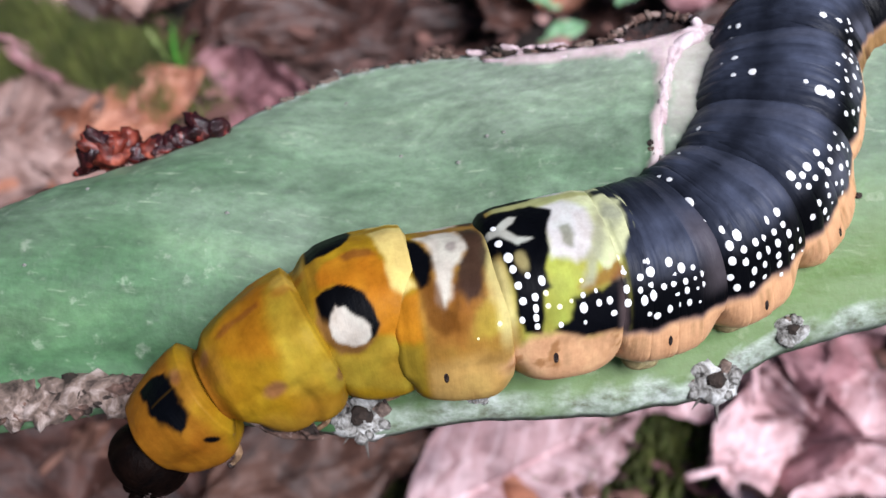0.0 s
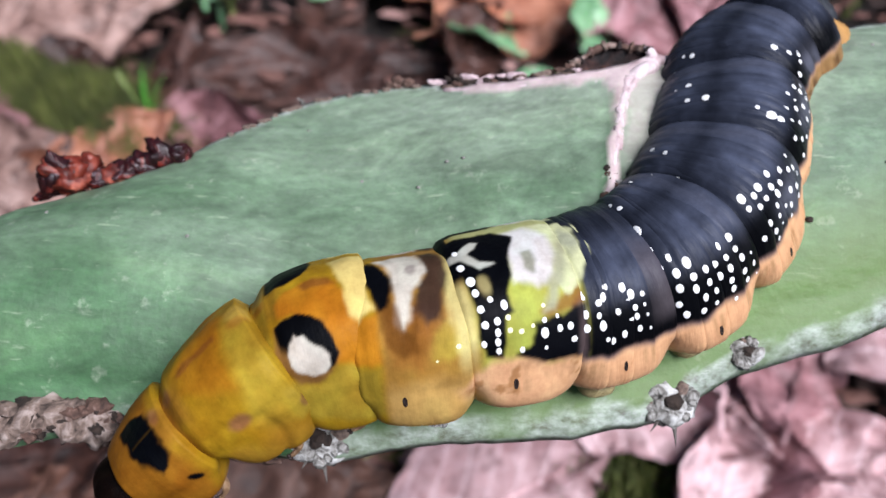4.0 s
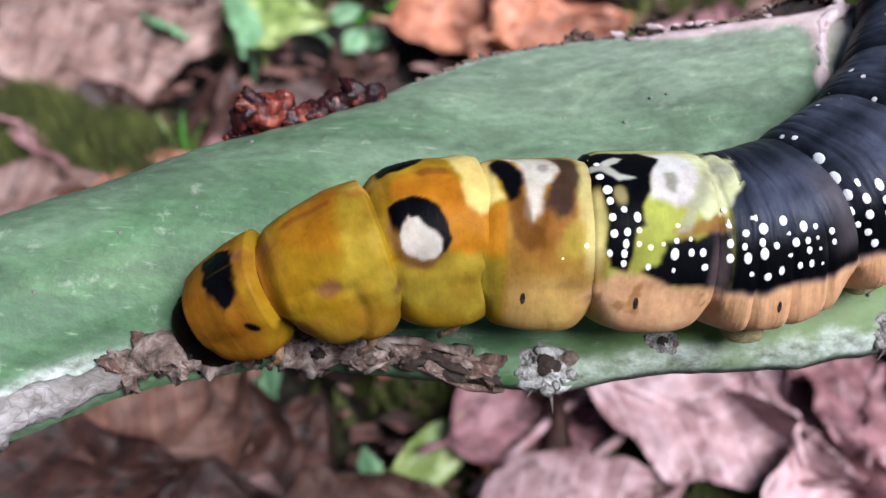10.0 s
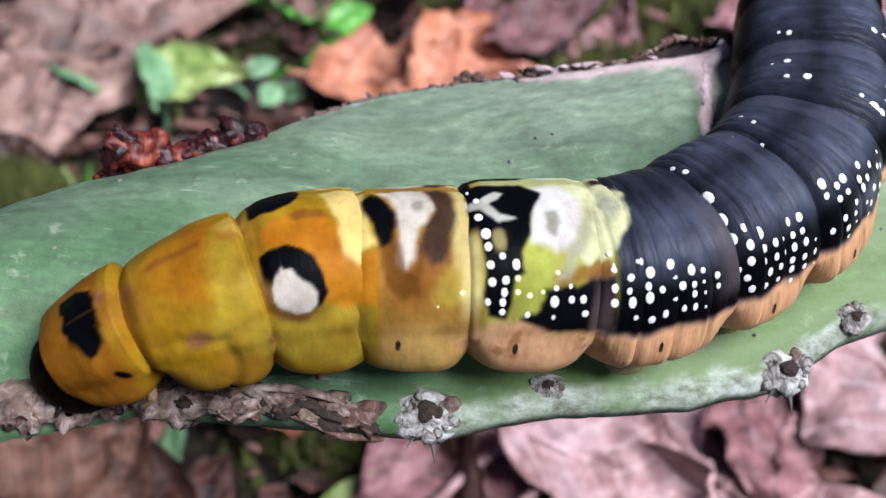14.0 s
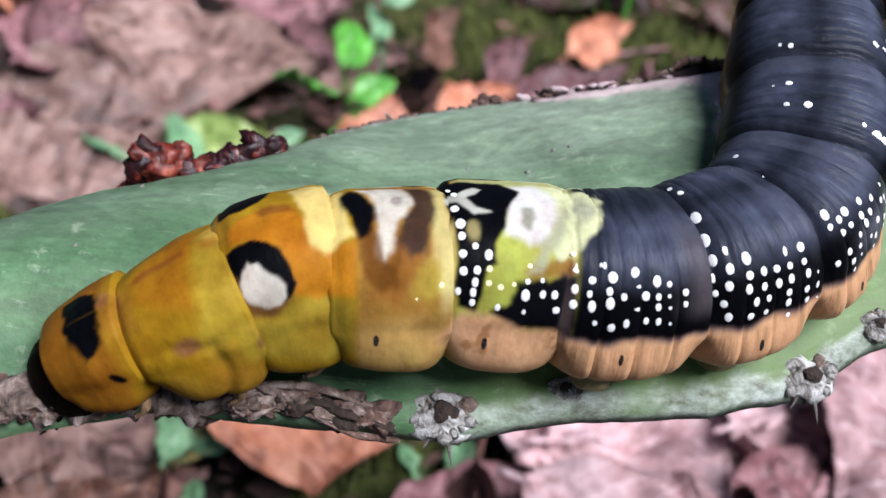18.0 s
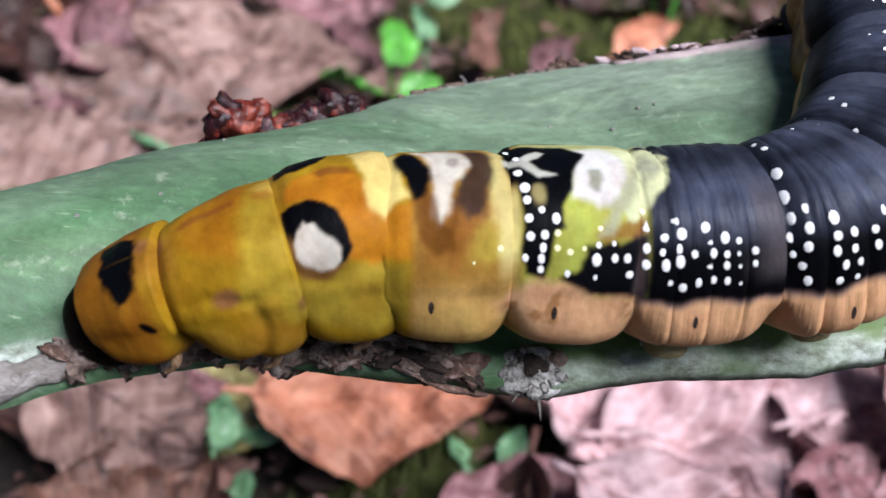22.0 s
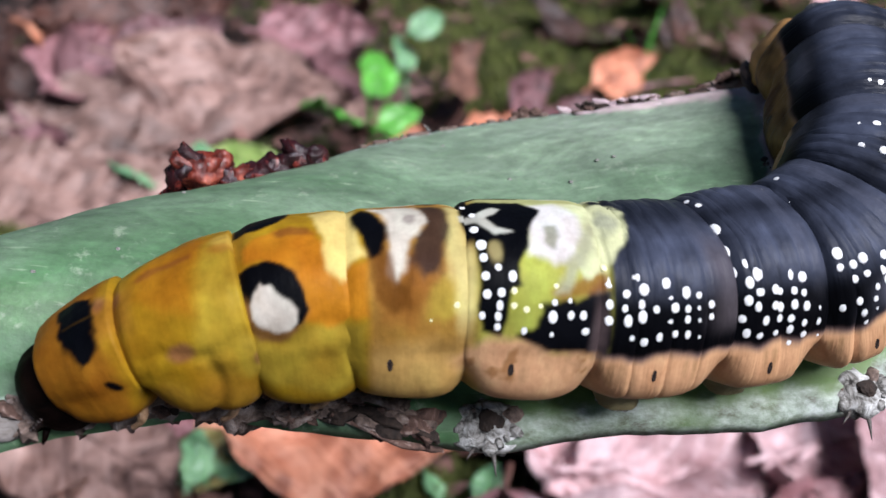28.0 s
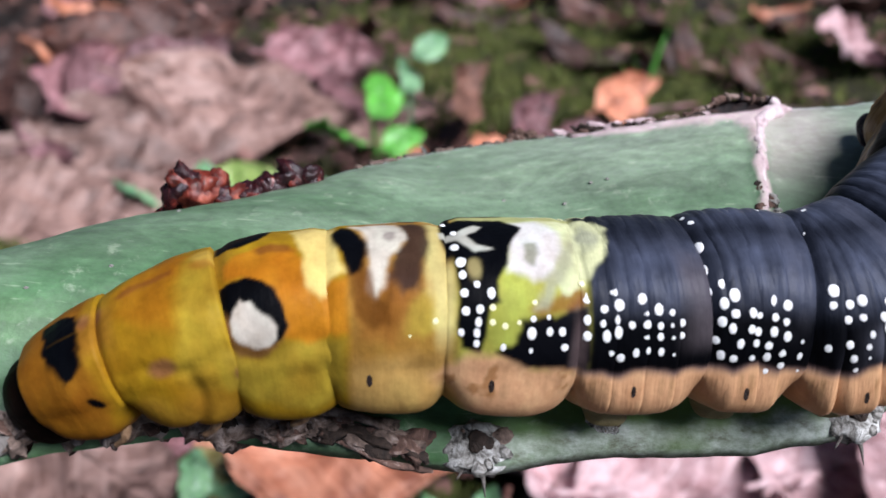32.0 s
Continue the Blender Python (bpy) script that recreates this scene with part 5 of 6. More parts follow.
def litter():
    rng = random.Random(21)
    # the large leaves that stand out
    big_leaf(0, 3, -25, 89, 20, 54, 40, 0.25, 0.45, 32, 4, 4)
    big_leaf(1, 0, 74, 90, 12, 86, 62, 0.10, -0.35, 16, 6, 75)
    big_leaf(2, 0, 24, 86, 14, 34, 30, 0.6, 0.3, 30, 10, 60)
    big_leaf(3, 1, -82, 82, 25, 50, 42, 0.15, -0.2, 20, 8, -30)
    big_leaf(4, 0, 106, 80, 22, 56, 44, 0.2, -0.3, 24, -15, 120)
    big_leaf(5, 4, 12, 62, 10, 52, 34, 0.3, 0.3, 20, 0, 25)
    big_leaf(6, 0, 48, 54, 14, 60, 30, 0.35, 0.4, 28, 6, -24)
    big_leaf(7, 4, 84, 62, 16, 46, 36, 0.3, -0.2, 24, 4, 60)
    big_leaf(8, 0, 80, 36, 12, 60, 40, 0.2, -0.2, 20, 4, 18)
    big_leaf(9, 5, -30, 26, 12, 48, 34, 0.2, 0.2, 20, 4, 20)
    big_leaf(10, 0, 14, 30, 8, 58, 36, 0.2, 0.25, 20, 0, 30)
    big_leaf(11, 2, -92, 30, 22, 56, 50, 0.3, -0.25, 24, 10, 20)
    big_leaf(12, 5, -79, 53, 14, 50, 46, 0.25, -0.25, 24, 0, 80)
    big_leaf(13, 1, -131, 122, 16, 56, 44, 0.2, -0.2, 26, 0, 30)
    big_leaf(14, 3, -97, 140, 10, 38, 24, 0.4, 0.3, 30, 0, 40)
    big_leaf(15, 2, -40, 174, 8, 84, 34, 0.1, 0.1, 24, 0, 4)
    big_leaf(16, 2, 4, 178, 16, 34, 26, 0.5, 0.5, 40, 0, 70)
    big_leaf(17, 3, 24, 236, 16, 58, 36, 0.4, 0.5, 34, 6, 40)
    big_leaf(18, 3, 24, 212, 14, 58, 40, 0.4, 0.4, 30, 10, 30)
    big_leaf(19, 1, -132, 192, 18, 96, 60, 0.1, 0.1, 20, -4, 24)
    big_leaf(20, 2, -116, 166, 20, 28, 18, 0.1, 0.1, 30, 0, 0)
    big_leaf(21, 1, -112, 282, 16, 118, 74, 0.08, -0.15, 24, -4, 28)
    big_leaf(22, 3, -4, 226, 10, 60, 36, 0.35, 0.4, 34, 8, 12)
    big_leaf(23, 4, 52, 250, 20, 58, 24, 0.4, 0.5, 36, 0, 38)
    big_leaf(24, 1, -88, 288, 22, 100, 66, 0.12, -0.2, 26, 6, -12)
    big_leaf(25, 4, -134, 322, 14, 84, 50, 0.3, 0.3, 26, 0, 50)
    big_leaf(26, 4, -158, 298, 22, 62, 36, 0.4, 0.4, 44, 0, 85)
    big_leaf(27, 1, -162, 232, 14, 104, 78, 0.1, -0.15, 18, 6, 40)
    big_leaf(28, 5, 4, 290, 26, 56, 22, 0.3, 0.4, 60, 0, 78)
    big_leaf(29, 4, 30, 280, 20, 44, 20, 0.3, 0.4, 55, 0, 65)
    big_leaf(30, 3, 70, 296, 22, 46, 22, 0.3, 0.4, 50, 0, 48)
    big_leaf(31, 4, -60, 356, 16, 56, 34, 0.3, 0.2, 40, 0, 10)
    big_leaf(32, 4, 150, 272, 12, 60, 36, 0.2, 0.2, 24, 0, 20)
    big_leaf(33, 3, 20, 200, 14, 60, 44, 0.2, 0.2, 24, 0, 30)
    big_leaf(34, 3, 4, 196, 8, 40, 24, 0.4, 0.4, 30, 0, 80)
    big_leaf(35, 0, 200, 392, 14, 60, 40, 0.2, 0.2, 30, 0, 70)
    big_leaf(36, 4, -50, 318, 10, 50, 30, 0.3, 0.3, 30, 0, 110)
    big_leaf(37, 1, -30, 290, 6, 40, 24, 0.3, 0.3, 24, 0, 60)
    big_leaf(38, 4, 60, 110, 8, 60, 40, 0.2, 0.2, 14, 0, 10)
    big_leaf(39, 0, 110, 110, 10, 70, 46, 0.2, -0.1, 14, 0, 40)
    big_leaf(40, 4, 45, 72, 6, 50, 36, 0.2, 0.2, 14, 0, 100)
    big_leaf(41, 4, 0, 120, 6, 56, 34, 0.2, 0.2, 14, 0, 50)
    big_leaf(42, 0, 57, 85, 12, 60, 44, 0.2, 0.2, 16, 0, 10)
    big_leaf(43, 2, -66, 28, 8, 60, 46, 0.2, 0.2, 16, 0, 10)
    big_leaf(44, 5, -74, 50, 12, 50, 40, 0.3, 0.2, 16, 0, 60)
    big_leaf(45, 4, 66, 195, 14, 50, 36, 0.2, 0.2, 24, 0, 30)
    big_leaf(46, 4, 82, 206, 12, 54, 36, 0.2, 0.2, 24, 0, 80)
    big_leaf(48, 6, -66, 90, 16, 44, 30, -0.2, -0.25, 20, 0, -22)
    big_leaf(49, 4, -70, 92, 19, 20, 14, 0.3, 0.2, 24, 0, 10)
    big_leaf(50, 2, -204, 292, 26, 74, 50, 0.2, 0.2, 26, 0, 70)
    big_leaf(51, 2, -192, 228, 20, 60, 40, 0.2, 0.2, 26, 0, 110)
    big_leaf(52, 2, -150, 372, 18, 90, 40, 0.2, 0.2, 30, 0, 15)
    big_leaf(53, 0, 98, 94, 15, 62, 48, 0.2, -0.2, 16, 0, 25)
    big_leaf(47, 2, -50, 44, 4, 50, 34, 0.2, 0.1, 14, 0, 70)
    protos = []
    for i, (l, w, c, f, m) in enumerate([(70, 36, 0.4, 0.3, 2), (60, 30, 0.5, 0.2, 4), (46, 26, 0.6, 0.4, 2), (64, 40, -0.3, -0.2, 4), (40, 20, 0.7, 0.5, 3), (54, 34, 0.3, 0.3, 0)]):
        ob = leaf_mesh("dry_leaf", l, w, c, f, i * 5.3 + 60, LEAF_MATS[m], 0.42)
        tagged(ob, WORDS[m] + " half buried in litter", "dry leaf", "leaf litter")
        protos.append(ob)
    for k in range(150):
        x, y = rng.uniform(-300, 320), rng.uniform(-60, 620)
        m = pose(x * MM, y * MM, (GROUND + rng.uniform(0, 7)) * MM, rng.uniform(-20, 35), rng.uniform(-25, 25), rng.uniform(0, 360))
        i = k if k < len(protos) else rng.choice([0, 0, 0, 2, 2, 2, 1, 1, 4])
        if k < len(protos):
            protos[i].matrix_basis = m
        else:
            copy_thing(protos[i], m)
    for k, (a, c) in enumerate((((-6, 40, 8), (26, 66, 16)), ((10, 38, 8), (40, 60, 14)), ((-46, 110, 12), (-70, 118, 4)), ((60, 300, 6), (110, 320, 10)), ((-200, 260, 6), (-150, 280, 14)))):
        tw = thing("twig", (0, 0, GROUND), "thin dry pinkish brown twig on the litter", "twig", "twigs")
        p, q = np.array(a, float), np.array(c, float)
        tube("twig_stem", curve_pts([p, (p + q) / 2 + (1, 2, 2), q], 12), [1.5 - 0.06 * i for i in range(12)], LEAF_MATS[0] if k < 2 else LEAF_MATS[4], tw, "", 8, k, 0.2)


def crumbs():
    """Broken bits of leaf and bark that cover the soil between the leaves."""
    rng = np.random.default_rng(8)
    n = 9000
    cx, cy = rng.uniform(-320, 340, n), rng.uniform(-110, 560, n)
    verts, faces = [], []
    for a, b in zip(cx, cy):
        if a > 10 and b > 265 and rng.random() < 0.7:
            continue
        r, t, h = rng.uniform(1.5, 7.0), rng.uniform(0, 6.28), rng.uniform(1, 9)
        k = int(rng.integers(4, 7))
        base = len(verts)
        tx, ty = rng.uniform(-0.6, 0.6, 2)
        for q in range(k):
            e, w = r * rng.uniform(0.5, 1.2), t + 6.28 * q / k
            dx, dy = e * math.cos(w), e * 0.6 * math.sin(w)
            verts.append((a + dx, b + dy, GROUND + h + tx * dx + ty * dy))
        verts.append((a, b, GROUND + h + rng.uniform(0.4, 1.6)))
        verts.append((a, b, GROUND + h - 1.2))
        for q in range(k):
            faces += [(base + q, base + (q + 1) % k, base + k), (base + (q + 1) % k, base + q, base + k + 1)]
    ob = mesh_ob("litter_crumbs", np.array(verts) * MM, faces, CRUMB, smooth=False)
    tagged(ob, "broken brown bits of leaf and bark on the soil", "litter", kind="stuff")


def make_crumb():
    m, nt, b = mat("crumb", 0.8)
    isl = nt.nodes.new("ShaderNodeNewGeometry").outputs["Random Per Island"]
    c = ramp(nt, isl, [(0.0, (0.02, 0.009, 0.007)), (0.35, (0.06, 0.028, 0.02)), (0.6, (0.14, 0.065, 0.05)), (0.85, (0.21, 0.105, 0.085)), (1.0, (0.34, 0.20, 0.18))])
    f = noise_fac(nt, coords(nt), 300, 4)
    nt.links.new(mix(nt, 0.5, c, ramp(nt, f, [(0.3, (0.25, 0.25, 0.25)), (0.7, (0.75, 0.75, 0.75))]), "OVERLAY"), b.inputs["Base Color"])
    return m


CRUMB = make_crumb()
litter()
crumbs()


def seedling(x, y, leaves, material, label, height=18):
    root = thing("seedling", (x, y, GROUND), label, "seedling", "seedlings")
    tube("stalk", curve_pts([(0, 0, -2), (1, 0, height * 0.5), (0, 1, height)], 8), [1.0] * 8, material, root, "", 8)
    for (lx, ly, lz, ln, wd, rz, rx) in leaves:
        lf = leaf_mesh("leaf", ln, wd, -0.15, 0.12, lx * 0.37 + ly, material, 0.03)
        lf.parent = root
        lf.matrix_basis = pose(lx * MM, ly * MM, lz * MM, rx, -10, rz)
    return root


seedling(-30, 250, [(4, 6, 40, 26, 18, 80, 45), (-14, -2, 28, 22, 18, 160, 40), (2, -12, 16, 20, 16, -80, 35), (12, -4, 26, 18, 14, 30, 40), (-8, -14, 8, 18, 15, 200, 30)], GREEN, "bright green seedling with round leaves", 38)
seedling(-18, 292, [(0, 0, 34, 22, 16, 90, 50), (10, 4, 44, 18, 13, 40, 40), (-8, 2, 22, 16, 12, 150, 40)], TEAL, "pale green seedling with upright leaves", 34)
seedling(-80, 206, [(0, 0, 28, 30, 17, 105, 45), (-27, 2, 24, 22, 12, 150, 35)], TEAL, "soft green weed with pointed leaves", 24)
seedling(-76, 206, [(4, 4, 24, 42, 24, -8, 34)], LIME, "yellow-green broad weed leaf", 20)
seedling(-50, 214, [(6, 0, 14, 12, 9, 60, 30), (-6, 4, 12, 11, 8, 140, 40), (2, 10, 18, 12, 8, 20, 40), (12, 6, 10, 12, 9, -40, 35)], TEAL, "cluster of tiny green leaves", 12)
seedling(18, 190, [(-8, -12, 20, 26, 15, 160, 40), (26, -5, 22, 24, 18, 80, 45), (8, -16, 6, 14, 9, 20, 30)], TEAL, "pale green weed leaves", 18)
seedling(-13, 49, [(0, 0, 12, 30, 13, 42, 32), (-12, -8, 8, 18, 10, 20, 35)], LIME, "lime green fleshy weed", 10)
seedling(-28, 44, [(0, 0, 12, 12, 8, 100, 40), (4, -8, 10, 13, 8, 70, 40), (-8, -6, 8, 11, 8, 150, 30)], TEAL, "blue-green weed with small leaves", 12)
seedling(-59, 82, [(0, 0, 20, 16, 10, 90, 40), (10, 2, 16, 14, 9, 20, 35), (-10, 0, 14, 14, 9, 170, 35), (4, -10, 8, 14, 9, -70, 30)], TEAL, "small green weed on a thin stalk", 22)
seedling(4, 79, [(4, 0, 12, 16, 11, 70, 40), (-8, 2, 10, 13, 10, 120, 35), (8, -8, 6, 14, 10, -30, 30)], TEAL, "small green weed among leaves", 12)


def grass_tuft(x, y, n, seed, label, height=34):
    root = thing("grass_tuft", (x, y, GROUND), label, "grass", "grass tufts")
    rng = random.Random(seed)
    for i in range(n):
        a, l = rng.uniform(0, 6.28), rng.uniform(0.6, 1.1) * height
        dx, dy = math.cos(a) * l * 0.4, math.sin(a) * l * 0.4
        tube("grass_blade", curve_pts([(dx * 0.1, dy * 0.1, -2), (dx * 0.4, dy * 0.4, l * 0.6), (dx, dy, l)], 9), [1.3, 1.4, 1.4, 1.3, 1.1, 0.9, 0.7, 0.4, 0.1], LIME if i % 3 else GREEN, root, "", 6, i, 0, 0.3)


grass_tuft(84, 318, 6, 1, "short pale grass blades", 40)
grass_tuft(72, 312, 4, 2, "short pale grass blades", 26)
grass_tuft(-92, 152, 4, 3, "short green grass blades", 26)
grass_tuft(48, 222, 4, 4, "short pale grass blades", 24)


def moss_patch(x, y, w, d, seed, lift=0.0):
    rng = np.random.default_rng(seed)
    n = 1500 if not lift else 2600
    px, py = rng.normal(0, w / 2.6, n), rng.normal(0, d / 2.6, n)
    verts, faces = [], []
    for a, b in zip(px, py):
        h, s, t = rng.uniform(3, 8), rng.uniform(1.2, 2.4), rng.uniform(0, 6.28)
        base = len(verts)
        z = 1.5 + (3 + lift) * math.exp(-(a * a / w / w + b * b / d / d) * 4)
        for k in range(3):
            verts.append((a + s * math.cos(t + 2.1 * k), b + s * math.sin(t + 2.1 * k), z - 3 - lift))
        verts.append((a + rng.uniform(-2, 2), b + rng.uniform(-2, 2), z + h))
        faces += [(base, base + 1, base + 3), (base + 1, base + 2, base + 3), (base + 2, base, base + 3)]
    ob = mesh_ob("moss", np.array(verts) * MM, faces, MOSS, smooth=False)
    ob.matrix_basis = pose(x * MM, y * MM, GROUND * MM)
    tagged(ob, "dull olive moss on the soil", "moss", kind="stuff")


moss_patch(50, 400, 90, 60, 1)
moss_patch(-136, 160, 52, 34, 2, 24)
moss_patch(95, 250, 60, 40, 3)
moss_patch(-20, 440, 80, 50, 4)
moss_patch(40, 44, 50, 20, 5)
moss_patch(-6, 78, 30, 20, 6)
moss_patch(110, 340, 90, 60, 7)
moss_patch(60, 310, 110, 70, 8)
moss_patch(20, 360, 100, 60, 9)
moss_patch(150, 420, 140, 80, 10)
moss_patch(-110, 152, 40, 30, 11, 20)


# ---- what moves: the caterpillar creeps along the stem ----
CREEP = {
    "head": [
        (0, -19.16, -23.03, -0.22), (1, -18.99, -21.44, -0.48), (2, -18.90, -21.40, -0.88), (3, -17.59, -22.01, -0.81), (3.5, -16.90, -22.81, -1.13),
        (5.5, -17.70, -22.77, -2.19), (6, -18.69, -22.52, -2.40), (6.5, -21.00, -20.01, -0.51), (7, -23.77, -17.31, 0.98), (7.5, -26.43, -15.17, 2.19),
        (8, -29.11, -14.00, 3.18), (8.5, -29.34, -14.92, 2.40), (9, -29.97, -16.48, 2.06), (9.5, -30.30, -15.74, 1.29), (10, -30.65, -15.53, 0.73),
        (10.5, -30.60, -15.65, 0.64), (11, -30.44, -15.92, 0.80), (11.5, -30.14, -16.50, 1.03), (12, -30.13, -17.11, 1.02), (12.5, -29.88, -16.87, 0.80),
        (13, -29.70, -16.75, 0.70), (13.5, -29.72, -16.98, 0.82), (15.5, -30.26, -17.21, 0.84), (16, -30.44, -17.51, 0.81), (16.5, -30.49, -17.79, 0.87),
        (17, -30.39, -18.43, 1.02), (17.5, -30.87, -17.95, 0.65), (18, -31.44, -17.22, 0.05), (18.5, -33.42, -16.23, 0.38), (19, -34.59, -16.03, 1.07),
        (19.5, -34.97, -16.22, 0.83), (20, -35.26, -16.13, 0.52), (20.5, -35.19, -16.55, 0.59), (21, -35.16, -16.91, 0.62), (21.5, -34.97, -17.45, 0.79),
        (22, -34.92, -17.77, 0.84), (22.5, -34.76, -18.19, 0.96), (23, -34.87, -18.20, 0.80), (23.5, -34.75, -18.52, 0.90), (24, -34.65, -18.64, 0.91),
        (24.5, -34.55, -18.71, 0.90), (25, -34.41, -18.67, 0.92), (25.5, -34.35, -19.11, 1.04), (27.5, -34.47, -19.37, 1.03), (28, -34.73, -19.10, 0.90),
        (28.5, -34.56, -19.56, 1.00), (29, -34.62, -19.66, 0.91), (29.5, -34.62, -19.66, 0.83), (30, -34.75, -19.43, 0.54), (30.5, -34.81, -19.39, 0.79),
        (31, -35.11, -18.94, 0.70), (31.5, -35.12, -18.81, 0.85), (32, -35.07, -18.54, 0.95),
    ],
    "prothorax": [
        (0, -14.79, -19.50, 2.44), (1, -14.46, -19.11, 2.31), (2, -14.49, -19.21, 1.98), (3, -13.91, -18.21, 2.04), (3.5, -12.46, -19.83, 1.42),
        (5.5, -13.81, -20.68, 0.90), (6, -15.43, -20.26, 1.25), (6.5, -17.62, -17.67, 2.75), (7, -20.60, -14.66, 4.43), (7.5, -22.73, -13.19, 5.46),
        (8, -24.22, -12.82, 5.10), (8.5, -24.66, -14.08, 4.59), (9, -25.10, -14.86, 4.17), (9.5, -25.99, -15.06, 4.05), (10, -26.54, -15.53, 3.62),
        (10.5, -26.53, -15.89, 3.57), (11, -26.41, -15.89, 3.91), (11.5, -25.91, -16.22, 3.93), (12, -25.58, -16.08, 3.50), (12.5, -25.69, -16.32, 3.47),
        (13, -25.42, -15.86, 3.39), (13.5, -25.59, -16.47, 3.55), (15.5, -26.28, -16.52, 3.78), (16, -26.35, -17.09, 3.46), (16.5, -26.38, -17.40, 3.47),
        (17, -25.85, -18.29, 2.78), (17.5, -26.57, -17.71, 2.83), (18, -27.23, -16.91, 2.41), (18.5, -29.70, -16.20, 3.32), (19, -30.02, -16.15, 2.95),
        (19.5, -30.75, -17.15, 2.75), (20, -31.31, -17.42, 2.58), (20.5, -31.11, -17.60, 2.65), (21, -31.04, -17.85, 2.69), (21.5, -30.71, -18.05, 2.85),
        (22, -30.67, -18.20, 3.03), (22.5, -30.41, -18.09, 3.17), (23, -30.33, -17.88, 3.01), (23.5, -30.46, -18.56, 3.15), (24, -30.41, -18.44, 3.24),
        (24.5, -30.30, -18.59, 3.22), (25, -29.85, -18.13, 3.04), (25.5, -30.05, -18.72, 3.26), (27.5, -30.09, -18.91, 3.21), (28, -30.22, -18.35, 3.10),
        (28.5, -30.31, -18.91, 3.31), (29, -30.34, -19.13, 3.08), (29.5, -30.40, -19.01, 3.12), (30, -30.48, -18.71, 2.83), (30.5, -30.61, -18.85, 3.08),
        (31, -30.97, -18.72, 2.98), (31.5, -30.79, -18.71, 2.79), (32, -30.70, -18.24, 2.94),
    ],
    "mesothorax": [
        (0, -7.01, -14.62, 4.80), (1, -6.83, -14.64, 4.90), (2, -7.06, -14.85, 4.76), (3, -6.98, -13.95, 4.73), (3.5, -6.29, -14.74, 4.60),
        (5.5, -7.58, -16.12, 4.49), (6, -8.88, -16.25, 4.76), (6.5, -10.74, -13.86, 5.50), (7, -12.96, -11.23, 6.22), (7.5, -14.51, -10.18, 6.66),
        (8, -15.81, -10.51, 6.12), (8.5, -16.50, -11.51, 5.97), (9, -16.79, -12.37, 5.60), (9.5, -17.91, -12.70, 5.84), (10, -18.61, -13.22, 5.71),
        (10.5, -18.55, -13.69, 5.74), (11, -18.32, -13.64, 5.96), (11.5, -17.86, -13.94, 5.86), (12, -17.67, -14.01, 5.36), (12.5, -18.05, -13.98, 5.47),
        (13, -17.74, -14.14, 5.37), (13.5, -17.98, -14.21, 5.57), (15.5, -18.53, -14.60, 5.21), (16, -18.76, -15.11, 4.94), (16.5, -18.82, -15.59, 5.00),
        (17, -18.52, -16.43, 4.35), (17.5, -19.30, -15.47, 4.55), (18, -20.09, -15.03, 4.22), (18.5, -22.40, -14.17, 5.07), (19, -22.59, -14.97, 4.51),
        (19.5, -23.43, -15.87, 4.39), (20, -24.07, -16.12, 4.33), (20.5, -23.82, -16.17, 4.35), (21, -23.72, -16.44, 4.32), (21.5, -23.32, -16.64, 4.41),
        (22, -23.21, -16.76, 4.53), (22.5, -22.92, -16.49, 4.63), (23, -22.76, -16.69, 4.52), (23.5, -22.95, -16.93, 4.54), (24, -22.95, -16.80, 4.62),
        (24.5, -22.82, -17.11, 4.62), (25, -22.33, -17.08, 4.38), (25.5, -22.62, -17.12, 4.67), (27.5, -22.80, -16.80, 5.06), (28, -22.87, -16.60, 5.02),
        (28.5, -23.09, -16.66, 5.21), (29, -23.24, -16.82, 4.98), (29.5, -23.30, -16.62, 5.13), (30, -23.39, -16.72, 4.92), (30.5, -23.51, -16.78, 5.04),
        (31, -23.92, -16.60, 4.99), (31.5, -23.80, -16.36, 4.81), (32, -23.63, -16.25, 4.90),
    ],
    "metathorax": [
        (0, 0.75, -10.13, 5.40), (1, 0.87, -10.26, 5.45), (2, 0.51, -10.57, 5.43), (3, 0.83, -10.27, 5.40), (3.5, 1.22, -10.68, 5.31),
        (5.5, -0.59, -11.33, 5.89), (6, -1.94, -11.50, 6.05), (6.5, -2.93, -10.05, 6.06), (7, -4.59, -8.07, 6.20), (7.5, -5.93, -7.09, 6.26),
        (8, -7.26, -7.53, 6.14), (8.5, -8.05, -8.44, 6.03), (9, -8.38, -9.19, 5.94), (9.5, -9.58, -9.66, 5.99), (10, -10.35, -10.21, 6.05),
        (10.5, -10.30, -10.66, 6.01), (11, -10.00, -10.56, 6.09), (11.5, -9.57, -10.89, 5.96), (12, -9.66, -10.88, 5.88), (12.5, -10.01, -10.97, 5.85),
        (13, -9.88, -11.07, 5.88), (13.5, -9.94, -11.21, 5.86), (15.5, -10.70, -11.66, 5.84), (16, -11.13, -11.96, 5.87), (16.5, -11.20, -12.46, 5.78),
        (17, -11.13, -13.47, 5.45), (17.5, -11.93, -12.30, 5.83), (18, -12.99, -12.05, 5.93), (18.5, -14.82, -11.26, 6.11), (19, -15.09, -12.40, 5.66),
        (19.5, -15.88, -13.39, 5.50), (20, -16.59, -13.63, 5.52), (20.5, -16.31, -13.69, 5.59), (21, -16.23, -13.93, 5.56), (21.5, -15.75, -14.12, 5.48),
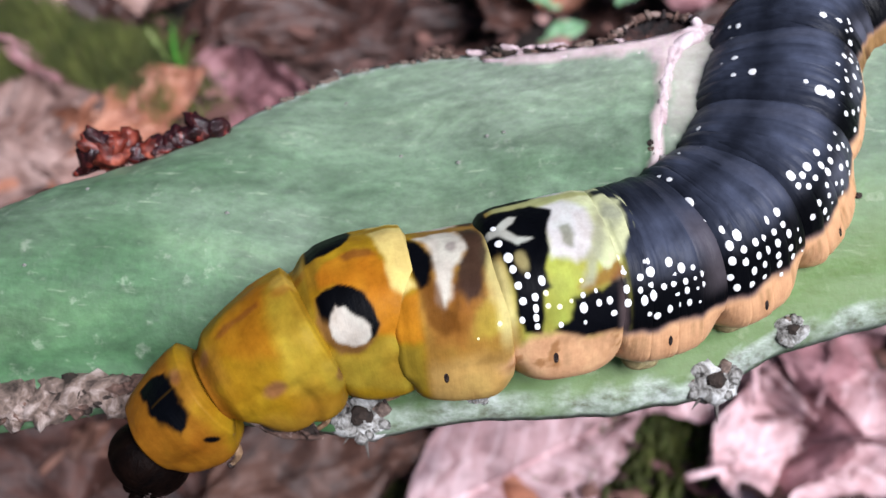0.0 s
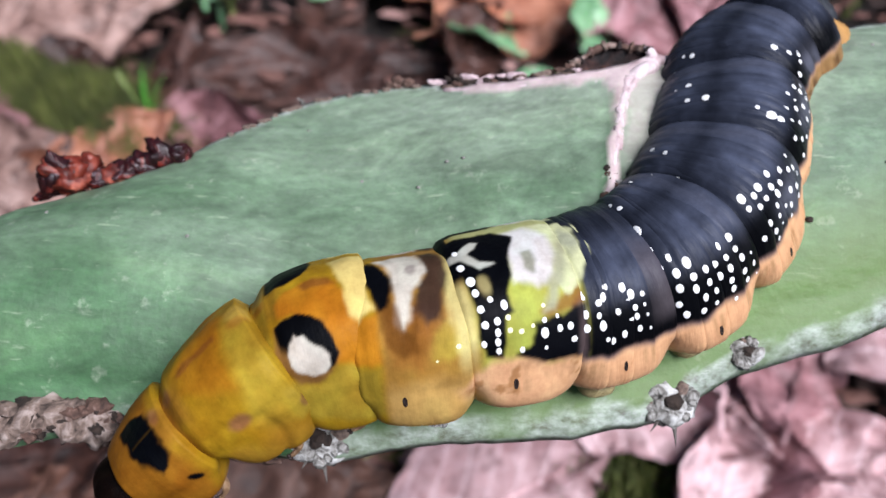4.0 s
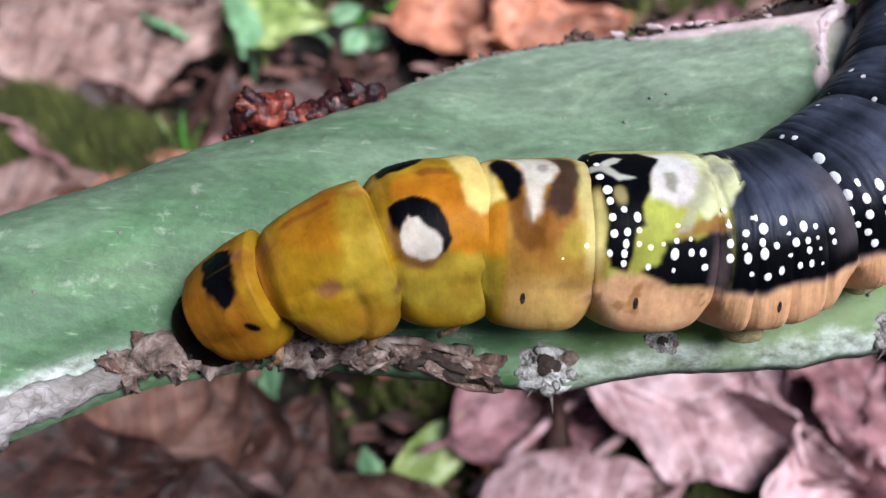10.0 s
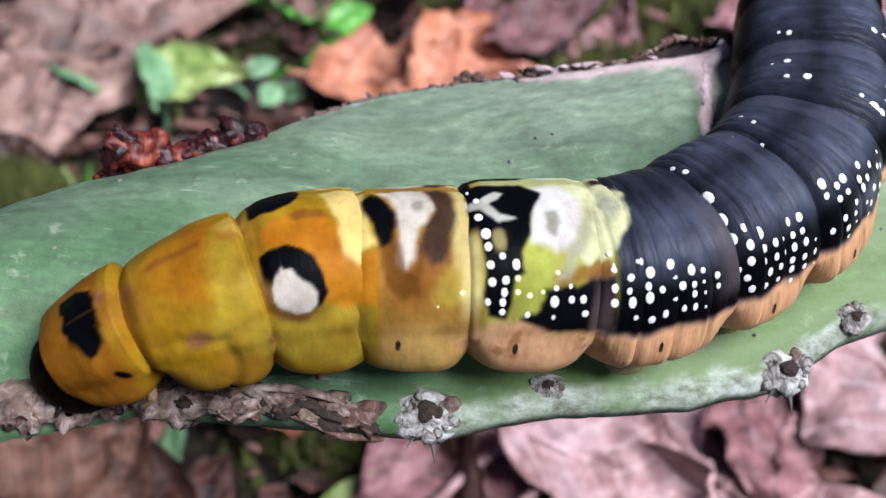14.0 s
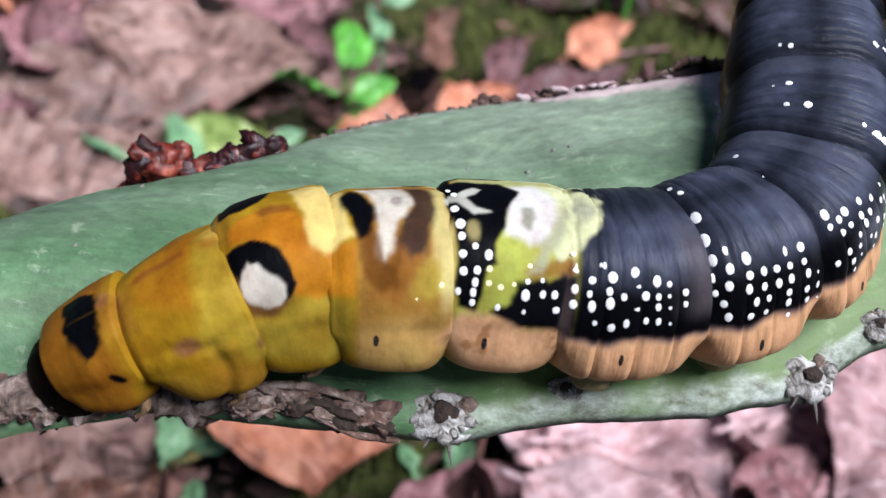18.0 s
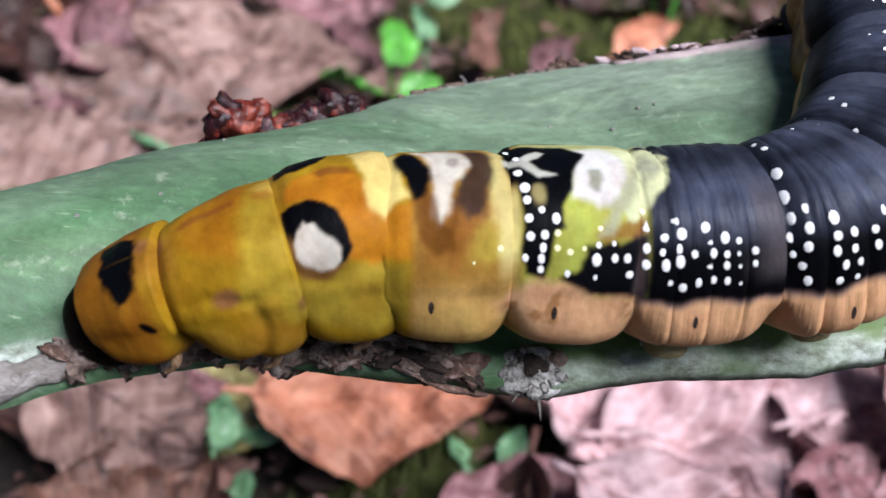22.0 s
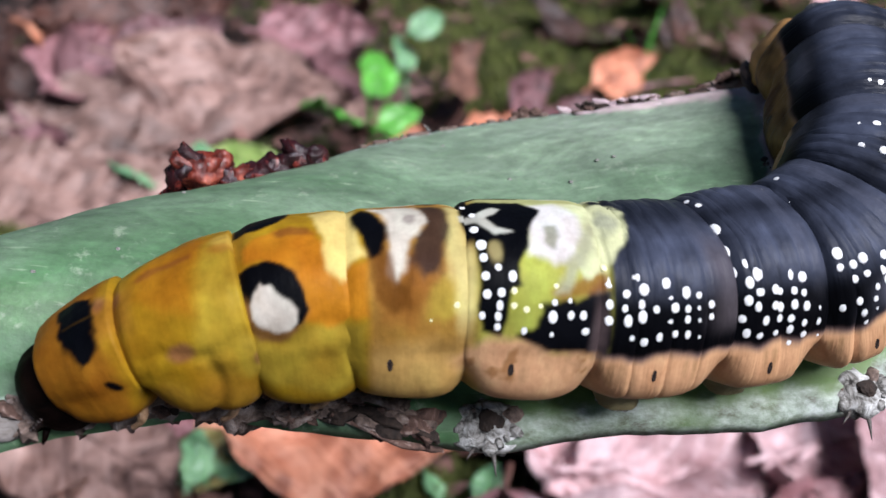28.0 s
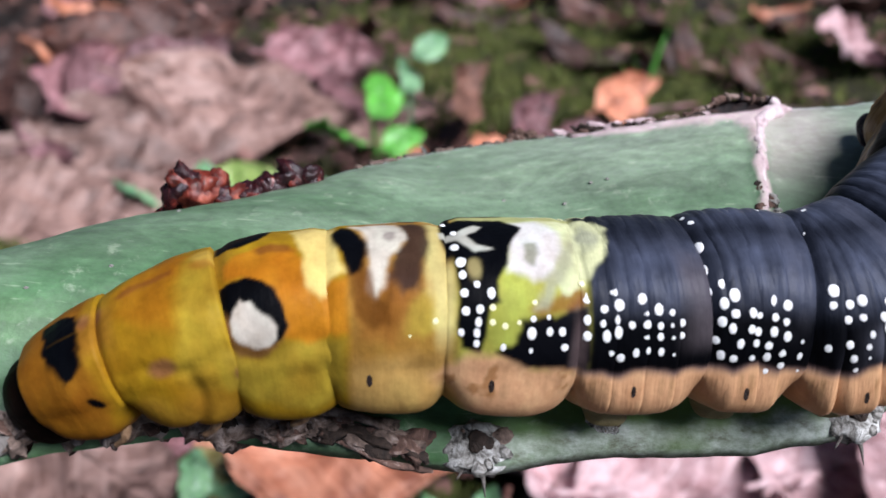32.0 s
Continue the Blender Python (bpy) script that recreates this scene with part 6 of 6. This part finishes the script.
        (22, -15.61, -14.15, 5.49), (22.5, -15.23, -13.89, 5.55), (23, -15.20, -14.02, 5.63), (23.5, -15.32, -14.26, 5.51), (24, -15.30, -14.13, 5.59),
        (24.5, -15.17, -14.41, 5.47), (25, -14.89, -14.30, 5.58), (25.5, -14.96, -14.46, 5.47), (27.5, -15.00, -14.79, 5.43), (28, -15.23, -14.49, 5.59),
        (28.5, -15.27, -14.56, 5.52), (29, -15.49, -14.76, 5.38), (29.5, -15.51, -14.47, 5.46), (30, -15.79, -14.65, 5.43), (30.5, -15.70, -14.92, 5.32),
        (31, -16.15, -14.65, 5.44), (31.5, -16.10, -14.32, 5.51), (32, -15.99, -14.13, 5.49),
    ],
    "a1": [
        (0, 8.24, -9.62, 5.07), (1, 8.36, -9.83, 5.04), (2, 7.92, -9.95, 5.08), (3, 8.07, -9.81, 5.08), (3.5, 8.47, -10.31, 5.24),
        (5.5, 6.69, -10.05, 5.90), (6, 5.54, -10.57, 6.16), (6.5, 4.84, -9.74, 6.08), (7, 3.61, -8.66, 6.12), (7.5, 2.42, -8.04, 6.09),
        (8, 1.15, -8.17, 5.89), (8.5, 0.30, -8.61, 5.80), (9, -0.07, -9.10, 5.77), (9.5, -1.23, -9.40, 5.63), (10, -1.81, -9.87, 5.61),
        (10.5, -1.82, -10.20, 5.61), (11, -1.53, -10.16, 5.74), (11.5, -1.26, -10.54, 5.70), (12, -1.45, -10.34, 5.68), (12.5, -1.76, -10.34, 5.61),
        (13, -1.80, -10.44, 5.57), (13.5, -1.77, -10.53, 5.64), (15.5, -2.47, -11.41, 5.52), (16, -2.90, -11.47, 5.61), (16.5, -3.13, -11.75, 5.48),
        (17, -3.29, -12.50, 5.24), (17.5, -3.79, -11.44, 5.86), (18, -4.79, -11.64, 5.91), (18.5, -6.54, -11.55, 5.80), (19, -7.07, -12.43, 5.54),
        (19.5, -7.87, -13.05, 5.48), (20, -8.47, -13.19, 5.52), (20.5, -8.14, -13.36, 5.50), (21, -8.07, -13.52, 5.50), (21.5, -7.70, -13.68, 5.54),
        (22, -7.59, -13.69, 5.50), (22.5, -7.17, -13.46, 5.60), (23, -7.12, -13.67, 5.67), (23.5, -7.25, -13.81, 5.55), (24, -7.21, -13.69, 5.65),
        (24.5, -7.21, -13.84, 5.59), (25, -6.90, -13.83, 5.69), (25.5, -7.05, -13.85, 5.65), (27.5, -7.03, -14.11, 5.71), (28, -7.21, -13.74, 5.79),
        (28.5, -7.26, -13.68, 5.73), (29, -7.46, -13.71, 5.54), (29.5, -7.48, -13.51, 5.62), (30, -7.84, -13.70, 5.68), (30.5, -7.74, -13.99, 5.55),
        (31, -8.08, -13.80, 5.67), (31.5, -7.93, -13.52, 5.71), (32, -7.94, -13.26, 5.74),
    ],
    "a2": [
        (0, 16.39, -7.53, 5.60), (1, 16.58, -7.81, 5.71), (2, 16.04, -7.79, 5.61), (3, 16.16, -7.87, 5.55), (3.5, 16.65, -8.33, 5.65),
        (5.5, 13.90, -7.94, 5.26), (6, 13.08, -9.27, 5.69), (6.5, 12.88, -9.04, 5.38), (7, 12.28, -8.66, 5.52), (7.5, 11.41, -8.51, 5.56),
        (8, 10.25, -8.66, 5.69), (8.5, 9.37, -8.80, 5.65), (9, 8.94, -9.24, 5.69), (9.5, 7.84, -9.55, 5.49), (10, 7.24, -9.94, 5.56),
        (10.5, 7.29, -10.28, 5.45), (11, 7.55, -10.25, 5.56), (11.5, 7.84, -10.52, 5.46), (12, 7.60, -10.35, 5.71), (12.5, 7.33, -10.40, 5.70),
        (13, 7.20, -10.49, 5.53), (13.5, 7.31, -10.62, 5.71), (15.5, 6.50, -11.41, 5.29), (16, 6.04, -11.20, 5.42), (16.5, 5.84, -11.39, 5.40),
        (17, 5.57, -11.90, 5.00), (17.5, 5.05, -10.53, 5.58), (18, 3.92, -11.13, 5.44), (18.5, 2.60, -11.67, 5.28), (19, 2.09, -12.39, 5.11),
        (19.5, 1.33, -12.79, 5.10), (20, 0.79, -12.84, 5.16), (20.5, 1.06, -12.89, 5.17), (21, 1.14, -13.06, 5.09), (21.5, 1.55, -13.31, 5.12),
        (22, 1.63, -13.25, 5.08), (22.5, 2.09, -13.07, 5.22), (23, 2.07, -13.33, 5.35), (23.5, 2.00, -13.38, 5.12), (24, 2.04, -13.26, 5.22),
        (24.5, 2.06, -13.40, 5.21), (25, 2.25, -13.53, 5.36), (25.5, 2.20, -13.54, 5.23), (27.5, 1.97, -13.71, 5.26), (28, 1.73, -13.44, 5.49),
        (28.5, 1.75, -13.31, 5.42), (29, 1.66, -13.14, 5.30), (29.5, 1.70, -12.95, 5.45), (30, 1.25, -13.24, 5.44), (30.5, 1.46, -13.58, 5.25),
        (31, 1.12, -13.47, 5.48), (31.5, 1.24, -13.11, 5.58), (32, 1.26, -12.98, 5.52),
    ],
    "a3": [
        (0, 24.09, -5.26, 5.00), (1, 24.41, -5.28, 5.10), (2, 23.75, -5.13, 4.98), (3, 23.82, -5.29, 4.82), (3.5, 24.16, -5.58, 4.85),
        (5.5, 21.08, -6.47, 3.81), (6, 20.72, -7.71, 3.98), (6.5, 20.49, -8.04, 3.88), (7, 20.17, -7.76, 4.19), (7.5, 19.63, -7.99, 4.42),
        (8, 18.85, -8.11, 4.77), (8.5, 18.19, -8.13, 4.90), (9, 17.82, -8.27, 5.04), (9.5, 16.92, -8.63, 4.98), (10, 16.47, -9.20, 5.14),
        (10.5, 16.54, -9.62, 5.16), (11, 16.73, -9.54, 5.04), (11.5, 16.95, -9.76, 4.83), (12, 16.92, -9.11, 5.15), (12.5, 16.72, -9.37, 5.28),
        (13, 16.57, -9.34, 5.05), (13.5, 16.62, -9.57, 5.31), (15.5, 15.94, -10.25, 4.82), (16, 15.55, -9.95, 5.17), (16.5, 15.40, -10.06, 5.05),
        (17, 14.97, -10.34, 4.89), (17.5, 13.92, -10.28, 4.63), (18, 13.12, -11.25, 4.60), (18.5, 11.85, -11.55, 4.86), (19, 11.45, -12.09, 4.76),
        (19.5, 10.61, -12.43, 4.91), (20, 10.02, -12.43, 5.00), (20.5, 10.23, -12.66, 4.97), (21, 10.33, -12.82, 4.93), (21.5, 10.69, -13.12, 4.91),
        (22, 10.69, -13.06, 4.87), (22.5, 11.07, -12.98, 5.07), (23, 11.08, -13.09, 4.98), (23.5, 10.98, -13.27, 4.99), (24, 11.05, -13.14, 5.08),
        (24.5, 11.03, -13.26, 5.07), (25, 11.21, -13.28, 5.08), (25.5, 11.19, -13.41, 5.09), (27.5, 10.70, -13.04, 4.86), (28, 10.60, -12.51, 4.84),
        (28.5, 10.61, -12.47, 4.99), (29, 10.82, -12.23, 4.92), (29.5, 10.87, -12.27, 5.02), (30, 10.33, -12.43, 5.09), (30.5, 10.56, -12.97, 4.94),
        (31, 10.34, -12.80, 5.24), (31.5, 10.46, -12.48, 5.37), (32, 10.41, -12.33, 5.32),
    ],
    "a4": [
        (0, 30.47, -1.69, 4.93), (1, 30.90, -1.87, 4.68), (2, 30.11, -1.61, 5.31), (3, 30.24, -1.80, 4.93), (3.5, 30.47, -2.06, 5.10),
        (5.5, 29.18, -3.19, 4.53), (6, 28.59, -3.83, 4.25), (6.5, 28.97, -4.32, 4.45), (7, 28.52, -4.02, 4.83), (7.5, 28.34, -4.23, 5.10),
        (8, 27.60, -4.30, 5.45), (8.5, 27.08, -4.22, 5.76), (9, 26.64, -4.24, 5.85), (9.5, 25.68, -4.63, 5.90), (10, 25.15, -4.93, 6.15),
        (10.5, 25.77, -5.85, 6.09), (11, 25.76, -5.54, 6.06), (11.5, 26.01, -5.95, 5.80), (12, 24.79, -5.33, 4.95), (12.5, 24.61, -5.34, 5.95),
        (13, 24.20, -5.67, 4.81), (13.5, 24.59, -5.74, 5.91), (15.5, 23.69, -6.54, 4.56), (16, 23.12, -6.29, 4.98), (16.5, 23.14, -6.72, 4.78),
        (17, 22.64, -6.94, 4.75), (17.5, 22.83, -8.01, 4.47), (18, 22.34, -8.77, 4.56), (18.5, 21.53, -9.11, 5.33), (19, 21.22, -9.72, 5.19),
        (19.5, 20.59, -10.23, 5.80), (20, 20.04, -10.54, 5.82), (20.5, 20.21, -10.91, 5.71), (21, 20.22, -11.19, 5.57), (21.5, 20.66, -11.51, 5.50),
        (22, 20.70, -11.58, 5.47), (22.5, 21.00, -11.48, 5.60), (23, 20.70, -11.19, 4.81), (23.5, 20.91, -11.83, 5.46), (24, 20.97, -11.76, 5.54),
        (24.5, 21.01, -11.93, 5.45), (25, 20.80, -11.55, 4.79), (25.5, 21.04, -12.05, 5.36), (27.5, 19.54, -10.79, 4.63), (28, 18.88, -10.08, 4.38),
        (28.5, 18.82, -10.30, 4.94), (29, 19.06, -11.53, 5.29), (29.5, 19.20, -11.51, 5.26), (30, 18.76, -11.53, 4.96), (30.5, 18.99, -11.96, 5.11),
        (31, 18.80, -11.66, 5.40), (31.5, 18.92, -11.49, 5.41), (32, 18.99, -11.43, 5.43),
    ],
    "a5": [
        (0, 35.43, 3.33, 5.36), (1, 35.93, 3.09, 5.25), (2, 35.04, 3.76, 6.45), (3, 35.30, 3.12, 5.98), (3.5, 35.15, 3.42, 6.10),
        (5.5, 34.99, 0.99, 4.63), (6, 34.60, 0.95, 4.47), (6.5, 34.63, 0.64, 4.55), (7, 34.39, 0.92, 5.04), (7.5, 34.19, 0.90, 5.34),
        (8, 33.79, 0.73, 5.88), (8.5, 33.36, 0.91, 6.33), (9, 32.97, 0.98, 6.67), (9.5, 32.28, 0.35, 6.84), (10, 31.59, 0.37, 7.34),
        (10.5, 31.80, -0.11, 7.30), (11, 31.85, -0.18, 7.22), (11.5, 32.02, -0.59, 6.99), (12, 32.09, -1.69, 5.61), (12.5, 31.53, -0.95, 7.20),
        (13, 31.78, -2.65, 5.56), (13.5, 31.39, -1.43, 7.11), (15.5, 31.04, -2.97, 5.29), (16, 30.49, -3.09, 5.70), (16.5, 30.67, -3.77, 5.67),
        (17, 30.14, -3.86, 5.67), (17.5, 29.61, -4.18, 5.40), (18, 29.15, -4.53, 5.70), (18.5, 28.29, -4.81, 6.43), (19, 28.09, -5.40, 6.63),
        (19.5, 27.17, -5.61, 7.64), (20, 26.73, -6.11, 7.74), (20.5, 26.81, -6.46, 7.65), (21, 26.83, -6.75, 7.56), (21.5, 27.11, -6.91, 7.33),
        (22, 27.15, -7.08, 7.27), (22.5, 27.39, -6.96, 7.12), (23, 27.27, -7.02, 5.85), (23.5, 27.29, -7.32, 6.95), (24, 27.32, -7.29, 6.94),
        (24.5, 27.31, -7.44, 6.76), (25, 27.25, -7.41, 5.57), (25.5, 27.50, -7.76, 6.44), (27.5, 26.63, -7.69, 5.02), (28, 26.62, -8.00, 5.29),
        (28.5, 26.49, -8.25, 5.72), (29, 27.44, -10.97, 6.01), (29.5, 27.42, -11.11, 5.71), (30, 27.12, -11.35, 5.58), (30.5, 27.21, -11.41, 5.50),
        (31, 27.07, -11.29, 5.72), (31.5, 27.16, -11.36, 5.71), (32, 27.38, -11.44, 5.78),
    ],
    "a6": [
        (0, 38.13, 10.29, 6.51), (1, 38.42, 10.22, 6.67), (2, 37.75, 10.86, 7.09), (3, 36.97, 10.58, 7.46), (3.5, 37.62, 10.58, 6.90),
        (5.5, 38.15, 8.44, 6.02), (6, 37.76, 8.63, 5.57), (6.5, 38.27, 8.26, 5.92), (7, 38.28, 8.45, 6.30), (7.5, 38.22, 8.45, 6.64),
        (8, 38.04, 8.29, 7.17), (8.5, 37.82, 8.39, 7.58), (9, 37.38, 8.49, 8.07), (9.5, 37.00, 7.75, 8.27), (10, 36.52, 7.68, 8.48),
        (10.5, 36.41, 7.44, 8.48), (11, 36.41, 7.27, 8.48), (11.5, 36.35, 6.87, 8.49), (12, 35.90, 5.65, 8.72), (12.5, 36.04, 6.13, 8.72),
        (13, 35.57, 4.55, 8.82), (13.5, 35.78, 5.57, 8.78), (15.5, 34.88, 4.08, 8.69), (16, 34.42, 3.69, 9.06), (16.5, 34.19, 3.27, 9.09),
        (17, 33.86, 3.04, 9.01), (17.5, 33.45, 2.68, 9.06), (18, 32.88, 2.50, 9.45), (18.5, 32.54, 2.18, 9.70), (19, 32.10, 1.74, 10.17),
        (19.5, 31.49, 1.67, 10.20), (20, 30.99, 1.25, 10.20), (20.5, 30.96, 0.94, 10.15), (21, 30.92, 0.66, 10.05), (21.5, 31.07, 0.52, 9.86),
        (22, 31.06, 0.37, 9.80), (22.5, 31.21, 0.42, 9.71), (23, 30.93, -0.00, 9.71), (23.5, 30.95, 0.15, 9.45), (24, 30.88, 0.22, 9.35),
        (24.5, 30.73, 0.11, 9.19), (25, 30.49, -0.19, 9.08), (25.5, 31.08, -0.44, 8.86), (27.5, 31.73, -2.05, 8.59), (28, 32.16, -3.18, 9.08),
        (28.5, 32.29, -3.47, 8.93), (29, 32.66, -5.08, 8.93), (29.5, 33.01, -5.81, 8.77), (30, 33.55, -7.03, 8.71), (30.5, 33.58, -6.93, 8.58),
        (31, 33.83, -7.27, 8.75), (31.5, 34.17, -7.73, 8.86), (32, 34.75, -8.14, 9.06),
    ],
    "a7": [
        (0, 40.36, 17.76, 7.00), (1, 40.38, 17.84, 7.30), (2, 39.88, 18.39, 7.40), (3, 38.61, 18.36, 8.00), (3.5, 39.62, 18.14, 7.43),
        (5.5, 40.43, 16.52, 6.92), (6, 40.23, 16.86, 6.38), (6.5, 40.99, 16.54, 6.97), (7, 41.19, 16.67, 7.39), (7.5, 41.29, 16.66, 7.86),
        (8, 41.26, 16.51, 8.41), (8.5, 41.22, 16.54, 8.89), (9, 40.72, 16.65, 9.51), (9.5, 40.46, 15.95, 9.61), (10, 40.00, 15.88, 9.64),
        (10.5, 39.64, 15.74, 9.69), (11, 39.48, 15.57, 9.83), (11.5, 39.18, 15.16, 10.10), (12, 38.11, 14.20, 10.84), (12.5, 38.71, 14.34, 10.44),
        (13, 37.68, 13.10, 11.12), (13.5, 38.28, 13.71, 10.81), (15.5, 37.04, 12.35, 11.63), (16, 36.50, 11.82, 12.08), (16.5, 36.02, 11.50, 12.18),
        (17, 35.77, 11.18, 12.03), (17.5, 35.48, 10.74, 12.49), (18, 34.76, 10.63, 13.02), (18.5, 34.85, 10.23, 13.13), (19, 34.02, 9.99, 13.55),
        (19.5, 33.61, 9.99, 13.04), (20, 32.90, 9.72, 12.81), (20.5, 32.80, 9.42, 12.76), (21, 32.71, 9.16, 12.60), (21.5, 32.80, 8.98, 12.46),
        (22, 32.69, 8.85, 12.43), (22.5, 32.76, 8.80, 12.50), (23, 32.04, 8.43, 13.00), (23.5, 32.26, 8.62, 12.12), (24, 32.04, 8.71, 11.98),
        (24.5, 31.71, 8.60, 11.85), (25, 31.09, 8.30, 12.19), (25.5, 32.10, 7.92, 11.60), (27.5, 33.53, 5.90, 11.74), (28, 33.39, 4.90, 12.23),
        (28.5, 34.40, 4.29, 11.95), (29, 34.57, 3.05, 11.86), (29.5, 35.00, 2.13, 11.91), (30, 35.00, 1.09, 12.00), (30.5, 36.64, 0.54, 11.68),
        (31, 37.72, -0.22, 11.73), (31.5, 38.88, -1.16, 11.84), (32, 40.10, -1.96, 11.89),
    ],
    "a8": [
        (0, 46.99, 23.38, 7.66), (1, 46.41, 23.74, 8.05), (2, 46.06, 24.20, 8.07), (3, 45.52, 23.90, 8.49), (3.5, 45.80, 23.96, 8.29),
        (5.5, 46.62, 22.90, 8.07), (6, 47.29, 23.21, 7.48), (6.5, 47.49, 23.20, 8.36), (7, 47.78, 23.30, 8.93), (7.5, 47.62, 23.41, 9.55),
        (8, 47.29, 23.45, 10.12), (8.5, 47.02, 23.57, 10.66), (9, 46.58, 23.65, 11.36), (9.5, 45.43, 23.41, 11.26), (10, 44.47, 23.56, 11.17),
        (10.5, 43.57, 23.65, 11.22), (11, 42.88, 23.66, 11.46), (11.5, 42.05, 23.40, 11.89), (12, 40.64, 22.69, 12.66), (12.5, 40.82, 22.80, 12.28),
        (13, 39.81, 21.69, 12.96), (13.5, 40.16, 22.10, 13.00), (15.5, 38.85, 20.77, 14.30), (16, 38.20, 20.16, 14.90), (16.5, 37.61, 19.86, 15.08),
        (17, 37.38, 19.51, 14.85), (17.5, 37.23, 18.95, 15.69), (18, 36.98, 18.67, 16.33), (18.5, 36.67, 18.39, 16.49), (19, 35.91, 18.25, 16.61),
        (19.5, 34.99, 18.43, 15.90), (20, 33.99, 18.31, 15.42), (20.5, 33.85, 18.02, 15.29), (21, 33.69, 17.79, 15.01), (21.5, 33.76, 17.58, 14.86),
        (22, 33.52, 17.47, 14.82), (22.5, 33.52, 17.35, 15.01), (23, 32.78, 17.05, 15.22), (23.5, 32.68, 17.24, 14.47), (24, 32.24, 17.34, 14.35),
        (24.5, 31.70, 17.23, 14.21), (25, 30.97, 16.96, 14.30), (25.5, 32.03, 16.48, 14.07), (27.5, 33.77, 14.44, 14.36), (28, 33.49, 13.49, 14.86),
        (28.5, 34.57, 12.81, 14.67), (29, 34.66, 11.67, 14.65), (29.5, 34.86, 10.70, 14.93), (30, 33.95, 9.80, 15.25), (30.5, 37.27, 9.03, 14.56),
        (31, 39.24, 8.13, 14.49), (31.5, 41.36, 6.92, 14.54), (32, 42.85, 6.09, 14.45),
    ],
}


def between(rows, k, f):
    """A place on the smooth line through the segments' middles, f segments behind the middle of segment k, with the way of the line there."""
    n = len(rows)

    def at(s):
        i = int(min(max(math.floor(s), 0), n - 2))
        g = s - i
        p1, p2 = rows[i], rows[i + 1]
        p0 = rows[i - 1] if i else 2 * p1 - p2
        p3 = rows[i + 2] if i + 2 < n else 2 * p2 - p1
        if g > 1:
            return p2 + (p2 - p1) * (g - 1)
        return 0.5 * (2 * p1 + (p2 - p0) * g + (2 * p0 - 5 * p1 + 4 * p2 - p3) * g ** 2 + (3 * p1 - p0 - 3 * p2 + p3) * g ** 3)
    a, b = at(k + f - 0.22), at(k + f + 0.22)
    w = b - a
    return at(k + f), math.degrees(math.atan2(w[1], w[0])), math.degrees(math.atan2(w[2], math.hypot(w[0], w[1])))


def motions():
    times = [r[0] for r in CREEP["head"]]
    lines = [np.array([CREEP[s][i][1:4] for s in ORDER]) for i in range(len(times))]
    for k, s in enumerate(ORDER):
        for a, b, mid, ob in SEGS[s]:
            rows = []
            twist = float(np.interp(k + mid / PITCH[s], [7, 8, 9, 10, 11], [0, 0.3, 0.75, 1, 1]))
            for t, line in zip(times, lines):
                lean = float(np.interp(t, [0, 9, 11, 13], [1, 1, 0.6, 0]))
                roll = twist * float(np.interp(t, [0, 8, 20, 28, 32], [-24, -18, 0, 15, 15])) - 13 * lean * (1 - twist)
                p, yaw, pitch = between(line, k, mid / PITCH[s])
                p = p + np.array((0.0, -1.1, -0.95)) * lean * (1 - twist)
                rows.append((t, pose(p[0] * MM, p[1] * MM, p[2] * MM, roll, -pitch, yaw)))
            walk(ob, rows)


motions()
